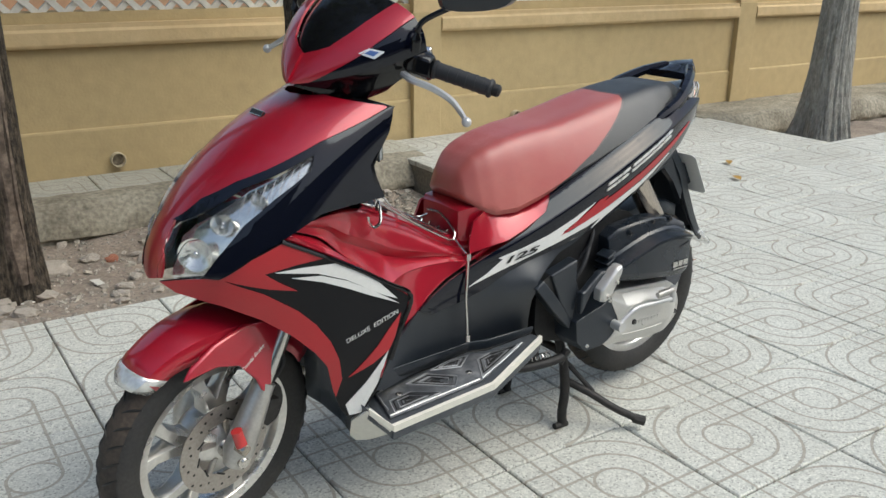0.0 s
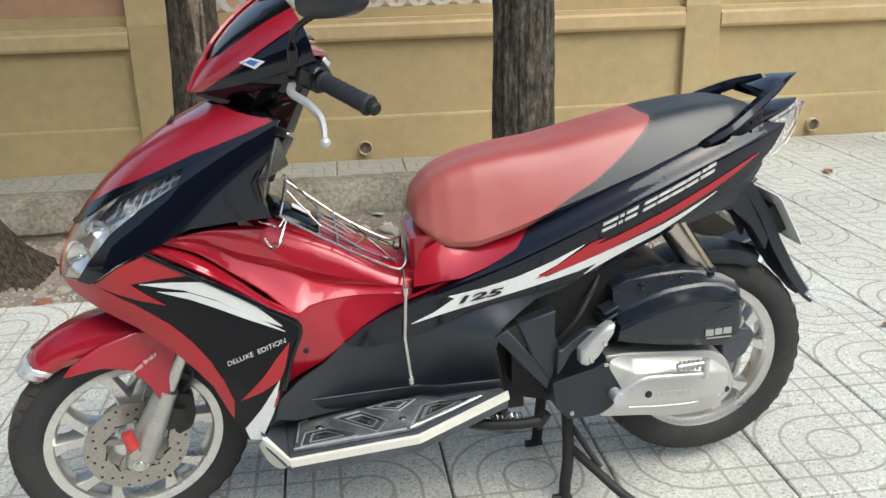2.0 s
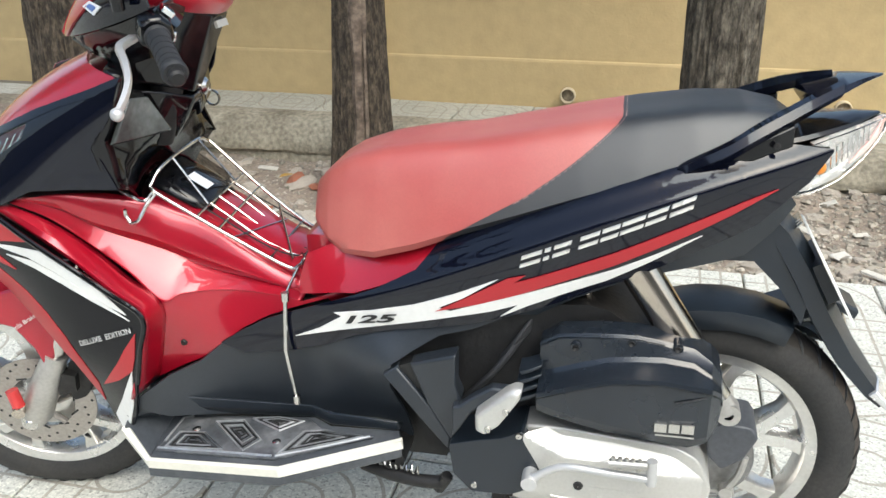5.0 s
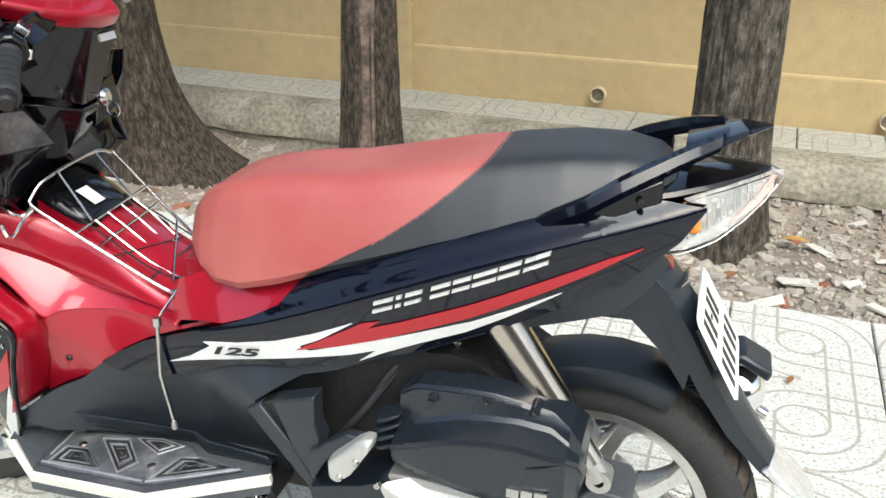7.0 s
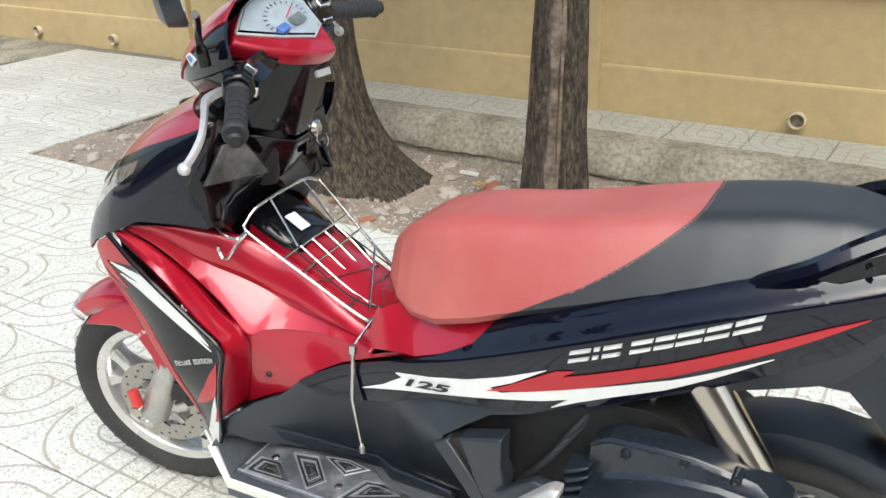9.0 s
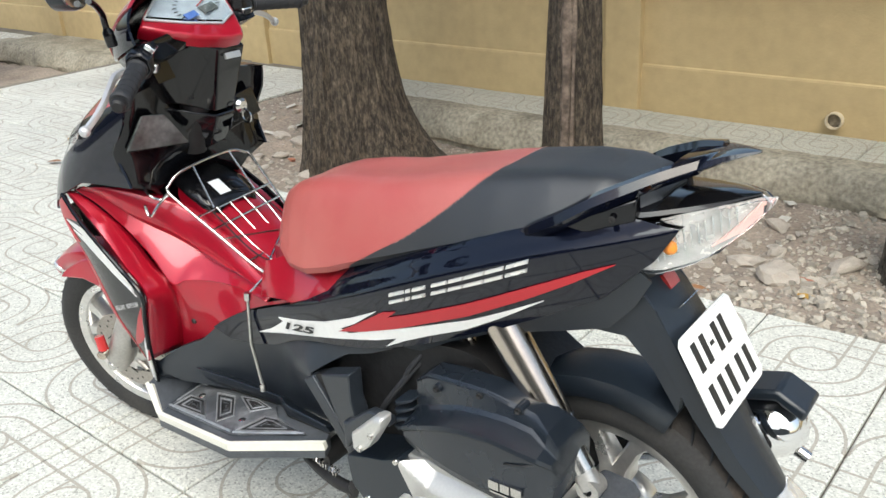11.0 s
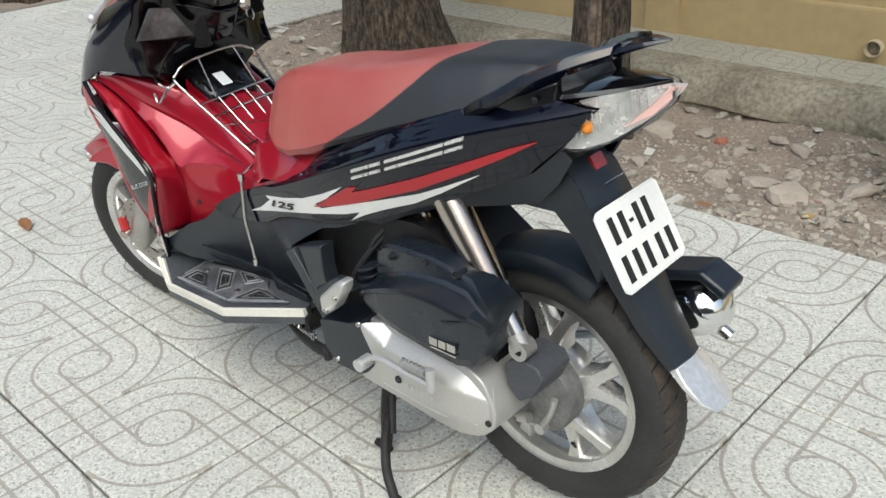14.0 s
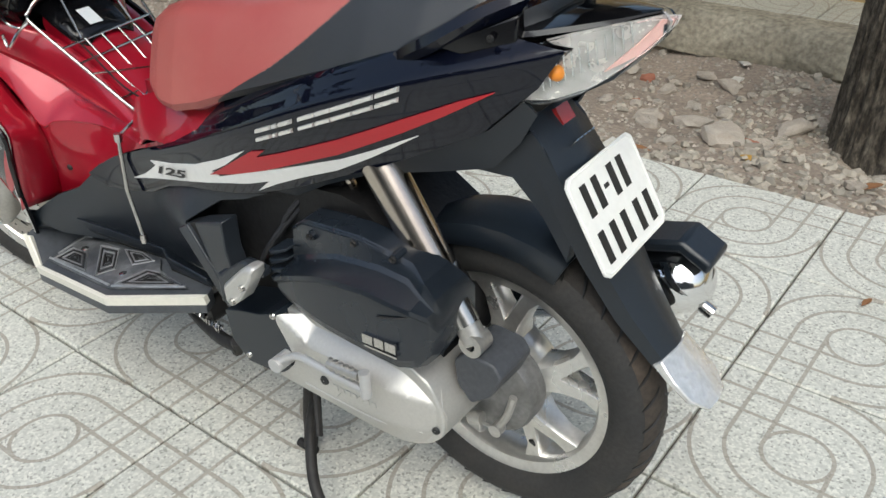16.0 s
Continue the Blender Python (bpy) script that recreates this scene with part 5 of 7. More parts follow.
bm = box(bmesh.new(), -.016, -.004, .027, .033, .0012, .0024)
part("plate_bar", bm, "ink", plate, smooth=False)
bm = box(bmesh.new(), -.05, .05, -.035, .035, -.02, -.002)
part("plate_holder", bm, "matte", plate, smooth=False)


# ---------------------------------------------------------------- wheels
def wheel(name, centre, r, half, rim, spokes, parent, m=None):
    """Alloy wheel: tyre with tread grooves, rim, forked spokes, hub."""
    w = thing(name, "", "")
    for key in ("label", "category"):
        if key in w:
            del w[key]
    w.parent = parent
    if m is not None:
        w.matrix_local = m
    tagged(w, "black tyre on a cast alloy wheel")
    bm = bmesh.new()
    prof = [(rim - .004, half * .55), (rim + .006, half * .86), (rim + .025, half * 1.0), (r - .030, half * 1.0), (r - .014, half * .82), (r - .004, half * .48), (r, 0), (r - .004, -half * .48), (r - .014, -half * .82), (r - .030, -half * 1.0), (rim + .025, -half * 1.0), (rim + .006, -half * .86), (rim - .004, -half * .55)]
    lathe(bm, prof, centre, sides=96)
    tyre = part("tyre", bm, "rubber", w, "worn black tyre")
    bm = bmesh.new()
    lathe(bm, [(r - .013, half * .80), (r - .0032, half * .48), (r + .0008, 0), (r - .0032, -half * .48), (r - .013, -half * .80)], centre, sides=96)
    part("tread", bm, "tread", tyre, "dusty brown worn tread")
    for k in range(40):
        a = math.tau * k / 40
        bm = bmesh.new()
        for s in (1, -1):
            pts = []
            for i in range(5):
                t = i / 4
                ang = a + (.06 if s > 0 else .06 + math.pi / 40) - .10 * t
                rr = r - .0008 - .0155 * (t * .95) ** 2.2
                pts.append((centre[0] + rr * math.cos(ang), centre[1] + s * half * (.10 + .78 * t), centre[2] + rr * math.sin(ang)))
            tube(bm, pts, [.0008, .0022, .0028, .0026, .0008], 5)
        part("tread_groove", bm, "ink", tyre)
    bm = bmesh.new()
    prof = [(rim - .022, half * .42), (rim - .016, half * .62), (rim - .002, half * .68), (rim + .007, half * .80), (rim + .009, half * .74), (rim + .003, half * .5), (rim - .002, 0), (rim + .003, -half * .5), (rim + .009, -half * .74), (rim + .007, -half * .80), (rim - .002, -half * .68), (rim - .016, -half * .62), (rim - .022, -half * .42), (rim - .024, 0), (rim - .022, half * .42)]
    lathe(bm, prof, centre, sides=72)
    part("rim", bm, "alloy_bright", w, "silver alloy rim")
    for k in range(spokes):
        a = math.tau * k / spokes + .3
        bm = bmesh.new()
        for fork in (-1, 1):
            rings = []
            for t, wd, dp in ((0.0, .026, .040), (.22, .024, .034), (.5, .0165, .025), (.8, .0135, .019), (1.0, .019, .020)):
                rr = .040 + (rim - .062 + .002) * t + .0
                ang = a + fork * (.02 + .25 * max(0, t - .2) / .8)
                p = Vector((centre[0] + rr * math.cos(ang), centre[1], centre[2] + rr * math.sin(ang)))
                tan = Vector((-math.sin(ang), 0, math.cos(ang)))
                rings.append([p + tan * wd + Vector((0, -dp * .6, 0)), p + tan * wd * .72 + Vector((0, -dp, 0)), p - tan * wd * .72 + Vector((0, -dp, 0)), p - tan * wd + Vector((0, -dp * .6, 0)), p - tan * wd + Vector((0, dp * .6, 0)), p - tan * wd * .5 + Vector((0, dp, 0)), p + tan * wd * .5 + Vector((0, dp, 0)), p + tan * wd + Vector((0, dp * .6, 0))])
            loft(bm, rings)
        sp_ = part("spoke", bm, "alloy_bright", w)
        sp_.data.set_sharp_from_angle(angle=radians(35))
    bm = bmesh.new()
    lathe(bm, [(.010, -.055), (.036, -.052), (.048, -.042), (.070, -.034), (.078, -.020), (.078, .020), (.070, .034), (.048, .042), (.036, .052), (.010, .055)], centre, sides=32)
    part("hub", bm, "alloy_bright", w)
    bm = bmesh.new()
    ang = -1.15
    d = Vector((math.cos(ang), 0, math.sin(ang)))
    c = Vector(centre)
    tube(bm, [c + d * (rim - .02), c + d * (rim - .035) + Vector((0, -.012, 0)), c + d * (rim - .055) + Vector((0, -.022, 0))], [.005, .004, .0045], 8)
    part("valve", bm, "ink", w, "black valve stem")
    return w


REAR, FRONT = (.655, 0, .290), (-.661, 0, .250)
wheel("rear_wheel", REAR, .260, .046, .186, 5, scooter)

# steering: all that turns with the handlebar leans on this axis
ax_o, ax_d = Vector((-.718, 0, 0)), Vector((.4472, 0, .8944))
STEER = Matrix.Translation(ax_o) @ Matrix.Rotation(radians(14), 4, ax_d) @ Matrix.Translation(-ax_o)


def front_part(name, bm, mat, label="", parent=None, smooth=True):
    """A part that turns with the steering; its turned place is baked into the mesh."""
    bmesh.ops.transform(bm, matrix=STEER, verts=bm.verts)
    return part(name, bm, mat, parent or scooter, label, smooth)


wheel("front_wheel", FRONT, .250, .041, .182, 5, scooter, STEER)
# brake disc; black dots and bars painted for its dark drilled rows and slots
bm = bmesh.new()
lathe(bm, [(.064, -.052), (.108, -.052), (.1085, -.0505), (.108, -.049), (.064, -.049), (.064, -.052)], FRONT, sides=64)
disc = front_part("brake_disc", bm, "disc", "drilled steel brake disc")
for k in range(5):
    a = math.tau * k / 5
    bm = bmesh.new()
    tube(bm, [(FRONT[0] + .03 * math.cos(a), -.05, FRONT[2] + .03 * math.sin(a)), (FRONT[0] + .064 * math.cos(a + .25), -.0505, FRONT[2] + .064 * math.sin(a + .25))], .007, 8)
    front_part("disc_carrier", bm, "disc", "", disc)
for k in range(30):
    a = math.tau * k / 30
    rr = (.100, .092, .084)[k % 3]
    bm = bmesh.new()
    bmesh.ops.create_circle(bm, cap_ends=True, segments=10, radius=.0032, matrix=Matrix.Translation((FRONT[0] + rr * math.cos(a), -.0524, FRONT[2] + rr * math.sin(a))) @ pose(0, 0, 0, 90))
    front_part("disc_hole", bm, "ink", "", disc, smooth=False)
for k in range(10):
    a = math.tau * k / 10
    bm = bmesh.new()
    tube(bm, [(FRONT[0] + .062 * math.cos(a), -.0518, FRONT[2] + .062 * math.sin(a)), (FRONT[0] + .070 * math.cos(a + .28), -.0518, FRONT[2] + .070 * math.sin(a + .28))], .0022, 6)
    front_part("disc_slot", bm, "ink", "", disc)
# fork legs
for s in (1, -1):
    bm = bmesh.new()
    tube(bm, [(-.590, -.088 * s, .385), (-.440, -.088 * s, .685)], .0155, 16)
    front_part("fork_tube", bm, "steel", "bright steel fork tube")
    bm = bmesh.new()
    tube(bm, [(-.672, -.092 * s, .230), (-.656, -.092 * s, .26), (-.628, -.090 * s, .315), (-.593, -.088 * s, .383), (-.585, -.088 * s, .398)], [.021, .033, .030, .024, .0235], 18)
    front_part("fork_leg", bm, "alloy", "cast alloy fork leg")
bm = bmesh.new()
lathe(bm, [(.001, -.125), (.008, -.125), (.011, -.121), (.0155, -.121), (.0155, -.10), (.02, -.098), (.02, .10), (.001, .11)], FRONT, sides=20)
front_part("front_axle", bm, "steel", "bright axle end")
bm = bmesh.new()
tube(bm, [(-.678, -.116, .332), (-.670, -.122, .296)], [.012, .0125], 14)
front_part("side_reflector", bm, "lens_red", "red side reflector barrel")
bm = bmesh.new()
tube(bm, [(-.672, -.112, .292), (-.668, -.136, .288)], [.012, .0125], 14)
front_part("clamp_bolt", bm, "shock", "tarnished clamp bolt")
# caliper and hose
bm = bmesh.new()
prism(bm, rounded([(-.585, .27), (-.545, .285), (-.530, .33), (-.540, .375), (-.565, .385), (-.585, .34)], .2), -.085, -.03, .1)
front_part("brake_caliper", bm, "dark", "black brake caliper")
bm = bmesh.new()
prism(bm, [(-.60, .30), (-.56, .31), (-.555, .35), (-.59, .36)], -.10, -.08, .1)
front_part("caliper_bracket", bm, "dark")
bm = bmesh.new()
tube(bm, curve([(-.555, -.07, .37), (-.53, -.08, .42), (-.545, -.085, .47), (-.50, -.07, .55), (-.45, -.05, .66)], 5), .005, 8)
front_part("brake_hose", bm, "rubber_soft", "black brake hose")
bm = bmesh.new()
box(bm, -.60, -.40, -.115, .115, .62, .72, None)
front_part("fork_yoke", bm, "dark", "dark fork yoke")

# front mudguard: arched red shell with side cheeks
bm = bmesh.new()
rings = []
for k in range(19):
    a = radians(36 + (127 - 36) * k / 18)
    t = k / 18
    R = .283 + .012 * math.sin(math.pi * t) + .01 * t
    w = .062 + .014 * math.sin(math.pi * min(1, t * 1.15)) - .008 * max(0, t - .8) / .2
    drop = .05 - .012 * t + .022 * math.sin(math.pi * t) ** 2
    ring = []
    for y, d in ((-1.0, 1.0), (-.98, .55), (-.86, .22), (-.55, .05), (-.12, -.03), (0, -.05), (.12, -.03), (.55, .05), (.86, .22), (.98, .55), (1.0, 1.0)):
        rr = R - drop * d
        ring.append((FRONT[0] + rr * math.cos(a), w * y, FRONT[2] + rr * math.sin(a)))
    rings.append(ring)
loft(bm, rings, close=False, cap=False)
fender = front_part("front_mudguard", bm, "red", "candy red front mudguard")
k = fender.modifiers.new("thickness", 'SOLIDIFY')
k.thickness = 0.004
bm = bmesh.new()
rings = []
for k in range(5):
    a = radians(126.5 + 7 * k / 4)
    R, w = .2945 - .006 * (k / 4) ** 2, .0565 - .020 * (k / 4) ** 2
    rings.append([(FRONT[0] + (R - .040 * d) * math.cos(a - .10 * d * (1 - k / 8)), w * y, FRONT[2] + (R - .040 * d) * math.sin(a - .10 * d * (1 - k / 8))) for y, d in ((-1.03, 1.0), (-1.0, .55), (-.87, .22), (-.55, .05), (0, -.04), (.55, .05), (.87, .22), (1.0, .55), (1.03, 1.0))])
loft(bm, rings, close=False, cap=False)
tipc = front_part("mudguard_tip", bm, "tip", "silver mudguard tip")
k = tipc.modifiers.new("thickness", 'SOLIDIFY')
k.thickness = 0.005
for s in (1, -1):
    bm = bmesh.new()
    cheek = [(-.775, .470), (-.755, .490), (-.70, .520), (-.63, .540), (-.535, .530), (-.565, .45), (-.594, .362), (-.617, .42), (-.650, .460), (-.70, .474), (-.74, .472)]
    a = [bm.verts.new((x, -(.080 + .035 * min(max((.50 - z) / .12, 0), 1)) * s, z)) for x, z in cheek]
    c = [bm.verts.new((x, -(.070 + .035 * min(max((.50 - z) / .12, 0), 1)) * s, z)) for x, z in cheek]
    for i in range(len(a)):
        bm.faces.new((a[i], a[(i + 1) % len(a)], c[(i + 1) % len(a)], c[i]))
    f1, f2 = bm.faces.new(a), bm.faces.new(list(reversed(c)))
    bmesh.ops.triangulate(bm, faces=[f1, f2])
    soften(front_part("mudguard_cheek", bm, "red", "candy red mudguard cheek"), 0.004)
steer_text = lambda u, v: STEER @ Vector((-.655 + .86 * u - .5 * v, -.1065 - .012 * min(max((.49 - (.452 + .5 * u)) / .05, 0), 1) + .008, .455 + .5 * u + .86 * v))
lettering("lettering", "Combi Brake", steer_text, "white", scooter, 0.013, "white words on the mudguard", shear=0.2)
# black inner fender behind the wheel
rings = []
for k in range(9):
    a = radians(-12 + 78 * k / 8)
    R = .315
    rings.append([(FRONT[0] + R * math.cos(a), -.115, FRONT[2] + R * math.sin(a) + .02), (FRONT[0] + (R + .012) * math.cos(a), -.05, FRONT[2] + (R + .012) * math.sin(a) + .02), (FRONT[0] + (R + .012) * math.cos(a), .05, FRONT[2] + (R + .012) * math.sin(a) + .02), (FRONT[0] + R * math.cos(a), .115, FRONT[2] + R * math.sin(a) + .02)])
ob = part("inner_fender", loft(bmesh.new(), rings, close=False, cap=False), "matte", scooter, "matte black inner fender")
k = ob.modifiers.new("thickness", 'SOLIDIFY')
k.thickness = .02

# ---------------------------------------------------------------- inside of the nose: dashboard, glove box lids, key
rows = []
for z, xe, xc, w in ((.952, -.33, -.36, .150), (.944, -.289, -.325, .172), (.893, -.309, -.325, .178), (.833, -.345, -.305, .188), (.80, -.337, -.315, .186), (.766, -.320, -.335, .178), (.745, -.325, -.35, .13), (.72, -.33, -.36, .10)):
    rows.append([(xe + (xc - xe) * (1 - abs(y) ** 1.6), y * w, z + .012 * (1 - y * y)) for y in (-1, -.8, -.6, -.4, -.2, 0, .2, .4, .6, .8, 1)])
ob = part("dashboard", loft(bmesh.new(), rows, close=False, cap=False), "gloss_black", scooter, "gloss black inner dashboard")
k = ob.modifiers.new("thickness", 'SOLIDIFY')
k.thickness = .006
for s in (1, -1):
    bm = bmesh.new()
    q = [(-.306, -.091, .892), (-.290, -.054, .826), (-.327, -.175, .834), (-.308, -.141, .900)]
    loft(bm, [[Vector((x, y * s, z)) for x, y, z in q], [Vector((x + .012, y * s, z + .006)) for x, y, z in q]])
    soften(part("glove_lid", bm, "lid", scooter, "scratched smoke-grey glove box lid") if s > 0 else part("lock_plate", bm, "gloss_black", scooter, "gloss black plate round the ignition lock"), .003)
bm = bmesh.new()
lathe(bm, [(.001, .012), (.010, .012), (.016, .006), (.018, -.02)], (0, 0, 0), 'X', 18)
bmesh.ops.transform(bm, matrix=Matrix.Translation((-.292, .098, .872)), verts=bm.verts)
part("ignition_lock", bm, "steel", scooter, "steel ignition lock")
bm = bmesh.new()
lathe(bm, [(.012, -.002), (.012, .002), (.015, .002), (.015, -.002), (.012, -.002)], (-.275, .098, .85), 'Y', 20)
tube(bm, [(-.29, .098, .872), (-.276, .098, .863)], .003, 6)
part("key", bm, "steel", scooter, "key with a ring in the lock")

# ---------------------------------------------------------------- handlebar cover, meter, grips, levers, mirrors
COVER_S = [0, .25, .5, .75, 1]
CREST = [(-.457, 0, .990), (-.428, 0, 1.035), (-.385, 0, 1.085), (-.335, 0, 1.125), (-.275, 0, 1.160)]
BROW = [(-.457, 0, .988), (-.425, -.058, 1.004), (-.375, -.105, 1.019), (-.32, -.148, 1.045), (-.255, -.172, 1.070)]
FITS = [[np.polyfit(COVER_S, [p[k] for p in line], 3) for k in range(3)] for line in (CREST, BROW)]


def cover_place(u, v, lift=0.0):
    """Place on the handlebar cover: u from the centre (0) to the brow crease (1), v from the beak back."""
    c, e = ([float(np.polyval(f, v)) for f in line] for line in FITS)
    a = min(max(u, 0), 1) * math.pi / 2
    k, h = math.sin(a) ** .9, max(math.cos(a), 0) ** .7
    if u < .001:
        k = 0.0
    return Vector((c[0] + (e[0] - c[0]) * (1 - h) - lift * .7, min(e[1], 0) * k - lift * k * .8, e[2] + (c[2] - e[2]) * h + lift * .6 * h))


def cover_panel(name, outline, mat, label, lift=0.0, side=1):
    return sheet(name, outline, lambda u, v: STEER @ cover_place_side(u, v, lift, side), mat, scooter, label, 1, 0.03, 0.005)


def cover_place_side(u, v, lift, side):
    p = cover_place(u, v, lift)
    return Vector((p.x, p.y * side, p.z))


for side in (1, -1):
    cover_panel("cover_band", [(0, .0), (1, .0), (1, .15), (.86, .32), (.80, .45), (.70, .67), (.64, .88), (.62, 1), (.36, 1), (.36, .83), (.36, .6), (.32, .42), (.2, .35), (0, .29)], "red", "candy red band of the handlebar cover", .003, side)
    cover_panel("visor", [(0, .275), (.2, .335), (.33, .41), (.37, .6), (.37, .83), (.37, 1), (0, 1)], "gloss_black", "smoked black visor", -.001, side)
    cover_panel("cover_side", [(1, .14), (.85, .31), (.79, .44), (.69, .66), (.63, .87), (.61, 1), (1, 1)], "navy", "glossy navy-black side of the handlebar cover", .0, side)
# lower body of the cover, from the brow crease in to the column
rings = []
for v, xb, yb, zb in ((.03, -.448, .004, .982), (.25, -.40, .045, .968), (.5, -.345, .080, .955), (.75, -.29, .100, .975), (1, -.290, .112, 1.012)):
    e = cover_place(1, v)
    rings.append([(e.x + .004, e.y + .004, e.z - .002), (e.x + .03, (e.y - yb) / 2 - .012, (e.z + zb) / 2 - .004), (xb, -yb, zb), (xb + .01, 0, zb - .004), (xb, yb, zb), (e.x + .03, -(e.y - yb) / 2 + .012, (e.z + zb) / 2 - .004), (e.x + .004, -e.y - .004, e.z), (e.x + .012, 0, e.z)])
last = [Vector(p) for p in rings[-1]]
mid_ = sum(last, Vector()) / len(last)
for k, out in ((.9, .004), (.6, .008)):
    rings.append([mid_ + (p - mid_) * k + Vector((out, 0, 0)) for p in last])
front_part("handlebar_cover", loft(bmesh.new(), rings), "gloss_black", "gloss black lower half of the handlebar cover")
spot_ = [STEER @ cover_place(u, v, .0022) for u, v in ((.72, .53), (.72, .61), (.86, .70), (.90, .62))]
bm = bmesh.new()
loft(bm, [[p + Vector((0, .001, 0)) for p in spot_], [p + Vector((-.0008, -.0012, .0006)) for p in spot_]])
stk = part("sticker", bm, "paper", scooter, "pale rectangular inspection sticker", smooth=False)
mid_ = sum(spot_, Vector()) / 4
bm = bmesh.new()
loft(bm, [[mid_.lerp(p, .55) + Vector((-.0006, -.001, .0005)) for p in spot_], [mid_.lerp(p, .55) + Vector((-.0012, -.002, .001)) for p in spot_]])
part("sticker_print", bm, "sticker", stk, "", smooth=False)

# meter: red surround and pale dial under a clear lens
RIM = [(-.281, -.120, 1.087), (-.293, -.085, 1.106), (-.298, -.045, 1.121), (-.300, .01, 1.130), (-.293, .07, 1.122), (-.275, .118, 1.105), (-.232, .092, 1.068), (-.190, .056, 1.034), (-.178, .040, 1.030), (-.184, .006, 1.034), (-.208, -.040, 1.048), (-.244, -.086, 1.067)]
DIAL = [(-.281, -.096, 1.094), (-.290, -.05, 1.116), (-.292, .01, 1.125), (-.287, .06, 1.118), (-.278, .096, 1.110), (-.222, .062, 1.064), (-.214, .020, 1.057), (-.244, -.040, 1.074)]
NORMAL = Vector((.62, -.06, .78)).normalized()


def meter_ring(points, grow, out):
    mid = sum((Vector(p) for p in points), Vector()) / len(points)
    return [mid + (Vector(p) - mid) * grow + NORMAL * out for p in points]


bm = loft(bmesh.new(), [meter_ring(RIM, 1.0, -.026), meter_ring(RIM, 1.02, -.006), meter_ring(RIM, 1.0, .002), meter_ring(RIM, .96, .005)])
meter = soften(front_part("meter_surround", bm, "red", "candy red meter surround"), .002)
bm = loft(bmesh.new(), [meter_ring(DIAL, 1.08, .001), meter_ring(DIAL, 1.08, .0062)])
front_part("meter_dial", bm, "dial", "pale meter dial", meter)
bm = bmesh.new()
ring = meter_ring(DIAL, 1.09, .0070)
tube(bm, ring + ring[:1], .003, 6)
front_part("dial_rim", bm, "silver_paint", "silver dial rim", meter)
hub = Vector((-.250, .004, 1.088)) + NORMAL * .0085
across, along = Vector((0, 1, 0)), Vector((-.78, 0, .62))
for k in range(15):
    a = radians(200 - 15.7 * k)
    d = along * math.sin(a) * .034 + across * math.cos(a) * .060
    bm = bmesh.new()
    tube(bm, [hub + d, hub + d * .84], .0011, 4)
    front_part("dial_mark", bm, "ink", "", meter)
for p, w, h in ((Vector((0, -.030, 0)), .016, .007), (Vector((0, .022, 0)), .020, .009)):
    c = hub + p - along * .012
    bm = loft(bmesh.new(), [[c - across * w - along * h + NORMAL * o, c + across * w - along * h + NORMAL * o, c + across * w + along * h + NORMAL * o, c - across * w + along * h + NORMAL * o] for o in (-.003, .0006)])
    front_part("display", bm, "sticker" if w < .018 else "lid", "dark display window", meter, smooth=False)
bm = bmesh.new()
tube(bm, [hub, hub + along * .012 + across * .04], .0012, 5)
front_part("needle", bm, "lens_red", "red needle", meter)
bm = loft(bmesh.new(), [meter_ring(DIAL, 1.08, .010), meter_ring(DIAL, 1.04, .013), meter_ring(DIAL, .85, .016)])
gl = front_part("meter_glass", bm, "lens", "clear meter glass", meter)
gl.visible_shadow = False
# column shroud under the meter, angular, with a lower skirt
rings = [[(-.35, -.125, 1.066), (-.262, -.092, 1.054), (-.203, -.008, 1.016), (-.207, .062, 1.013), (-.30, .108, 1.03), (-.37, 0, 1.05)],
         [(-.352, -.112, .99), (-.276, -.074, .972), (-.236, .002, .944), (-.245, .067, .942), (-.32, .104, .96), (-.375, 0, .98)],
         [(-.355, -.088, .92), (-.289, -.050, .905), (-.264, .010, .880), (-.281, .072, .876), (-.34, .10, .90), (-.38, 0, .91)]]
sh = soften(part("column_shroud", loft(bmesh.new(), rings), "gloss_black", scooter, "gloss black angular column shroud"), .005, 3)
bm = bmesh.new()
lathe(bm, [(.001, .004), (.0045, .004), (.006, 0)], (0, 0, 0), 'X', 12)
bmesh.ops.transform(bm, matrix=Matrix.Translation((-.276, -.034, .921)) @ pose(0, 0, 0, 0, 0, -50), verts=bm.verts)
part("shroud_screw", bm, "dark", sh)
bm = box(bmesh.new(), -.003, .003, -.018, .018, -.006, .006, pose(-.2075, .028, .998, 0, -16, -3))
part("shroud_badge", bm, "case", sh, "small pale badge", smooth=False)
rings = [[(-.36, -.088, .908), (-.291, -.050, .896), (-.262, .012, .872), (-.279, .076, .868), (-.35, .11, .89)], [(-.362, -.080, .85), (-.312, -.046, .848), (-.283, .012, .836), (-.297, .074, .834), (-.355, .10, .85)], [(-.365, -.07, .80), (-.336, -.04, .80), (-.309, .012, .797), (-.319, .07, .80), (-.36, .09, .80)]]
soften(part("lower_shroud", loft(bmesh.new(), rings), "gloss_black", scooter, "gloss black lower shroud"), .006, 3)
bm = bmesh.new()
tube(bm, [(-.27, 0, 1.0), (-.34, 0, .80)], .03, 16)
front_part("steering_column", bm, "dark", "dark steering column")

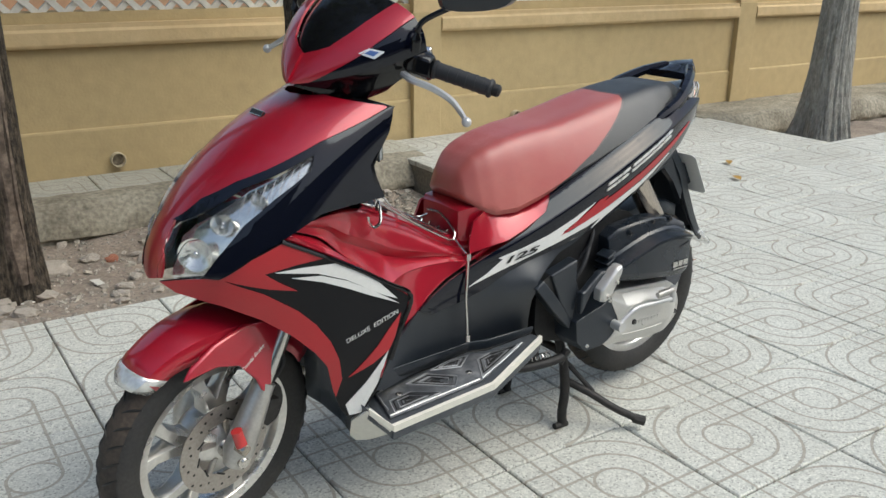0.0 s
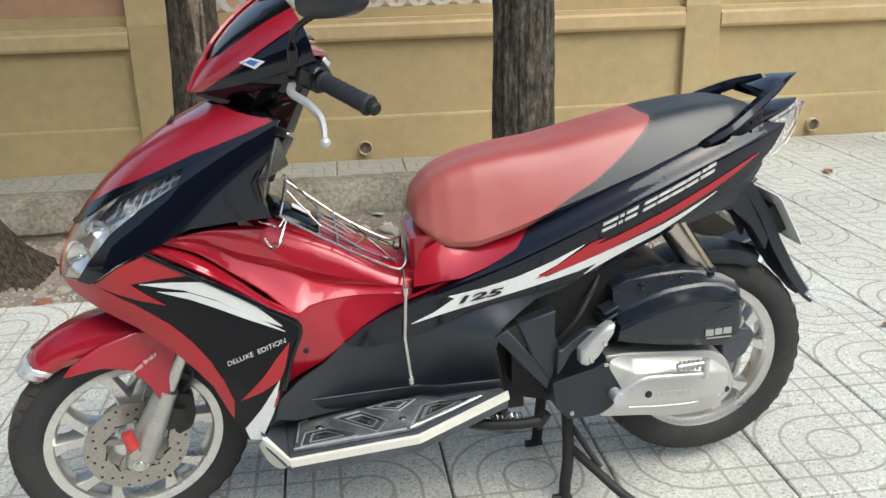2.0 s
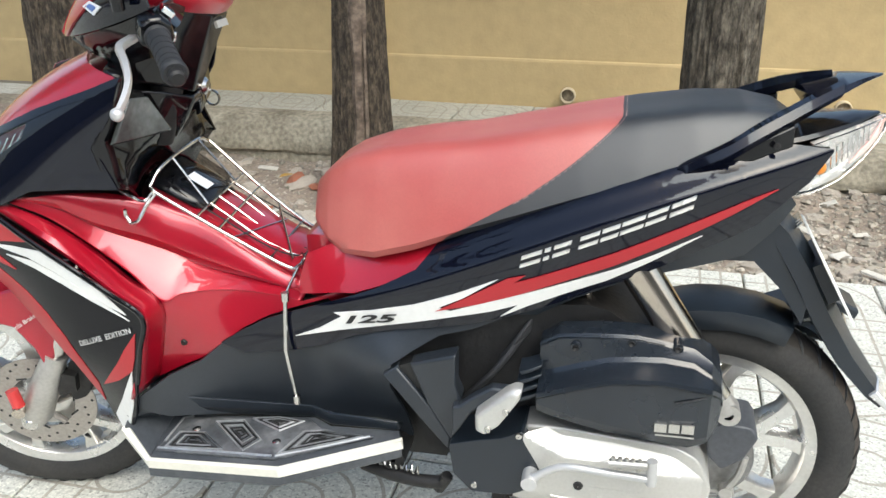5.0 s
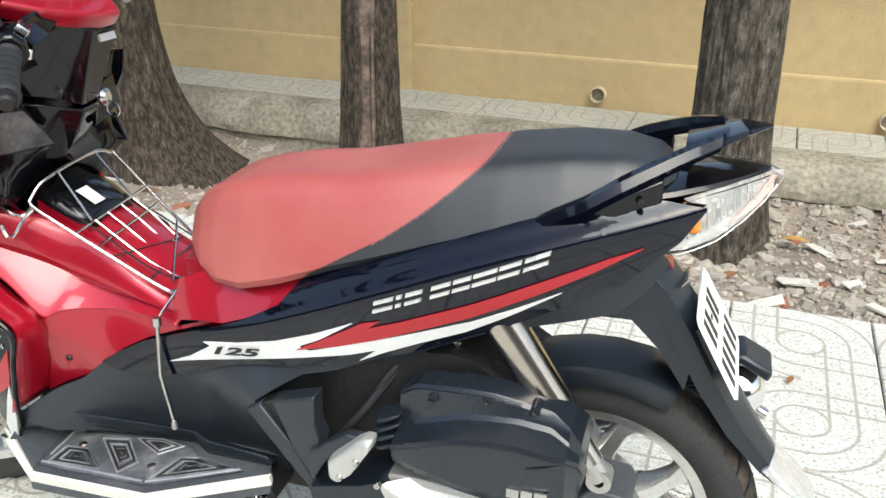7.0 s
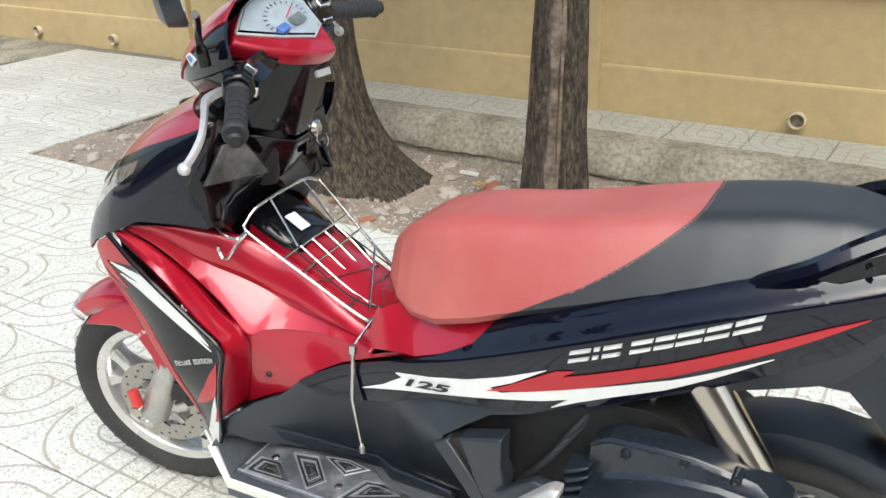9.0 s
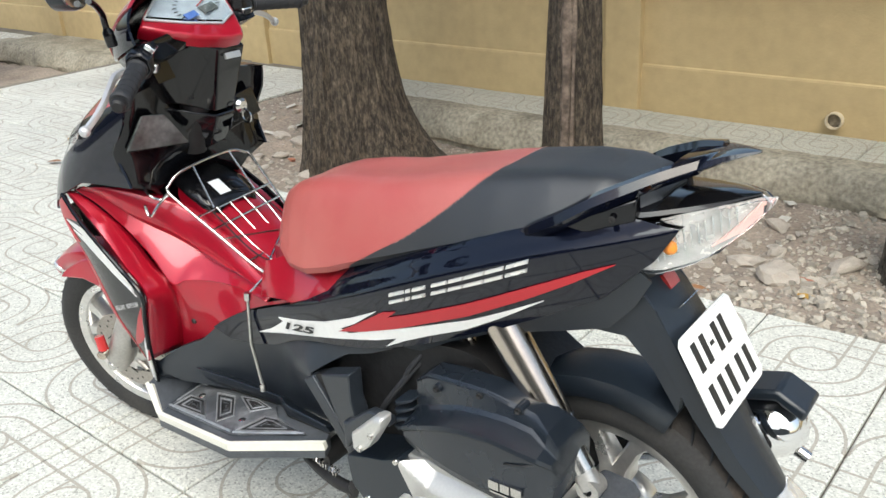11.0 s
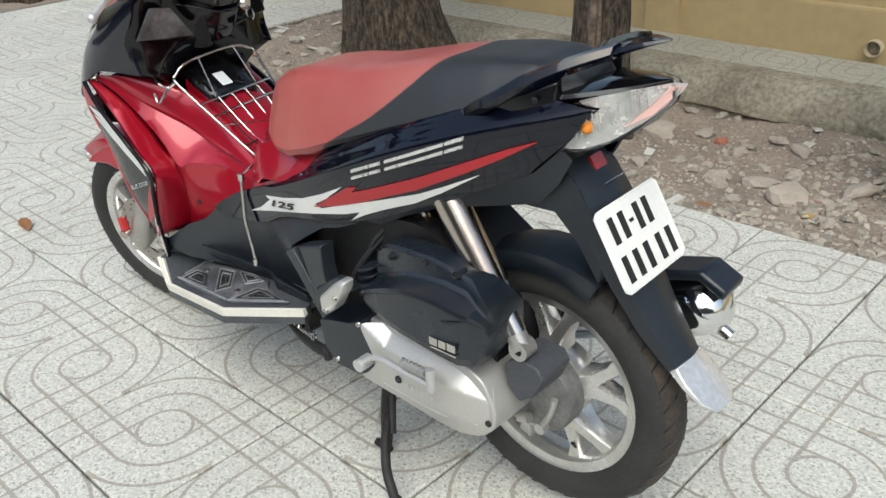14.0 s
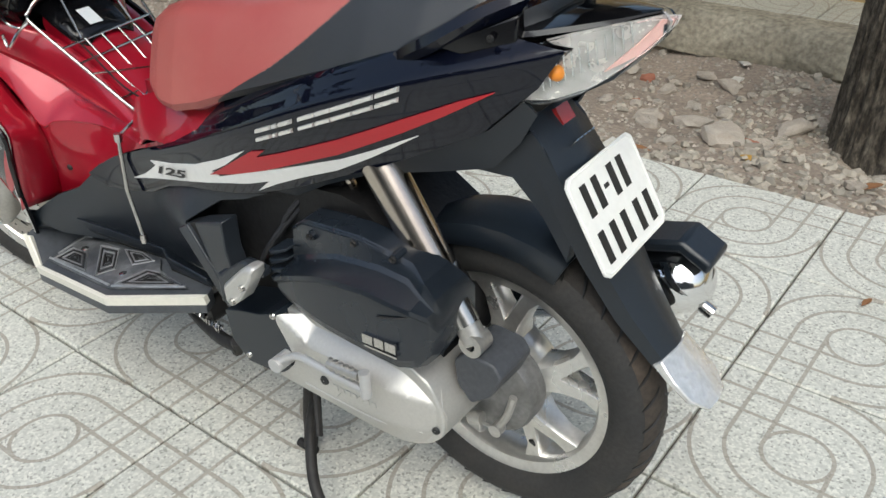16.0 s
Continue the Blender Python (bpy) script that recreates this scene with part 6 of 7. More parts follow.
for s in (1, -1):
    bm = bmesh.new()
    up = Vector((0, 0, 0)) if s > 0 else Vector((.0, -.016, .026))
    g0, g1 = Vector((-.246, -.188 * s, 1.034)) + up, Vector((-.195, -.300 * s, 1.012)) + up
    d = (g1 - g0)
    tube(bm, [g0, g0 + d * .04, g0 + d * .06, g0 + d * .5, g0 + d * .93, g0 + d * .94, g0 + d * .97, g0 + d], [.019, .0195, .0165, .0162, .0165, .019, .019, .0165], 20)
    grip = front_part("handle_grip", bm, "rubber_soft", "ribbed black rubber grip")
    for t in (.25, .4, .55, .7, .82):
        bm = bmesh.new()
        c = g0 + d * t
        tube(bm, [c - d * .02, c + d * .02], .0172, 20)
        front_part("grip_rib", bm, "rubber_soft", "", grip)
    bm = bmesh.new()
    tube(bm, [g1, g1 + d * .10, g1 + d * .13], [.0125, .0125, .009], 16)
    front_part("bar_end", bm, "dark", "dark bar end weight", grip)
    # switch box and lever holder
    side_ = Vector((-d.y, d.x, 0)).normalized() * s
    rings = []
    for t, k in ((-.46, .72), (-.42, .92), (-.30, 1.0), (-.08, .96), (-.02, .84)):
        c = g0 + d * t
        rings.append([c + side_ * a * k + Vector((0, 0, b * k)) for a, b in ((-.026, -.014), (-.022, .018), (-.008, .028), (.012, .028), (.026, .014), (.028, -.010), (.014, -.026), (-.010, -.026))])
    swb = soften(front_part("switch_box", loft(bmesh.new(), rings), "gloss_black", "gloss black switch housing"), .003)
    for t, b, w in ((-.24, .023, .010), (-.20, -.012, .008)):
        at_ = Matrix.Translation(g0 + d * t + side_ * .024 + Vector((0, 0, b))) @ Matrix.Rotation(math.atan2(side_.y, side_.x), 4, 'Z') @ Matrix.Rotation(radians(-45 if b > 0 else 20), 4, 'Y')
        bm = box(bmesh.new(), -.006, .005, -w * 1.4, w * 1.4, -w, w, at_)
        soften(front_part("switch_bezel", bm, "chrome", "bright switch bezel", swb), .002)
        bm = box(bmesh.new(), 0, .0075, -w * 1.05, w * 1.05, -w * .7, w * .7, at_)
        soften(front_part("switch_key", bm, "gloss_black", "black rocker key", swb), .0015)
    # brake lever: flat blade with a ball end
    pts = curve([(-.295, -.150 * s, 1.022), (-.305, -.185 * s, 1.018), (-.288, -.225 * s, 1.008), (-.275, -.262 * s, .992), (-.276, -.29 * s, .975), (-.282, -.312 * s, .961)], 4)
    pts = [p + up for p in pts]
    bm = bmesh.new()
    rings = []
    for i, p in enumerate(pts):
        t = i / (len(pts) - 1)
        w, h = .012 - .006 * t, .0055
        rings.append([p + Vector((-w * .5, 0, h)), p + Vector((w * .5, 0, h)), p + Vector((w * .7, 0, 0)), p + Vector((w * .5, 0, -h)), p + Vector((-w * .5, 0, -h)), p + Vector((-w * .7, 0, 0))])
    loft(bm, rings)
    bmesh.ops.create_uvsphere(bm, u_segments=14, v_segments=10, radius=.0098, matrix=Matrix.Translation(pts[-1]))
    front_part("brake_lever", bm, "silver_paint", "silver brake lever with a ball end")
    # mirror on its stalk
    bm = bmesh.new()
    tube(bm, curve([(-.297, -.180 * s, 1.072), (-.297, -.183 * s, 1.112), (-.290, -.190 * s, 1.132), (-.268, -.222 * s, 1.156), (-.255, -.245 * s, 1.168)], 5), [.010] * 4 + [.0058] * 17, 10)
    stalk = front_part("mirror_stalk", bm, "gloss_black", "black mirror stalk")
    head = Matrix.Translation((-.248, -.287 * s, 1.196)) @ Matrix.Rotation(radians(34 * s), 4, 'Z') @ Matrix.Rotation(radians(-6), 4, 'Y') @ Matrix.Rotation(radians(-12 * s), 4, 'X')
    oval = rounded([(-.075, -.030), (.060, -.036), (.080, .010), (.060, .045), (-.050, .040), (-.085, .005)], .25, 2)
    bm = loft(bmesh.new(), [[head @ Vector((-.030, -u * s * .5, v * .5)) for u, v in oval], [head @ Vector((-.022, -u * s * .85, v * .85)) for u, v in oval], [head @ Vector((0, -u * s, v)) for u, v in oval], [head @ Vector((.004, -u * s * .98, v * .97)) for u, v in oval]])
    hd = front_part("mirror_head", bm, "matte", "black mirror housing")
    bm = loft(bmesh.new(), [[head @ Vector((.003, -u * s * .92, v * .90)) for u, v in oval], [head @ Vector((.0052, -u * s * .91, v * .89)) for u, v in oval]])
    front_part("mirror_glass", bm, "mirror", "mirror glass", hd)

# ---------------------------------------------------------------- luggage rack over the tunnel, with hook and bar
rack = thing("luggage_rack", "chromed wire luggage rack over the scooter's tunnel", "rack")
rails = [[(-.305, -.110, .745), (-.295, -.075, .773), (-.288, .04, .785), (-.295, .095, .768), (-.285, .105, .755), (-.18, .085, .675), (-.085, .055, .625), (-.052, .045, .628)],
         [(-.305, -.110, .745), (-.285, -.112, .730), (-.18, -.095, .660), (-.085, -.085, .605), (-.062, -.080, .603), (-.052, -.06, .618), (-.045, .0, .64), (-.050, .045, .64)]]
for path in rails:
    bm = bmesh.new()
    tube(bm, curve(path, 5), .0032, 8)
    part("rack_rail", bm, "steel", rack)
for p, q in (((-.23, -.103, .693), (-.225, .095, .708)), ((-.195, -.098, .670), (-.192, .088, .686)), ((-.11, -.088, .617), (-.10, .062, .632))):
    bm = bmesh.new()
    tube(bm, [p, q], .0025, 7)
    part("rack_crossbar", bm, "steel", rack)
for y0 in (-.055, -.02, .018, .052):
    bm = bmesh.new()
    tube(bm, curve([(-.225, y0, .700), (-.19, y0, .676), (-.13, y0 * .9, .632), (-.075, y0 * .9, .610), (-.062, y0, .617)], 4), .0022, 7)
    part("rack_wire", bm, "steel", rack)
for p, q in (((-.288, -.050, .778), (-.226, -.062, .702)), ((-.287, .045, .785), (-.226, .050, .708)), ((-.17, -.094, .655), (-.125, .040, .640)), ((-.155, .078, .660), (-.075, -.070, .612))):
    bm = bmesh.new()
    tube(bm, [p, q], .0021, 7)
    part("rack_wire", bm, "steel", rack)
bm = bmesh.new()
tube(bm, curve([(-.293, -.118, .735), (-.30, -.135, .722), (-.31, -.150, .700), (-.325, -.148, .692), (-.335, -.146, .705), (-.335, -.146, .715)], 4), .0035, 8)
part("rack_hook", bm, "steel", rack, "bent wire bag hook")
bm = bmesh.new()
tube(bm, curve([(-.345, -.135, .745), (-.32, -.140, .735), (-.31, -.125, .725), (-.297, -.115, .738)], 4), .0028, 8)
part("rack_clip", bm, "steel", rack)
bm = bmesh.new()
tube(bm, curve([(-.062, -.082, .600), (-.065, -.115, .585), (-.066, -.136, .575)], 3), .003, 8)
tube(bm, [(-.066, -.138, .58), (-.066, -.139, .565)], .0075, 10)
tube(bm, [(-.066, -.139, .565), (-.072, -.142, .47), (-.062, -.138, .372)], .0038, 8)
tube(bm, [(-.062, -.138, .376), (-.0615, -.138, .360)], .0072, 10)
part("rack_stay", bm, "steel", rack, "steel stay hanging beside the tunnel")

# ---------------------------------------------------------------- engine, drive case, air box, exhaust, shock, stands
CASE = [(.342, .400), (.399, .404), (.52, .394), (.594, .389), (.633, .367), (.657, .315), (.654, .275), (.622, .242), (.532, .236), (.432, .252), (.327, .264), (.36, .290), (.385, .322)]
bm = bmesh.new()
prism(bm, rounded(CASE, .16, 2), -.186, -.06, .02)
cvt = part("drive_case", bm, "case", scooter, "silver painted drive case")
soften(cvt, .008, 3)


def case_y(x, z):
    """Face of the drive case: upright below its crease, sloping in above it, rounded off at the rear."""
    edge = float(np.interp(x, [.33, .412, .497, .596, .66], [.408, .362, .358, .344, .325]))
    up = max(0.0, z - edge)
    low = max(0.0, .285 - z)
    return -.210 + .95 * up + .35 * low + 1.9 * max(0.0, x - .575) ** 1.6


skin("case_cover", rounded([(.5 + (x - .5) * .985, .32 + (z - .32) * .97) for x, z in CASE], .16, 2), case_y, "case", cvt, "creased silver face of the drive case", 1, thick=.014, bevel=.003, cell=.006)
bm = bmesh.new()
tube(bm, curve([(x, case_y(x, z) - .0005, z) for x, z in ((.40, .283), (.47, .276), (.55, .274), (.62, .278))], 5), .0016, 6)
part("case_rib", bm, "case", cvt)
bm = bmesh.new()
prism(bm, rounded([(.28, .378), (.224, .362), (.232, .30), (.265, .266), (.332, .268), (.377, .291), (.370, .321), (.398, .334), (.352, .404), (.316, .386)], .06, 1), -.208, -.09, .05)
soften(part("crankcase_cover", bm, "matte", scooter, "matte black angular crankcase cover"), .005, 2)
for x, z in ((.272, .284), (.345, .392)):
    bm = bmesh.new()
    lathe(bm, [(.001, -.003), (.005, -.003), (.0062, 0)], (x, -.2085, z), sides=12)
    part("case_bolt", bm, "steel", scooter)
for x, z, r in ((.639, .286, .006), (.444, .309, .007)):
    bm = bmesh.new()
    lathe(bm, [(.001, -.002), (r, -.002), (r * 1.2, .001)], (x, case_y(x, z) - .001, z), sides=14)
    part("case_plug", bm, "ink", scooter)
for k in range(7):
    x = .462 + .0125 * k
    bm = box(bmesh.new(), x, x + .009, case_y(x, .305) - .0014, case_y(x, .305) + .002, .301, .310)
    part("case_mark", bm, "case", scooter, smooth=False)
# kick lever
bm = bmesh.new()
tube(bm, curve([(.366, -.226, .322), (.393, -.230, .346), (.424, -.234, .362), (.48, -.238, .363), (.556, -.240, .361)], 4), [.010, .010] + [.0065] * 15, 10)
tube(bm, [(.366, -.240, .322), (.366, -.20, .322)], .013, 14)
tube(bm, [(.556, -.240, .352), (.555, -.240, .396)], .0085, 10)
kick = part("kick_lever", bm, "silver_paint", scooter, "silver kick start lever")
bm = bmesh.new()
tube(bm, [(.49, -.243, .385), (.548, -.243, .388)], .0075, 10)
part("kick_pedal", bm, "alloy", kick)
for k in range(5):
    bm = bmesh.new()
    tube(bm, [(.495 + .010 * k, -.2435, .375), (.496 + .010 * k, -.2435, .398)], .0035, 6)
    part("pedal_rib", bm, "alloy", kick)
# air box: sloping top, a hard ridge, a flat outer face
AIR = [(.371, .432, .476, .487, .551, .212), (.400, .428, .492, .507, .572, .220), (.440, .424, .511, .533, .581, .228), (.480, .419, .526, .552, .586, .232), (.520, .414, .531, .558, .587, .232),
       (.560, .409, .533, .555, .581, .231), (.605, .404, .527, .546, .571, .229), (.632, .410, .520, .533, .557, .222), (.648, .428, .505, .516, .533, .206), (.653, .445, .482, .490, .508, .190)]
rings = []
for x, zb, zr, zs, zt, w in AIR:
    f = min(1.0, (.668 - x) / .06)
    rings.append([(x, -w + .09, zb + .01), (x, -w + .03, zb), (x, -w + .006, zb + .012), (x, -w, zb + .028), (x, -w + .001, zr - .010), (x, -w - .005, zr - .003), (x, -w - .003, zr + .003), (x, -w + .034 * f, zr + .012 * f), (x, -w + .040 * f, zr + .018 * f), (x, -w + .046 * f, zt - .014), (x, -w + .052 * f, zt - .008), (x, -w + .09, zt - .006)])
airbox = part("air_box", loft(bmesh.new(), rings), "satin", scooter, "satin black air filter box with a sharp ridge")
airbox.data.set_sharp_from_angle(angle=radians(20))
# seam under the ridge and rim along the top
bm = bmesh.new()
tube(bm, curve([(.579, -.2308, .498), (.612, -.2285, .506), (.646, -.2085, .508)], 4), .0013, 5)
part("cover_seam", bm, "ink", airbox)
bm = bmesh.new()
tube(bm, curve([(x, -w + .047, zt - .011) for x, zb, zr, zs, zt, w in AIR[0:6]], 4), .0022, 6)
part("cover_rim", bm, "satin", airbox, "raised rim of the box")
for x, z in ((.427, .553), (.511, .569), (.580, .566)):
    bm = bmesh.new()
    tube(bm, [(x, -.188, z), (x, -.165, z + .002)], .0075, 16)
    boss = part("screw_boss", bm, "satin", airbox, "rounded screw boss under the rim")
    bm = bmesh.new()
    lathe(bm, [(.0012, -.0015), (.0045, -.0035), (.0050, -.001), (.0052, .002)], (x, -.188, z), sides=14)
    part("box_screw", bm, "dark", boss)
for k in range(4):
    z = .452 + .0165 * k
    bm = bmesh.new()
    loft(bm, [[(.334 + .002 * k, y, z + .003), (.345, y - .004, z - .003), (.362, y - .002, z + .004), (.376, y + .004, z + .010), (.376, y + .004, z + .014), (.360, y, z + .009), (.345, y - .002, z + .004)] for y in (-.150, -.192)])
    soften(part("intake_fin", bm, "matte", airbox, "curved cooling fin"), .0012)
# engine badge: plain pale shape
for u, w in ((.0, .018), (.021, .016), (.040, .018)):
    bm = box(bmesh.new(), .553 + u, .553 + u + w, -.2345, -.2305, .446 + .04 * u, .461 + .04 * u)
    part("engine_badge", bm, "steel", scooter, smooth=False)
bm = box(bmesh.new(), .555, .612, -.2338, -.2305, .439, .442)
part("engine_badge", bm, "steel", scooter, smooth=False)
# black block behind the case, with a bolt
bm = bmesh.new()
prism(bm, rounded([(.640, .392), (.662, .414), (.712, .410), (.726, .390), (.706, .345), (.672, .318), (.646, .345)], .1, 1), -.142, -.06, .06)
soften(part("rear_hub_cover", bm, "matte_worn", scooter, "dusty black hub cover"), .006)
bm = bmesh.new()
tube(bm, [(.676, -.136, .333), (.676, -.12, .333)], .008, 12)
part("cover_bolt", bm, "steel", scooter)
bm = bmesh.new()
lathe(bm, [(.001, -.082), (.045, -.081), (.060, -.076), (.078, -.070), (.082, -.062), (.082, -.03), (.001, -.02)], REAR, sides=48)
part("brake_drum", bm, "drum", scooter, "cast alloy brake drum")
bm = bmesh.new()
tube(bm, curve([(.716, -.094, .318), (.709, -.098, .285), (.698, -.098, .262), (.690, -.097, .246)], 4), .0065, 8)
tube(bm, [(.690, -.106, .246), (.690, -.088, .246)], .011, 12)
tube(bm, [(.640, -.096, .246), (.662, -.096, .252)], .011, 12)
tube(bm, [(.60, -.094, .243), (.690, -.097, .243)], .003, 8)
part("brake_arm", bm, "alloy", scooter, "brake arm and rod")
# rear of the engine, dark mass between the case and frame
bm = bmesh.new()
prism(bm, rounded([(.16, .30), (.16, .54), (.30, .588), (.46, .600), (.57, .53), (.62, .40), (.60, .27), (.30, .26)], .12), -.13, .07)
part("engine_block", bm, "dark", scooter, "dark engine block")
bm = bmesh.new()
tube(bm, curve([(.24, -.13, .40), (.30, -.15, .48), (.36, -.12, .56), (.42, -.10, .60)], 5), .006, 8)
tube(bm, curve([(.28, -.11, .45), (.33, -.14, .53), (.36, -.11, .585), (.33, -.09, .62)], 5), .005, 8)
tube(bm, curve([(.22, -.14, .36), (.215, -.17, .40), (.24, -.16, .45)], 5), .005, 8)
part("cable_loom", bm, "rubber_soft", scooter, "black cables and hoses")
bm = bmesh.new()
tube(bm, curve([(.42, -.08, .55), (.44, -.10, .60), (.41, -.10, .625)], 5), .007, 8)
part("breather_hose", bm, "shock", scooter, "pale breather hose")
# shock absorber
s0, s1 = Vector((.508, -.120, .672)), Vector((.672, -.128, .428))
d = s1 - s0
bm = bmesh.new()
tube(bm, [s0, s0 + d * .60], .030, 24)
shock = part("shock_absorber", bm, "shock", scooter, "bright bronzed steel shock sleeve")
bm = bmesh.new()
tube(bm, [s0 + d * .60, s0 + d * .605, s0 + d * .64, s0 + d * .645, s0 + d * .90], [.0305, .0315, .0315, .021, .021], 20)
part("shock_body", bm, "steel", shock, "steel damper body")
bm = bmesh.new()
tube(bm, [s0 + d * .88, s0 + d * 1.0], .019, 14)
lathe(bm, [(.008, -.016), (.019, -.016), (.019, .016), (.008, .016)], tuple(s1), sides=18)
part("shock_eye", bm, "alloy", shock, "lower eye of the shock")
# inner rear fender over the tyre
rings = []
for k in range(9):
    a = radians(66 + 84 * k / 8)
    R = .278
    rings.append([(REAR[0] + (R - .03) * math.cos(a), -.062, REAR[2] + (R - .03) * math.sin(a)), (REAR[0] + R * math.cos(a), -.052, REAR[2] + R * math.sin(a)), (REAR[0] + (R + .010) * math.cos(a), 0, REAR[2] + (R + .010) * math.sin(a)), (REAR[0] + R * math.cos(a), .052, REAR[2] + R * math.sin(a)), (REAR[0] + (R - .03) * math.cos(a), .062, REAR[2] + (R - .03) * math.sin(a))])
ob = part("tyre_hugger", loft(bmesh.new(), rings, close=False, cap=False), "matte", scooter, "matte black tyre hugger")
k = ob.modifiers.new("thickness", 'SOLIDIFY')
k.thickness = .004
# exhaust on the far side
bm = bmesh.new()
tube(bm, [(.42, .150, .27), (.50, .155, .30), (.60, .158, .33), (.80, .165, .415), (.85, .165, .436), (.88, .165, .446), (.90, .165, .452), (.906, .165, .454)], [.042, .050, .052, .056, .057, .050, .034, .015], 28)
ex = part("exhaust", bm, "chrome", scooter, "chromed exhaust muffler")
bm = bmesh.new()
tube(bm, [(.875, .16, .418), (.916, .16, .397)], .011, 14)
part("tail_pipe", bm, "steel", ex)
bm = bmesh.new()
guard = [(.56, .395), (.70, .462), (.80, .508), (.864, .526), (.914, .500), (.908, .480), (.862, .505), (.80, .487), (.70, .44), (.57, .372)]
prism(bm, guard, .125, .200, 0)
soften(part("exhaust_guard", bm, "matte", ex, "matte black exhaust guard"), .006)

# centre stand: two curved legs, cross tube, foot lever
bm = bmesh.new()
for s in (-1, 1):
    tube(bm, curve([(.300, .075 * s, .255), (.300, .10 * s, .19), (.298, .115 * s, .11), (.292, .115 * s, .045), (.290, .12 * s, .012)], 4), .0135, 10)
    tube(bm, [(.262, .12 * s, .010), (.305, .122 * s, .009)], .009, 10)
tube(bm, [(.30, -.09, .215), (.30, .09, .215)], .012, 10)
stand = part("centre_stand", bm, "dark", scooter, "black centre stand, down")
bm = bmesh.new()
tube(bm, curve([(.302, -.10, .135), (.34, -.16, .11), (.39, -.215, .07), (.43, -.24, .045), (.452, -.252, .03)], 4), .0105, 10)
tube(bm, [(.44, -.243, .036), (.462, -.262, .028)], .014, 8)
tube(bm, [(.30, -.09, .20), (.36, -.16, .105)], .007, 8)
part("stand_lever", bm, "dark", stand, "foot lever of the stand")
# side stand folded up, with spring
bm = bmesh.new()
tube(bm, curve([(.06, -.150, .255), (.11, -.165, .252), (.17, -.18, .256), (.215, -.185, .262)], 4), .012, 10)
tube(bm, [(.205, -.18, .245), (.222, -.19, .28)], .011, 8)
ss = part("side_stand", bm, "dark", scooter, "folded black side stand")
bm = bmesh.new()
pts = [(.07 + .10 * k / 60, -.158 + .007 * math.cos(k * 1.0) - .02 * k / 60, .275 + .007 * math.sin(k * 1.0)) for k in range(61)]
tube(bm, pts, .0018, 5)
part("stand_spring", bm, "steel", ss)
bm = bmesh.new()
lathe(bm, [(.006, -.17), (.022, -.17), (.022, -.10), (.006, -.10)], (.12, 0, .285), sides=16)
part("frame_pivot", bm, "dark", scooter, "dark frame pivot")


# ---------------------------------------------------------------- rubble, leaves and litter in the pit
def stone_mesh(seed, flat=0.6):
    rnd = random.Random(seed)
    bm = bmesh.new()
    bmesh.ops.create_icosphere(bm, subdivisions=2, radius=1)
    for v in bm.verts:
        d = v.co.normalized()
        v.co = d * (0.75 + 0.35 * noise.noise(d * 1.3 + Vector((seed * 3.1, 0, 0))) + 0.15 * noise.noise(d * 3 + Vector((0, seed, 0))))
        v.co.z *= flat
    me = bpy.data.meshes.new("stone")
    bm.to_mesh(me)
    bm.free()
    return me


stone_kinds = {}
for key in ("stone", "brick", "concrete"):
    for s in range(4):
        me = stone_mesh(s + 10 * len(key))
        me.materials.append(M[key])
        stone_kinds.setdefault(key, []).append(me)
chip_bm = bmesh.new()
box(chip_bm, -1, 1, -0.6, 0.5, -0.09, 0.09)
for v in chip_bm.verts:
    v.co.x += 0.3 * noise.noise((v.co.y * 3, v.co.z * 40, 1))
    v.co.y += 0.35 * noise.noise((v.co.x * 3, 2, 1))
chip = bpy.data.meshes.new("tile_shard")
chip_bm.to_mesh(chip)
chip_bm.free()
chip.materials.append(M["shard"])
rnd = random.Random(5)


def litter(mesh, name, label, category, group, a, b, size, lift=0.2):
    ob = new(name, mesh)
    ob.matrix_world = G @ pose(a, b, hump(a, b) + size * lift, rnd.uniform(-15, 15), rnd.uniform(-15, 15), rnd.uniform(0, 360)) @ Matrix.Diagonal((size * rnd.uniform(0.8, 1.5), size * rnd.uniform(0.7, 1.1), size * rnd.uniform(0.6, 1.0), 1))
    return tagged(ob, label, category, group)


for k in range(190):
    a, b = rnd.uniform(PIT_A0 + 0.1, PIT_A1 - 0.1), PIT_B0 + 0.05 + (KERB_B - PIT_B0 - 0.1) * rnd.random() ** 0.9
    q = rnd.random()
    if q < 0.76:
        litter(rnd.choice(stone_kinds["stone"]), "stone", "rough grey-brown piece of rubble on the earth", "stone", "rubble in the tree pit", a, b, rnd.uniform(0.018, 0.06))
    elif q < 0.84:
        litter(rnd.choice(stone_kinds["brick"]), "brick_fragment", "broken piece of red brick on the earth", "brick", "rubble in the tree pit", a, b, rnd.uniform(0.02, 0.05))
    else:
        litter(chip, "tile_shard", "white glazed tile shard on the earth", "shard", "rubble in the tree pit", a, b, rnd.uniform(0.02, 0.05), 0.35)
for a, b, s in ((0.30, 1.92, 0.10), (0.12, 2.1, 0.08), (-0.55, 2.45, 0.08), (-1.12, 2.35, 0.07), (-1.35, 2.3, 0.06), (0.45, 2.25, 0.07), (-0.35, 1.95, 0.06)):
    litter(stone_kinds["stone"][int(a * 100) % 4], "stone", "large broken lump of rubble on the earth", "stone", "rubble in the tree pit", a, b, s)
for a, b, s in ((-1.18, 2.42, 0.06), (-0.98, 2.35, 0.045)):
    litter(stone_kinds["brick"][1], "brick_fragment", "broken piece of red brick on the earth", "brick", "rubble in the tree pit", a, b, s)
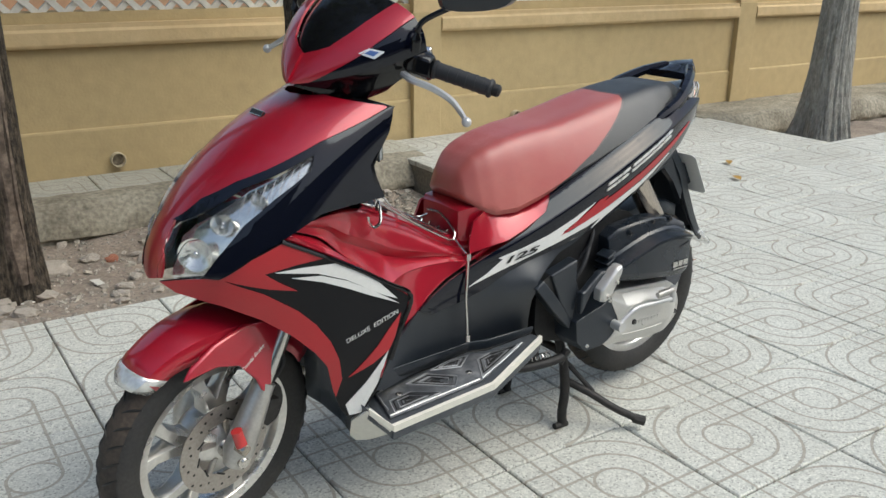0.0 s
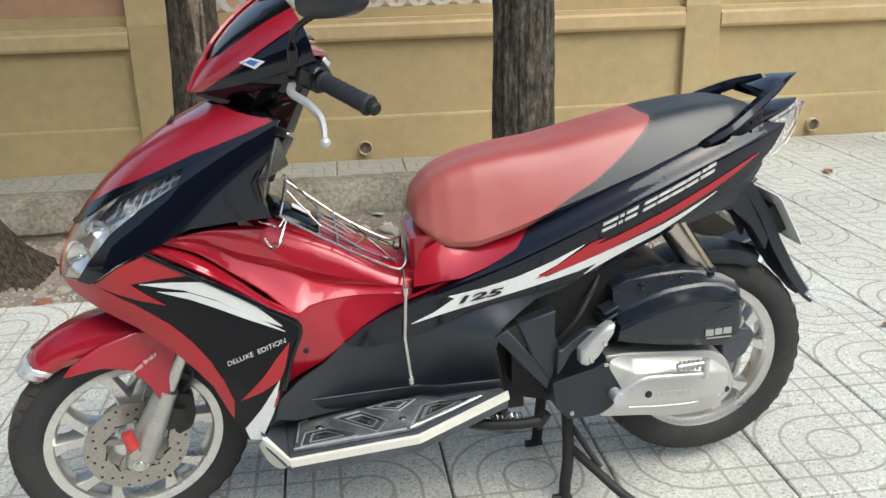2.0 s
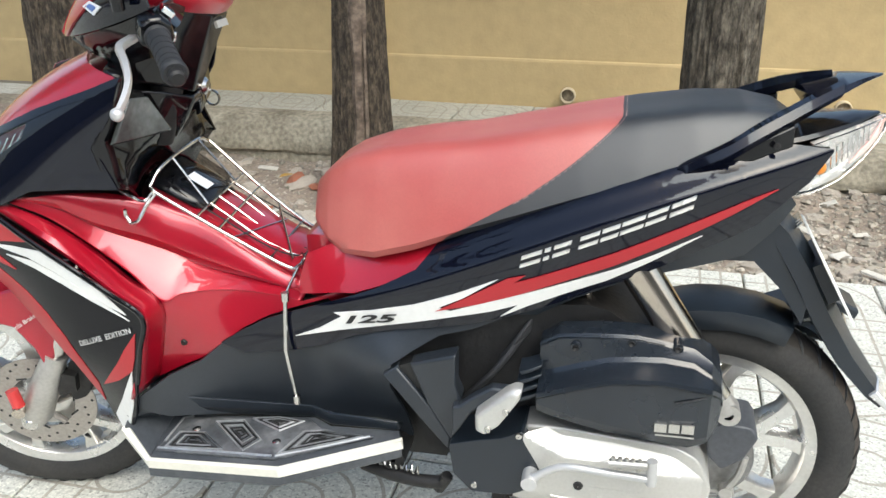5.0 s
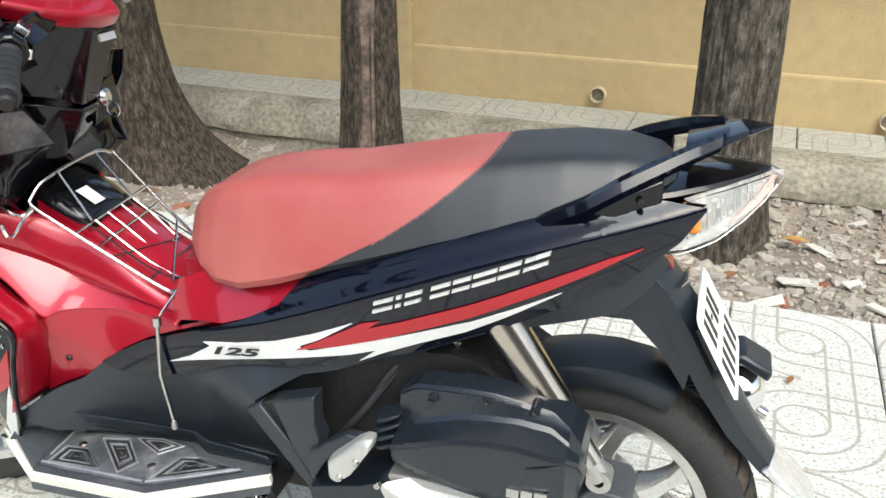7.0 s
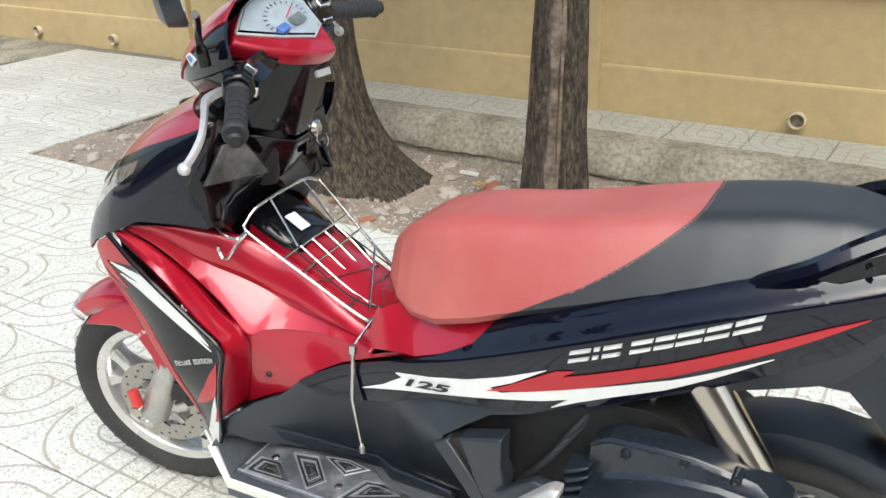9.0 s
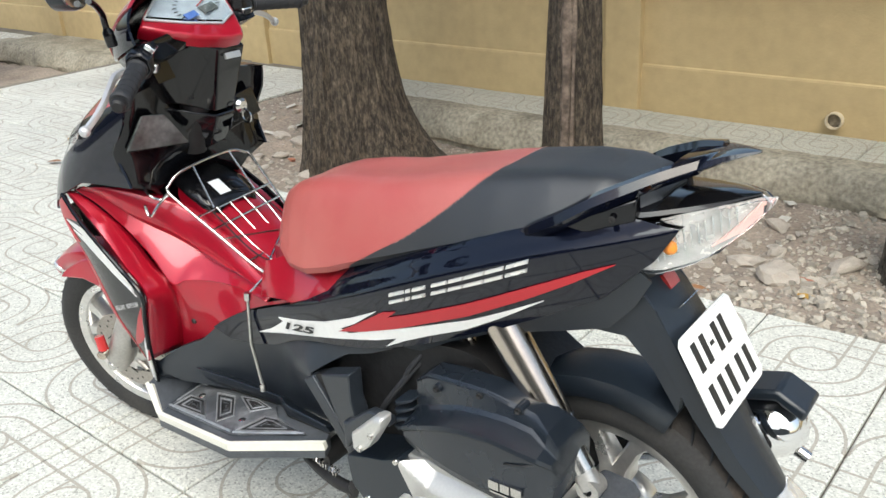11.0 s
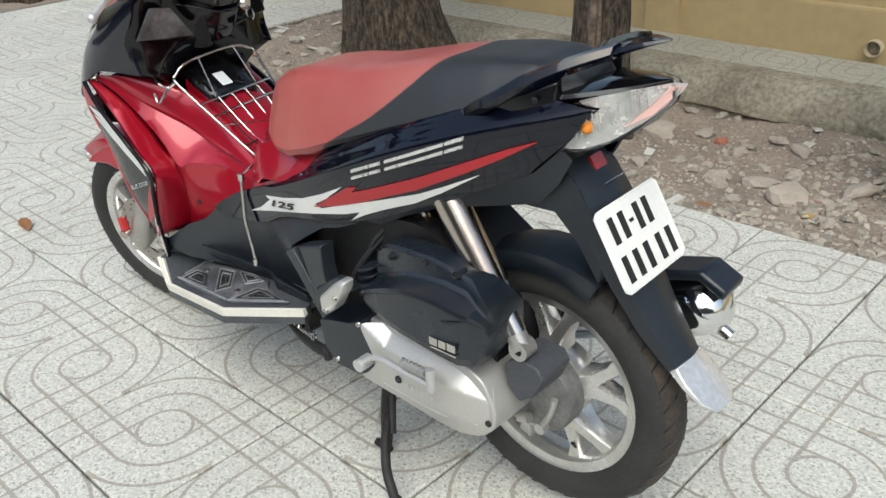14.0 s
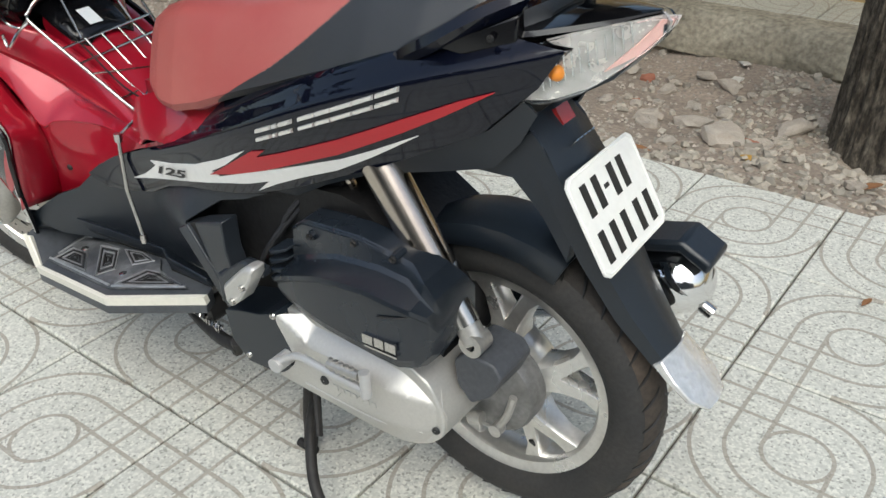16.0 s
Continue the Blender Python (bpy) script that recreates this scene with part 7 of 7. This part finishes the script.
for a, b, s in ((1.05, 1.9, 0.05), (1.3, 1.62, 0.045), (1.15, 2.3, 0.04), (0.62, 2.3, 0.04), (0.95, 1.55, 0.045), (1.25, 1.95, 0.04)):
    litter(chip, "tile_shard", "white glazed tile shard on the earth", "shard", "rubble in the tree pit", a, b, s, 0.4)

# small angular crumbs of rubble, thickest at the pit's near end
cv, cf = [], []
for k in range(2600):
    a = rnd.uniform(0.2, PIT_A1 - 0.03) if k % 3 else rnd.uniform(PIT_A0 + 0.05, PIT_A1)
    b = PIT_B0 + 0.04 + (KERB_B - PIT_B0 - 0.06) * rnd.random()
    size = 0.006 + 0.022 * rnd.random() ** 2.2
    c = Vector((a, b, hump(a, b) + size * 0.1))
    turn_ = Euler((rnd.uniform(-.4, .4), rnd.uniform(-.4, .4), rnd.uniform(0, 6.28))).to_matrix()
    n = rnd.choice((4, 5))
    i = len(cv)
    base_ = [Vector((math.cos(math.tau * q / n) * rnd.uniform(.7, 1.3), math.sin(math.tau * q / n) * rnd.uniform(.5, .95), 0)) for q in range(n)]
    tall = rnd.uniform(.35, .8)
    cv += [tuple(c + turn_ @ (p * size)) for p in base_] + [tuple(c + turn_ @ (Vector((p.x * rnd.uniform(.6, .95), p.y * rnd.uniform(.6, .95), tall * rnd.uniform(.8, 1.1))) * size)) for p in base_]
    cf.append(tuple(i + n + q for q in range(n)))
    cf += [(i + q, i + (q + 1) % n, i + n + (q + 1) % n, i + n + q) for q in range(n)]
me = bpy.data.meshes.new("rubble_crumbs")
me.from_pydata(cv, [], cf)
me.materials.append(M["crumb"])
crumbs = tagged(new("rubble_crumbs", me), "small angular grey crumbs of rubble on the earth", "rubble", kind="stuff")
crumbs.matrix_world = G

# fine gravel
gv, gf = [], []
for k in range(6000):
    a, b = rnd.uniform(PIT_A0, PIT_A1), PIT_B0 + (KERB_B - PIT_B0) * rnd.random()
    c, s = Vector((a, b, hump(a, b) + 0.002)), rnd.uniform(0.004, 0.013)
    i = len(gv)
    pts = [Vector((rnd.uniform(0.6, 1), 0, 0)), Vector((0, rnd.uniform(0.6, 1), 0)), Vector((-rnd.uniform(0.6, 1), 0, 0)), Vector((0, -rnd.uniform(0.6, 1), 0)), Vector((0, 0, rnd.uniform(0.5, 0.9)))]
    rot = Euler((0, 0, rnd.uniform(0, 6.28))).to_matrix()
    gv += [tuple(c + rot @ p * s) for p in pts]
    gf += [(i, i + 1, i + 4), (i + 1, i + 2, i + 4), (i + 2, i + 3, i + 4), (i + 3, i, i + 4)]
me = bpy.data.meshes.new("gravel")
me.from_pydata(gv, [], gf)
me.materials.append(M["stone"])
gravel = tagged(new("gravel", me), "fine gravel and crumbs of stone on the earth", "gravel", kind="stuff")
gravel.matrix_world = G


def leaf_mesh(mat, seed):
    bm = bmesh.new()
    n = 9
    rows = []
    for i in range(n):
        t = i / (n - 1)
        w = 0.42 * math.sin(math.pi * min(t * 1.05, 1)) ** 0.8 + 0.01
        curl = 0.18 * math.sin(t * 3 + seed)
        rows.append([(t * 2 - 1, -w, curl + 0.18 * w), (t * 2 - 1, 0, curl), (t * 2 - 1, w, curl + 0.25 * w)])
    loft(bm, rows, close=False, cap=False)
    me = bpy.data.meshes.new("leaf")
    bm.to_mesh(me)
    bm.free()
    me.materials.append(M[mat])
    return me


leaf_kinds = [leaf_mesh("leaf", 0), leaf_mesh("leaf_brown", 1), leaf_mesh("leaf_brown", 2)]
for x, y, z, s, kind in ((3.35, 1.60, 0.0, 0.05, 0), (3.05, 1.32, 0.0, 0.05, 0), (0.52, 1.77, -0.12, 0.05, 0), (-3.5, 1.5, 0.0, 0.06, 0), (-3.2, 1.2, 0.0, 0.05, 1), (-1.55, -0.06, 0.0, 0.05, 1), (1.65, 0.55, 0.0, 0.05, 1), (-1.1, 2.4, -0.13, 0.05, 0), (0.9, 1.8, -0.13, 0.05, 1), (1.15, 2.25, -0.15, 0.06, 0), (0.2, 1.62, -0.1, 0.045, 1), (-0.9, 1.8, -0.13, 0.045, 1), (-1.6, 1.9, -0.13, 0.05, 1), (1.05, 0.93, 0.0, 0.02, 1), (2.6, 2.4, 0.0, 0.05, 1), (3.7, 2.6, 0.0, 0.05, 1)):
    ob = new("leaf", leaf_kinds[kind])
    ob.matrix_world = pose(x, y, z + 0.012, rnd.uniform(-8, 8), rnd.uniform(-8, 8), rnd.uniform(0, 360)) @ Matrix.Diagonal((s, s, s * 0.6, 1))
    tagged(ob, "fallen yellow leaf lying on the ground" if kind == 0 else "curled brown fallen leaf on the ground", "leaf", "fallen leaves")

# ---------------------------------------------------------------- paving tiles, each its own piece


def tile_geometry(half, turn):
    """Top and bevelled sides of a paving tile, with the tile's own coordinates for its grooves."""
    g, c = 0.003, 0.004
    lo, hi = -half + g, half - g
    top = [(lo + c, lo + c), (hi - c, lo + c), (hi - c, hi - c), (lo + c, hi - c)]
    rim = [(lo, lo), (hi, lo), (hi, hi), (lo, hi)]
    v = [(x, y, 0.0) for x, y in top] + [(x, y, -c) for x, y in rim] + [(x, y, -0.03) for x, y in rim]
    f = [(0, 1, 2, 3)] + [(4 + k, 4 + (k + 1) % 4, (k + 1) % 4, k) for k in range(4)] + [(8 + k, 8 + (k + 1) % 4, 4 + (k + 1) % 4, 4 + k) for k in range(4)]
    uv = [((-y, x) if turn else (x, y)) for x, y in top + rim + rim]
    return v, f, uv


def link_uv(me, uv):
    layer = me.uv_layers.new(name="tile")
    for lp in me.loops:
        layer.data[lp.index].uv = uv[lp.vertex_index]


tile_meshes = []
for turn in (False, True):
    v, f, uv = tile_geometry(0.2, turn)
    me = bpy.data.meshes.new("paving_tile")
    me.from_pydata(v, [], f)
    link_uv(me, uv)
    me.materials.append(M["tile"])
    tile_meshes.append(me)
near_tiles, far_tiles = [], []
for i in range(-38, 22):
    for j in range(-10, 9):
        a, b = 0.24 + 0.4 * i, 0.01 + 0.4 * j
        in_row = b < PIT_B0
        strip = b > PIT_B0 and b < WALL_B - 0.15
        if strip and (PIT_A0 - 0.05 < a < PIT_A1 or -8.1 < a < -5.75 or (a > EAST_A and b > EAST_B)):
            continue
        if not in_row and not strip:
            continue
        (near_tiles if -3.4 < a < 2.7 and -0.9 < b < 1.5 else far_tiles).append((a, b, (i + j) % 2))
near_tiles.sort(key=lambda q: (q[0] - 0.2) ** 2 + (q[1] - 0.3) ** 2)
for k, (a, b, turn) in enumerate(near_tiles):
    if k >= 280:
        far_tiles.append((a, b, turn))
        continue
    ob = new("paving_tile", tile_meshes[turn])
    ob.parent = pave
    ob.matrix_local = pose(a, b, rnd.uniform(-0.0008, 0.0008), rnd.uniform(-0.12, 0.12), rnd.uniform(-0.12, 0.12))
av, af, au = [], [], []
for a, b, turn in far_tiles:
    v, f, uv = tile_geometry(0.2, turn)
    k = len(av)
    av += [(x + a, y + b, z) for x, y, z in v]
    af += [tuple(q + k for q in p) for p in f]
    au += uv
me = bpy.data.meshes.new("outlying_tiles")
me.from_pydata(av, [], af)
link_uv(me, au)
me.materials.append(M["tile"])
far = new("outlying_tiles", me)
far.parent = pave
tagged(far, kind="stuff")
for j in range(4, 9):
    ob = new("paving_tile", tile_meshes[j % 2])
    ob.parent = pave
    ob.matrix_local = pose(-3.465, 0.01 + 0.4 * j, 0.0) @ Matrix.Diagonal((0.475, 1, 1, 1))
# the strip at the wall's foot: the darker tiles
darker_meshes = []
for me in tile_meshes:
    old = me.copy()
    old.name = "walk_tile"
    old.materials[0] = M["tile_darker"]
    darker_meshes.append(old)
for a in [PIT_A0 - 0.05 + 0.4 * k for k in range(13)]:
    ob = new("walk_tile", darker_meshes[int(a * 5) % 2])
    ob.parent = footway
    ob.matrix_local = pose(a + 0.2, KERB_B + 0.16 + 0.19, WALK_Z + rnd.uniform(-0.003, 0.004), rnd.uniform(-0.5, 0.5), rnd.uniform(-0.5, 0.5)) @ Matrix.Diagonal((1, 0.95, 1, 1))
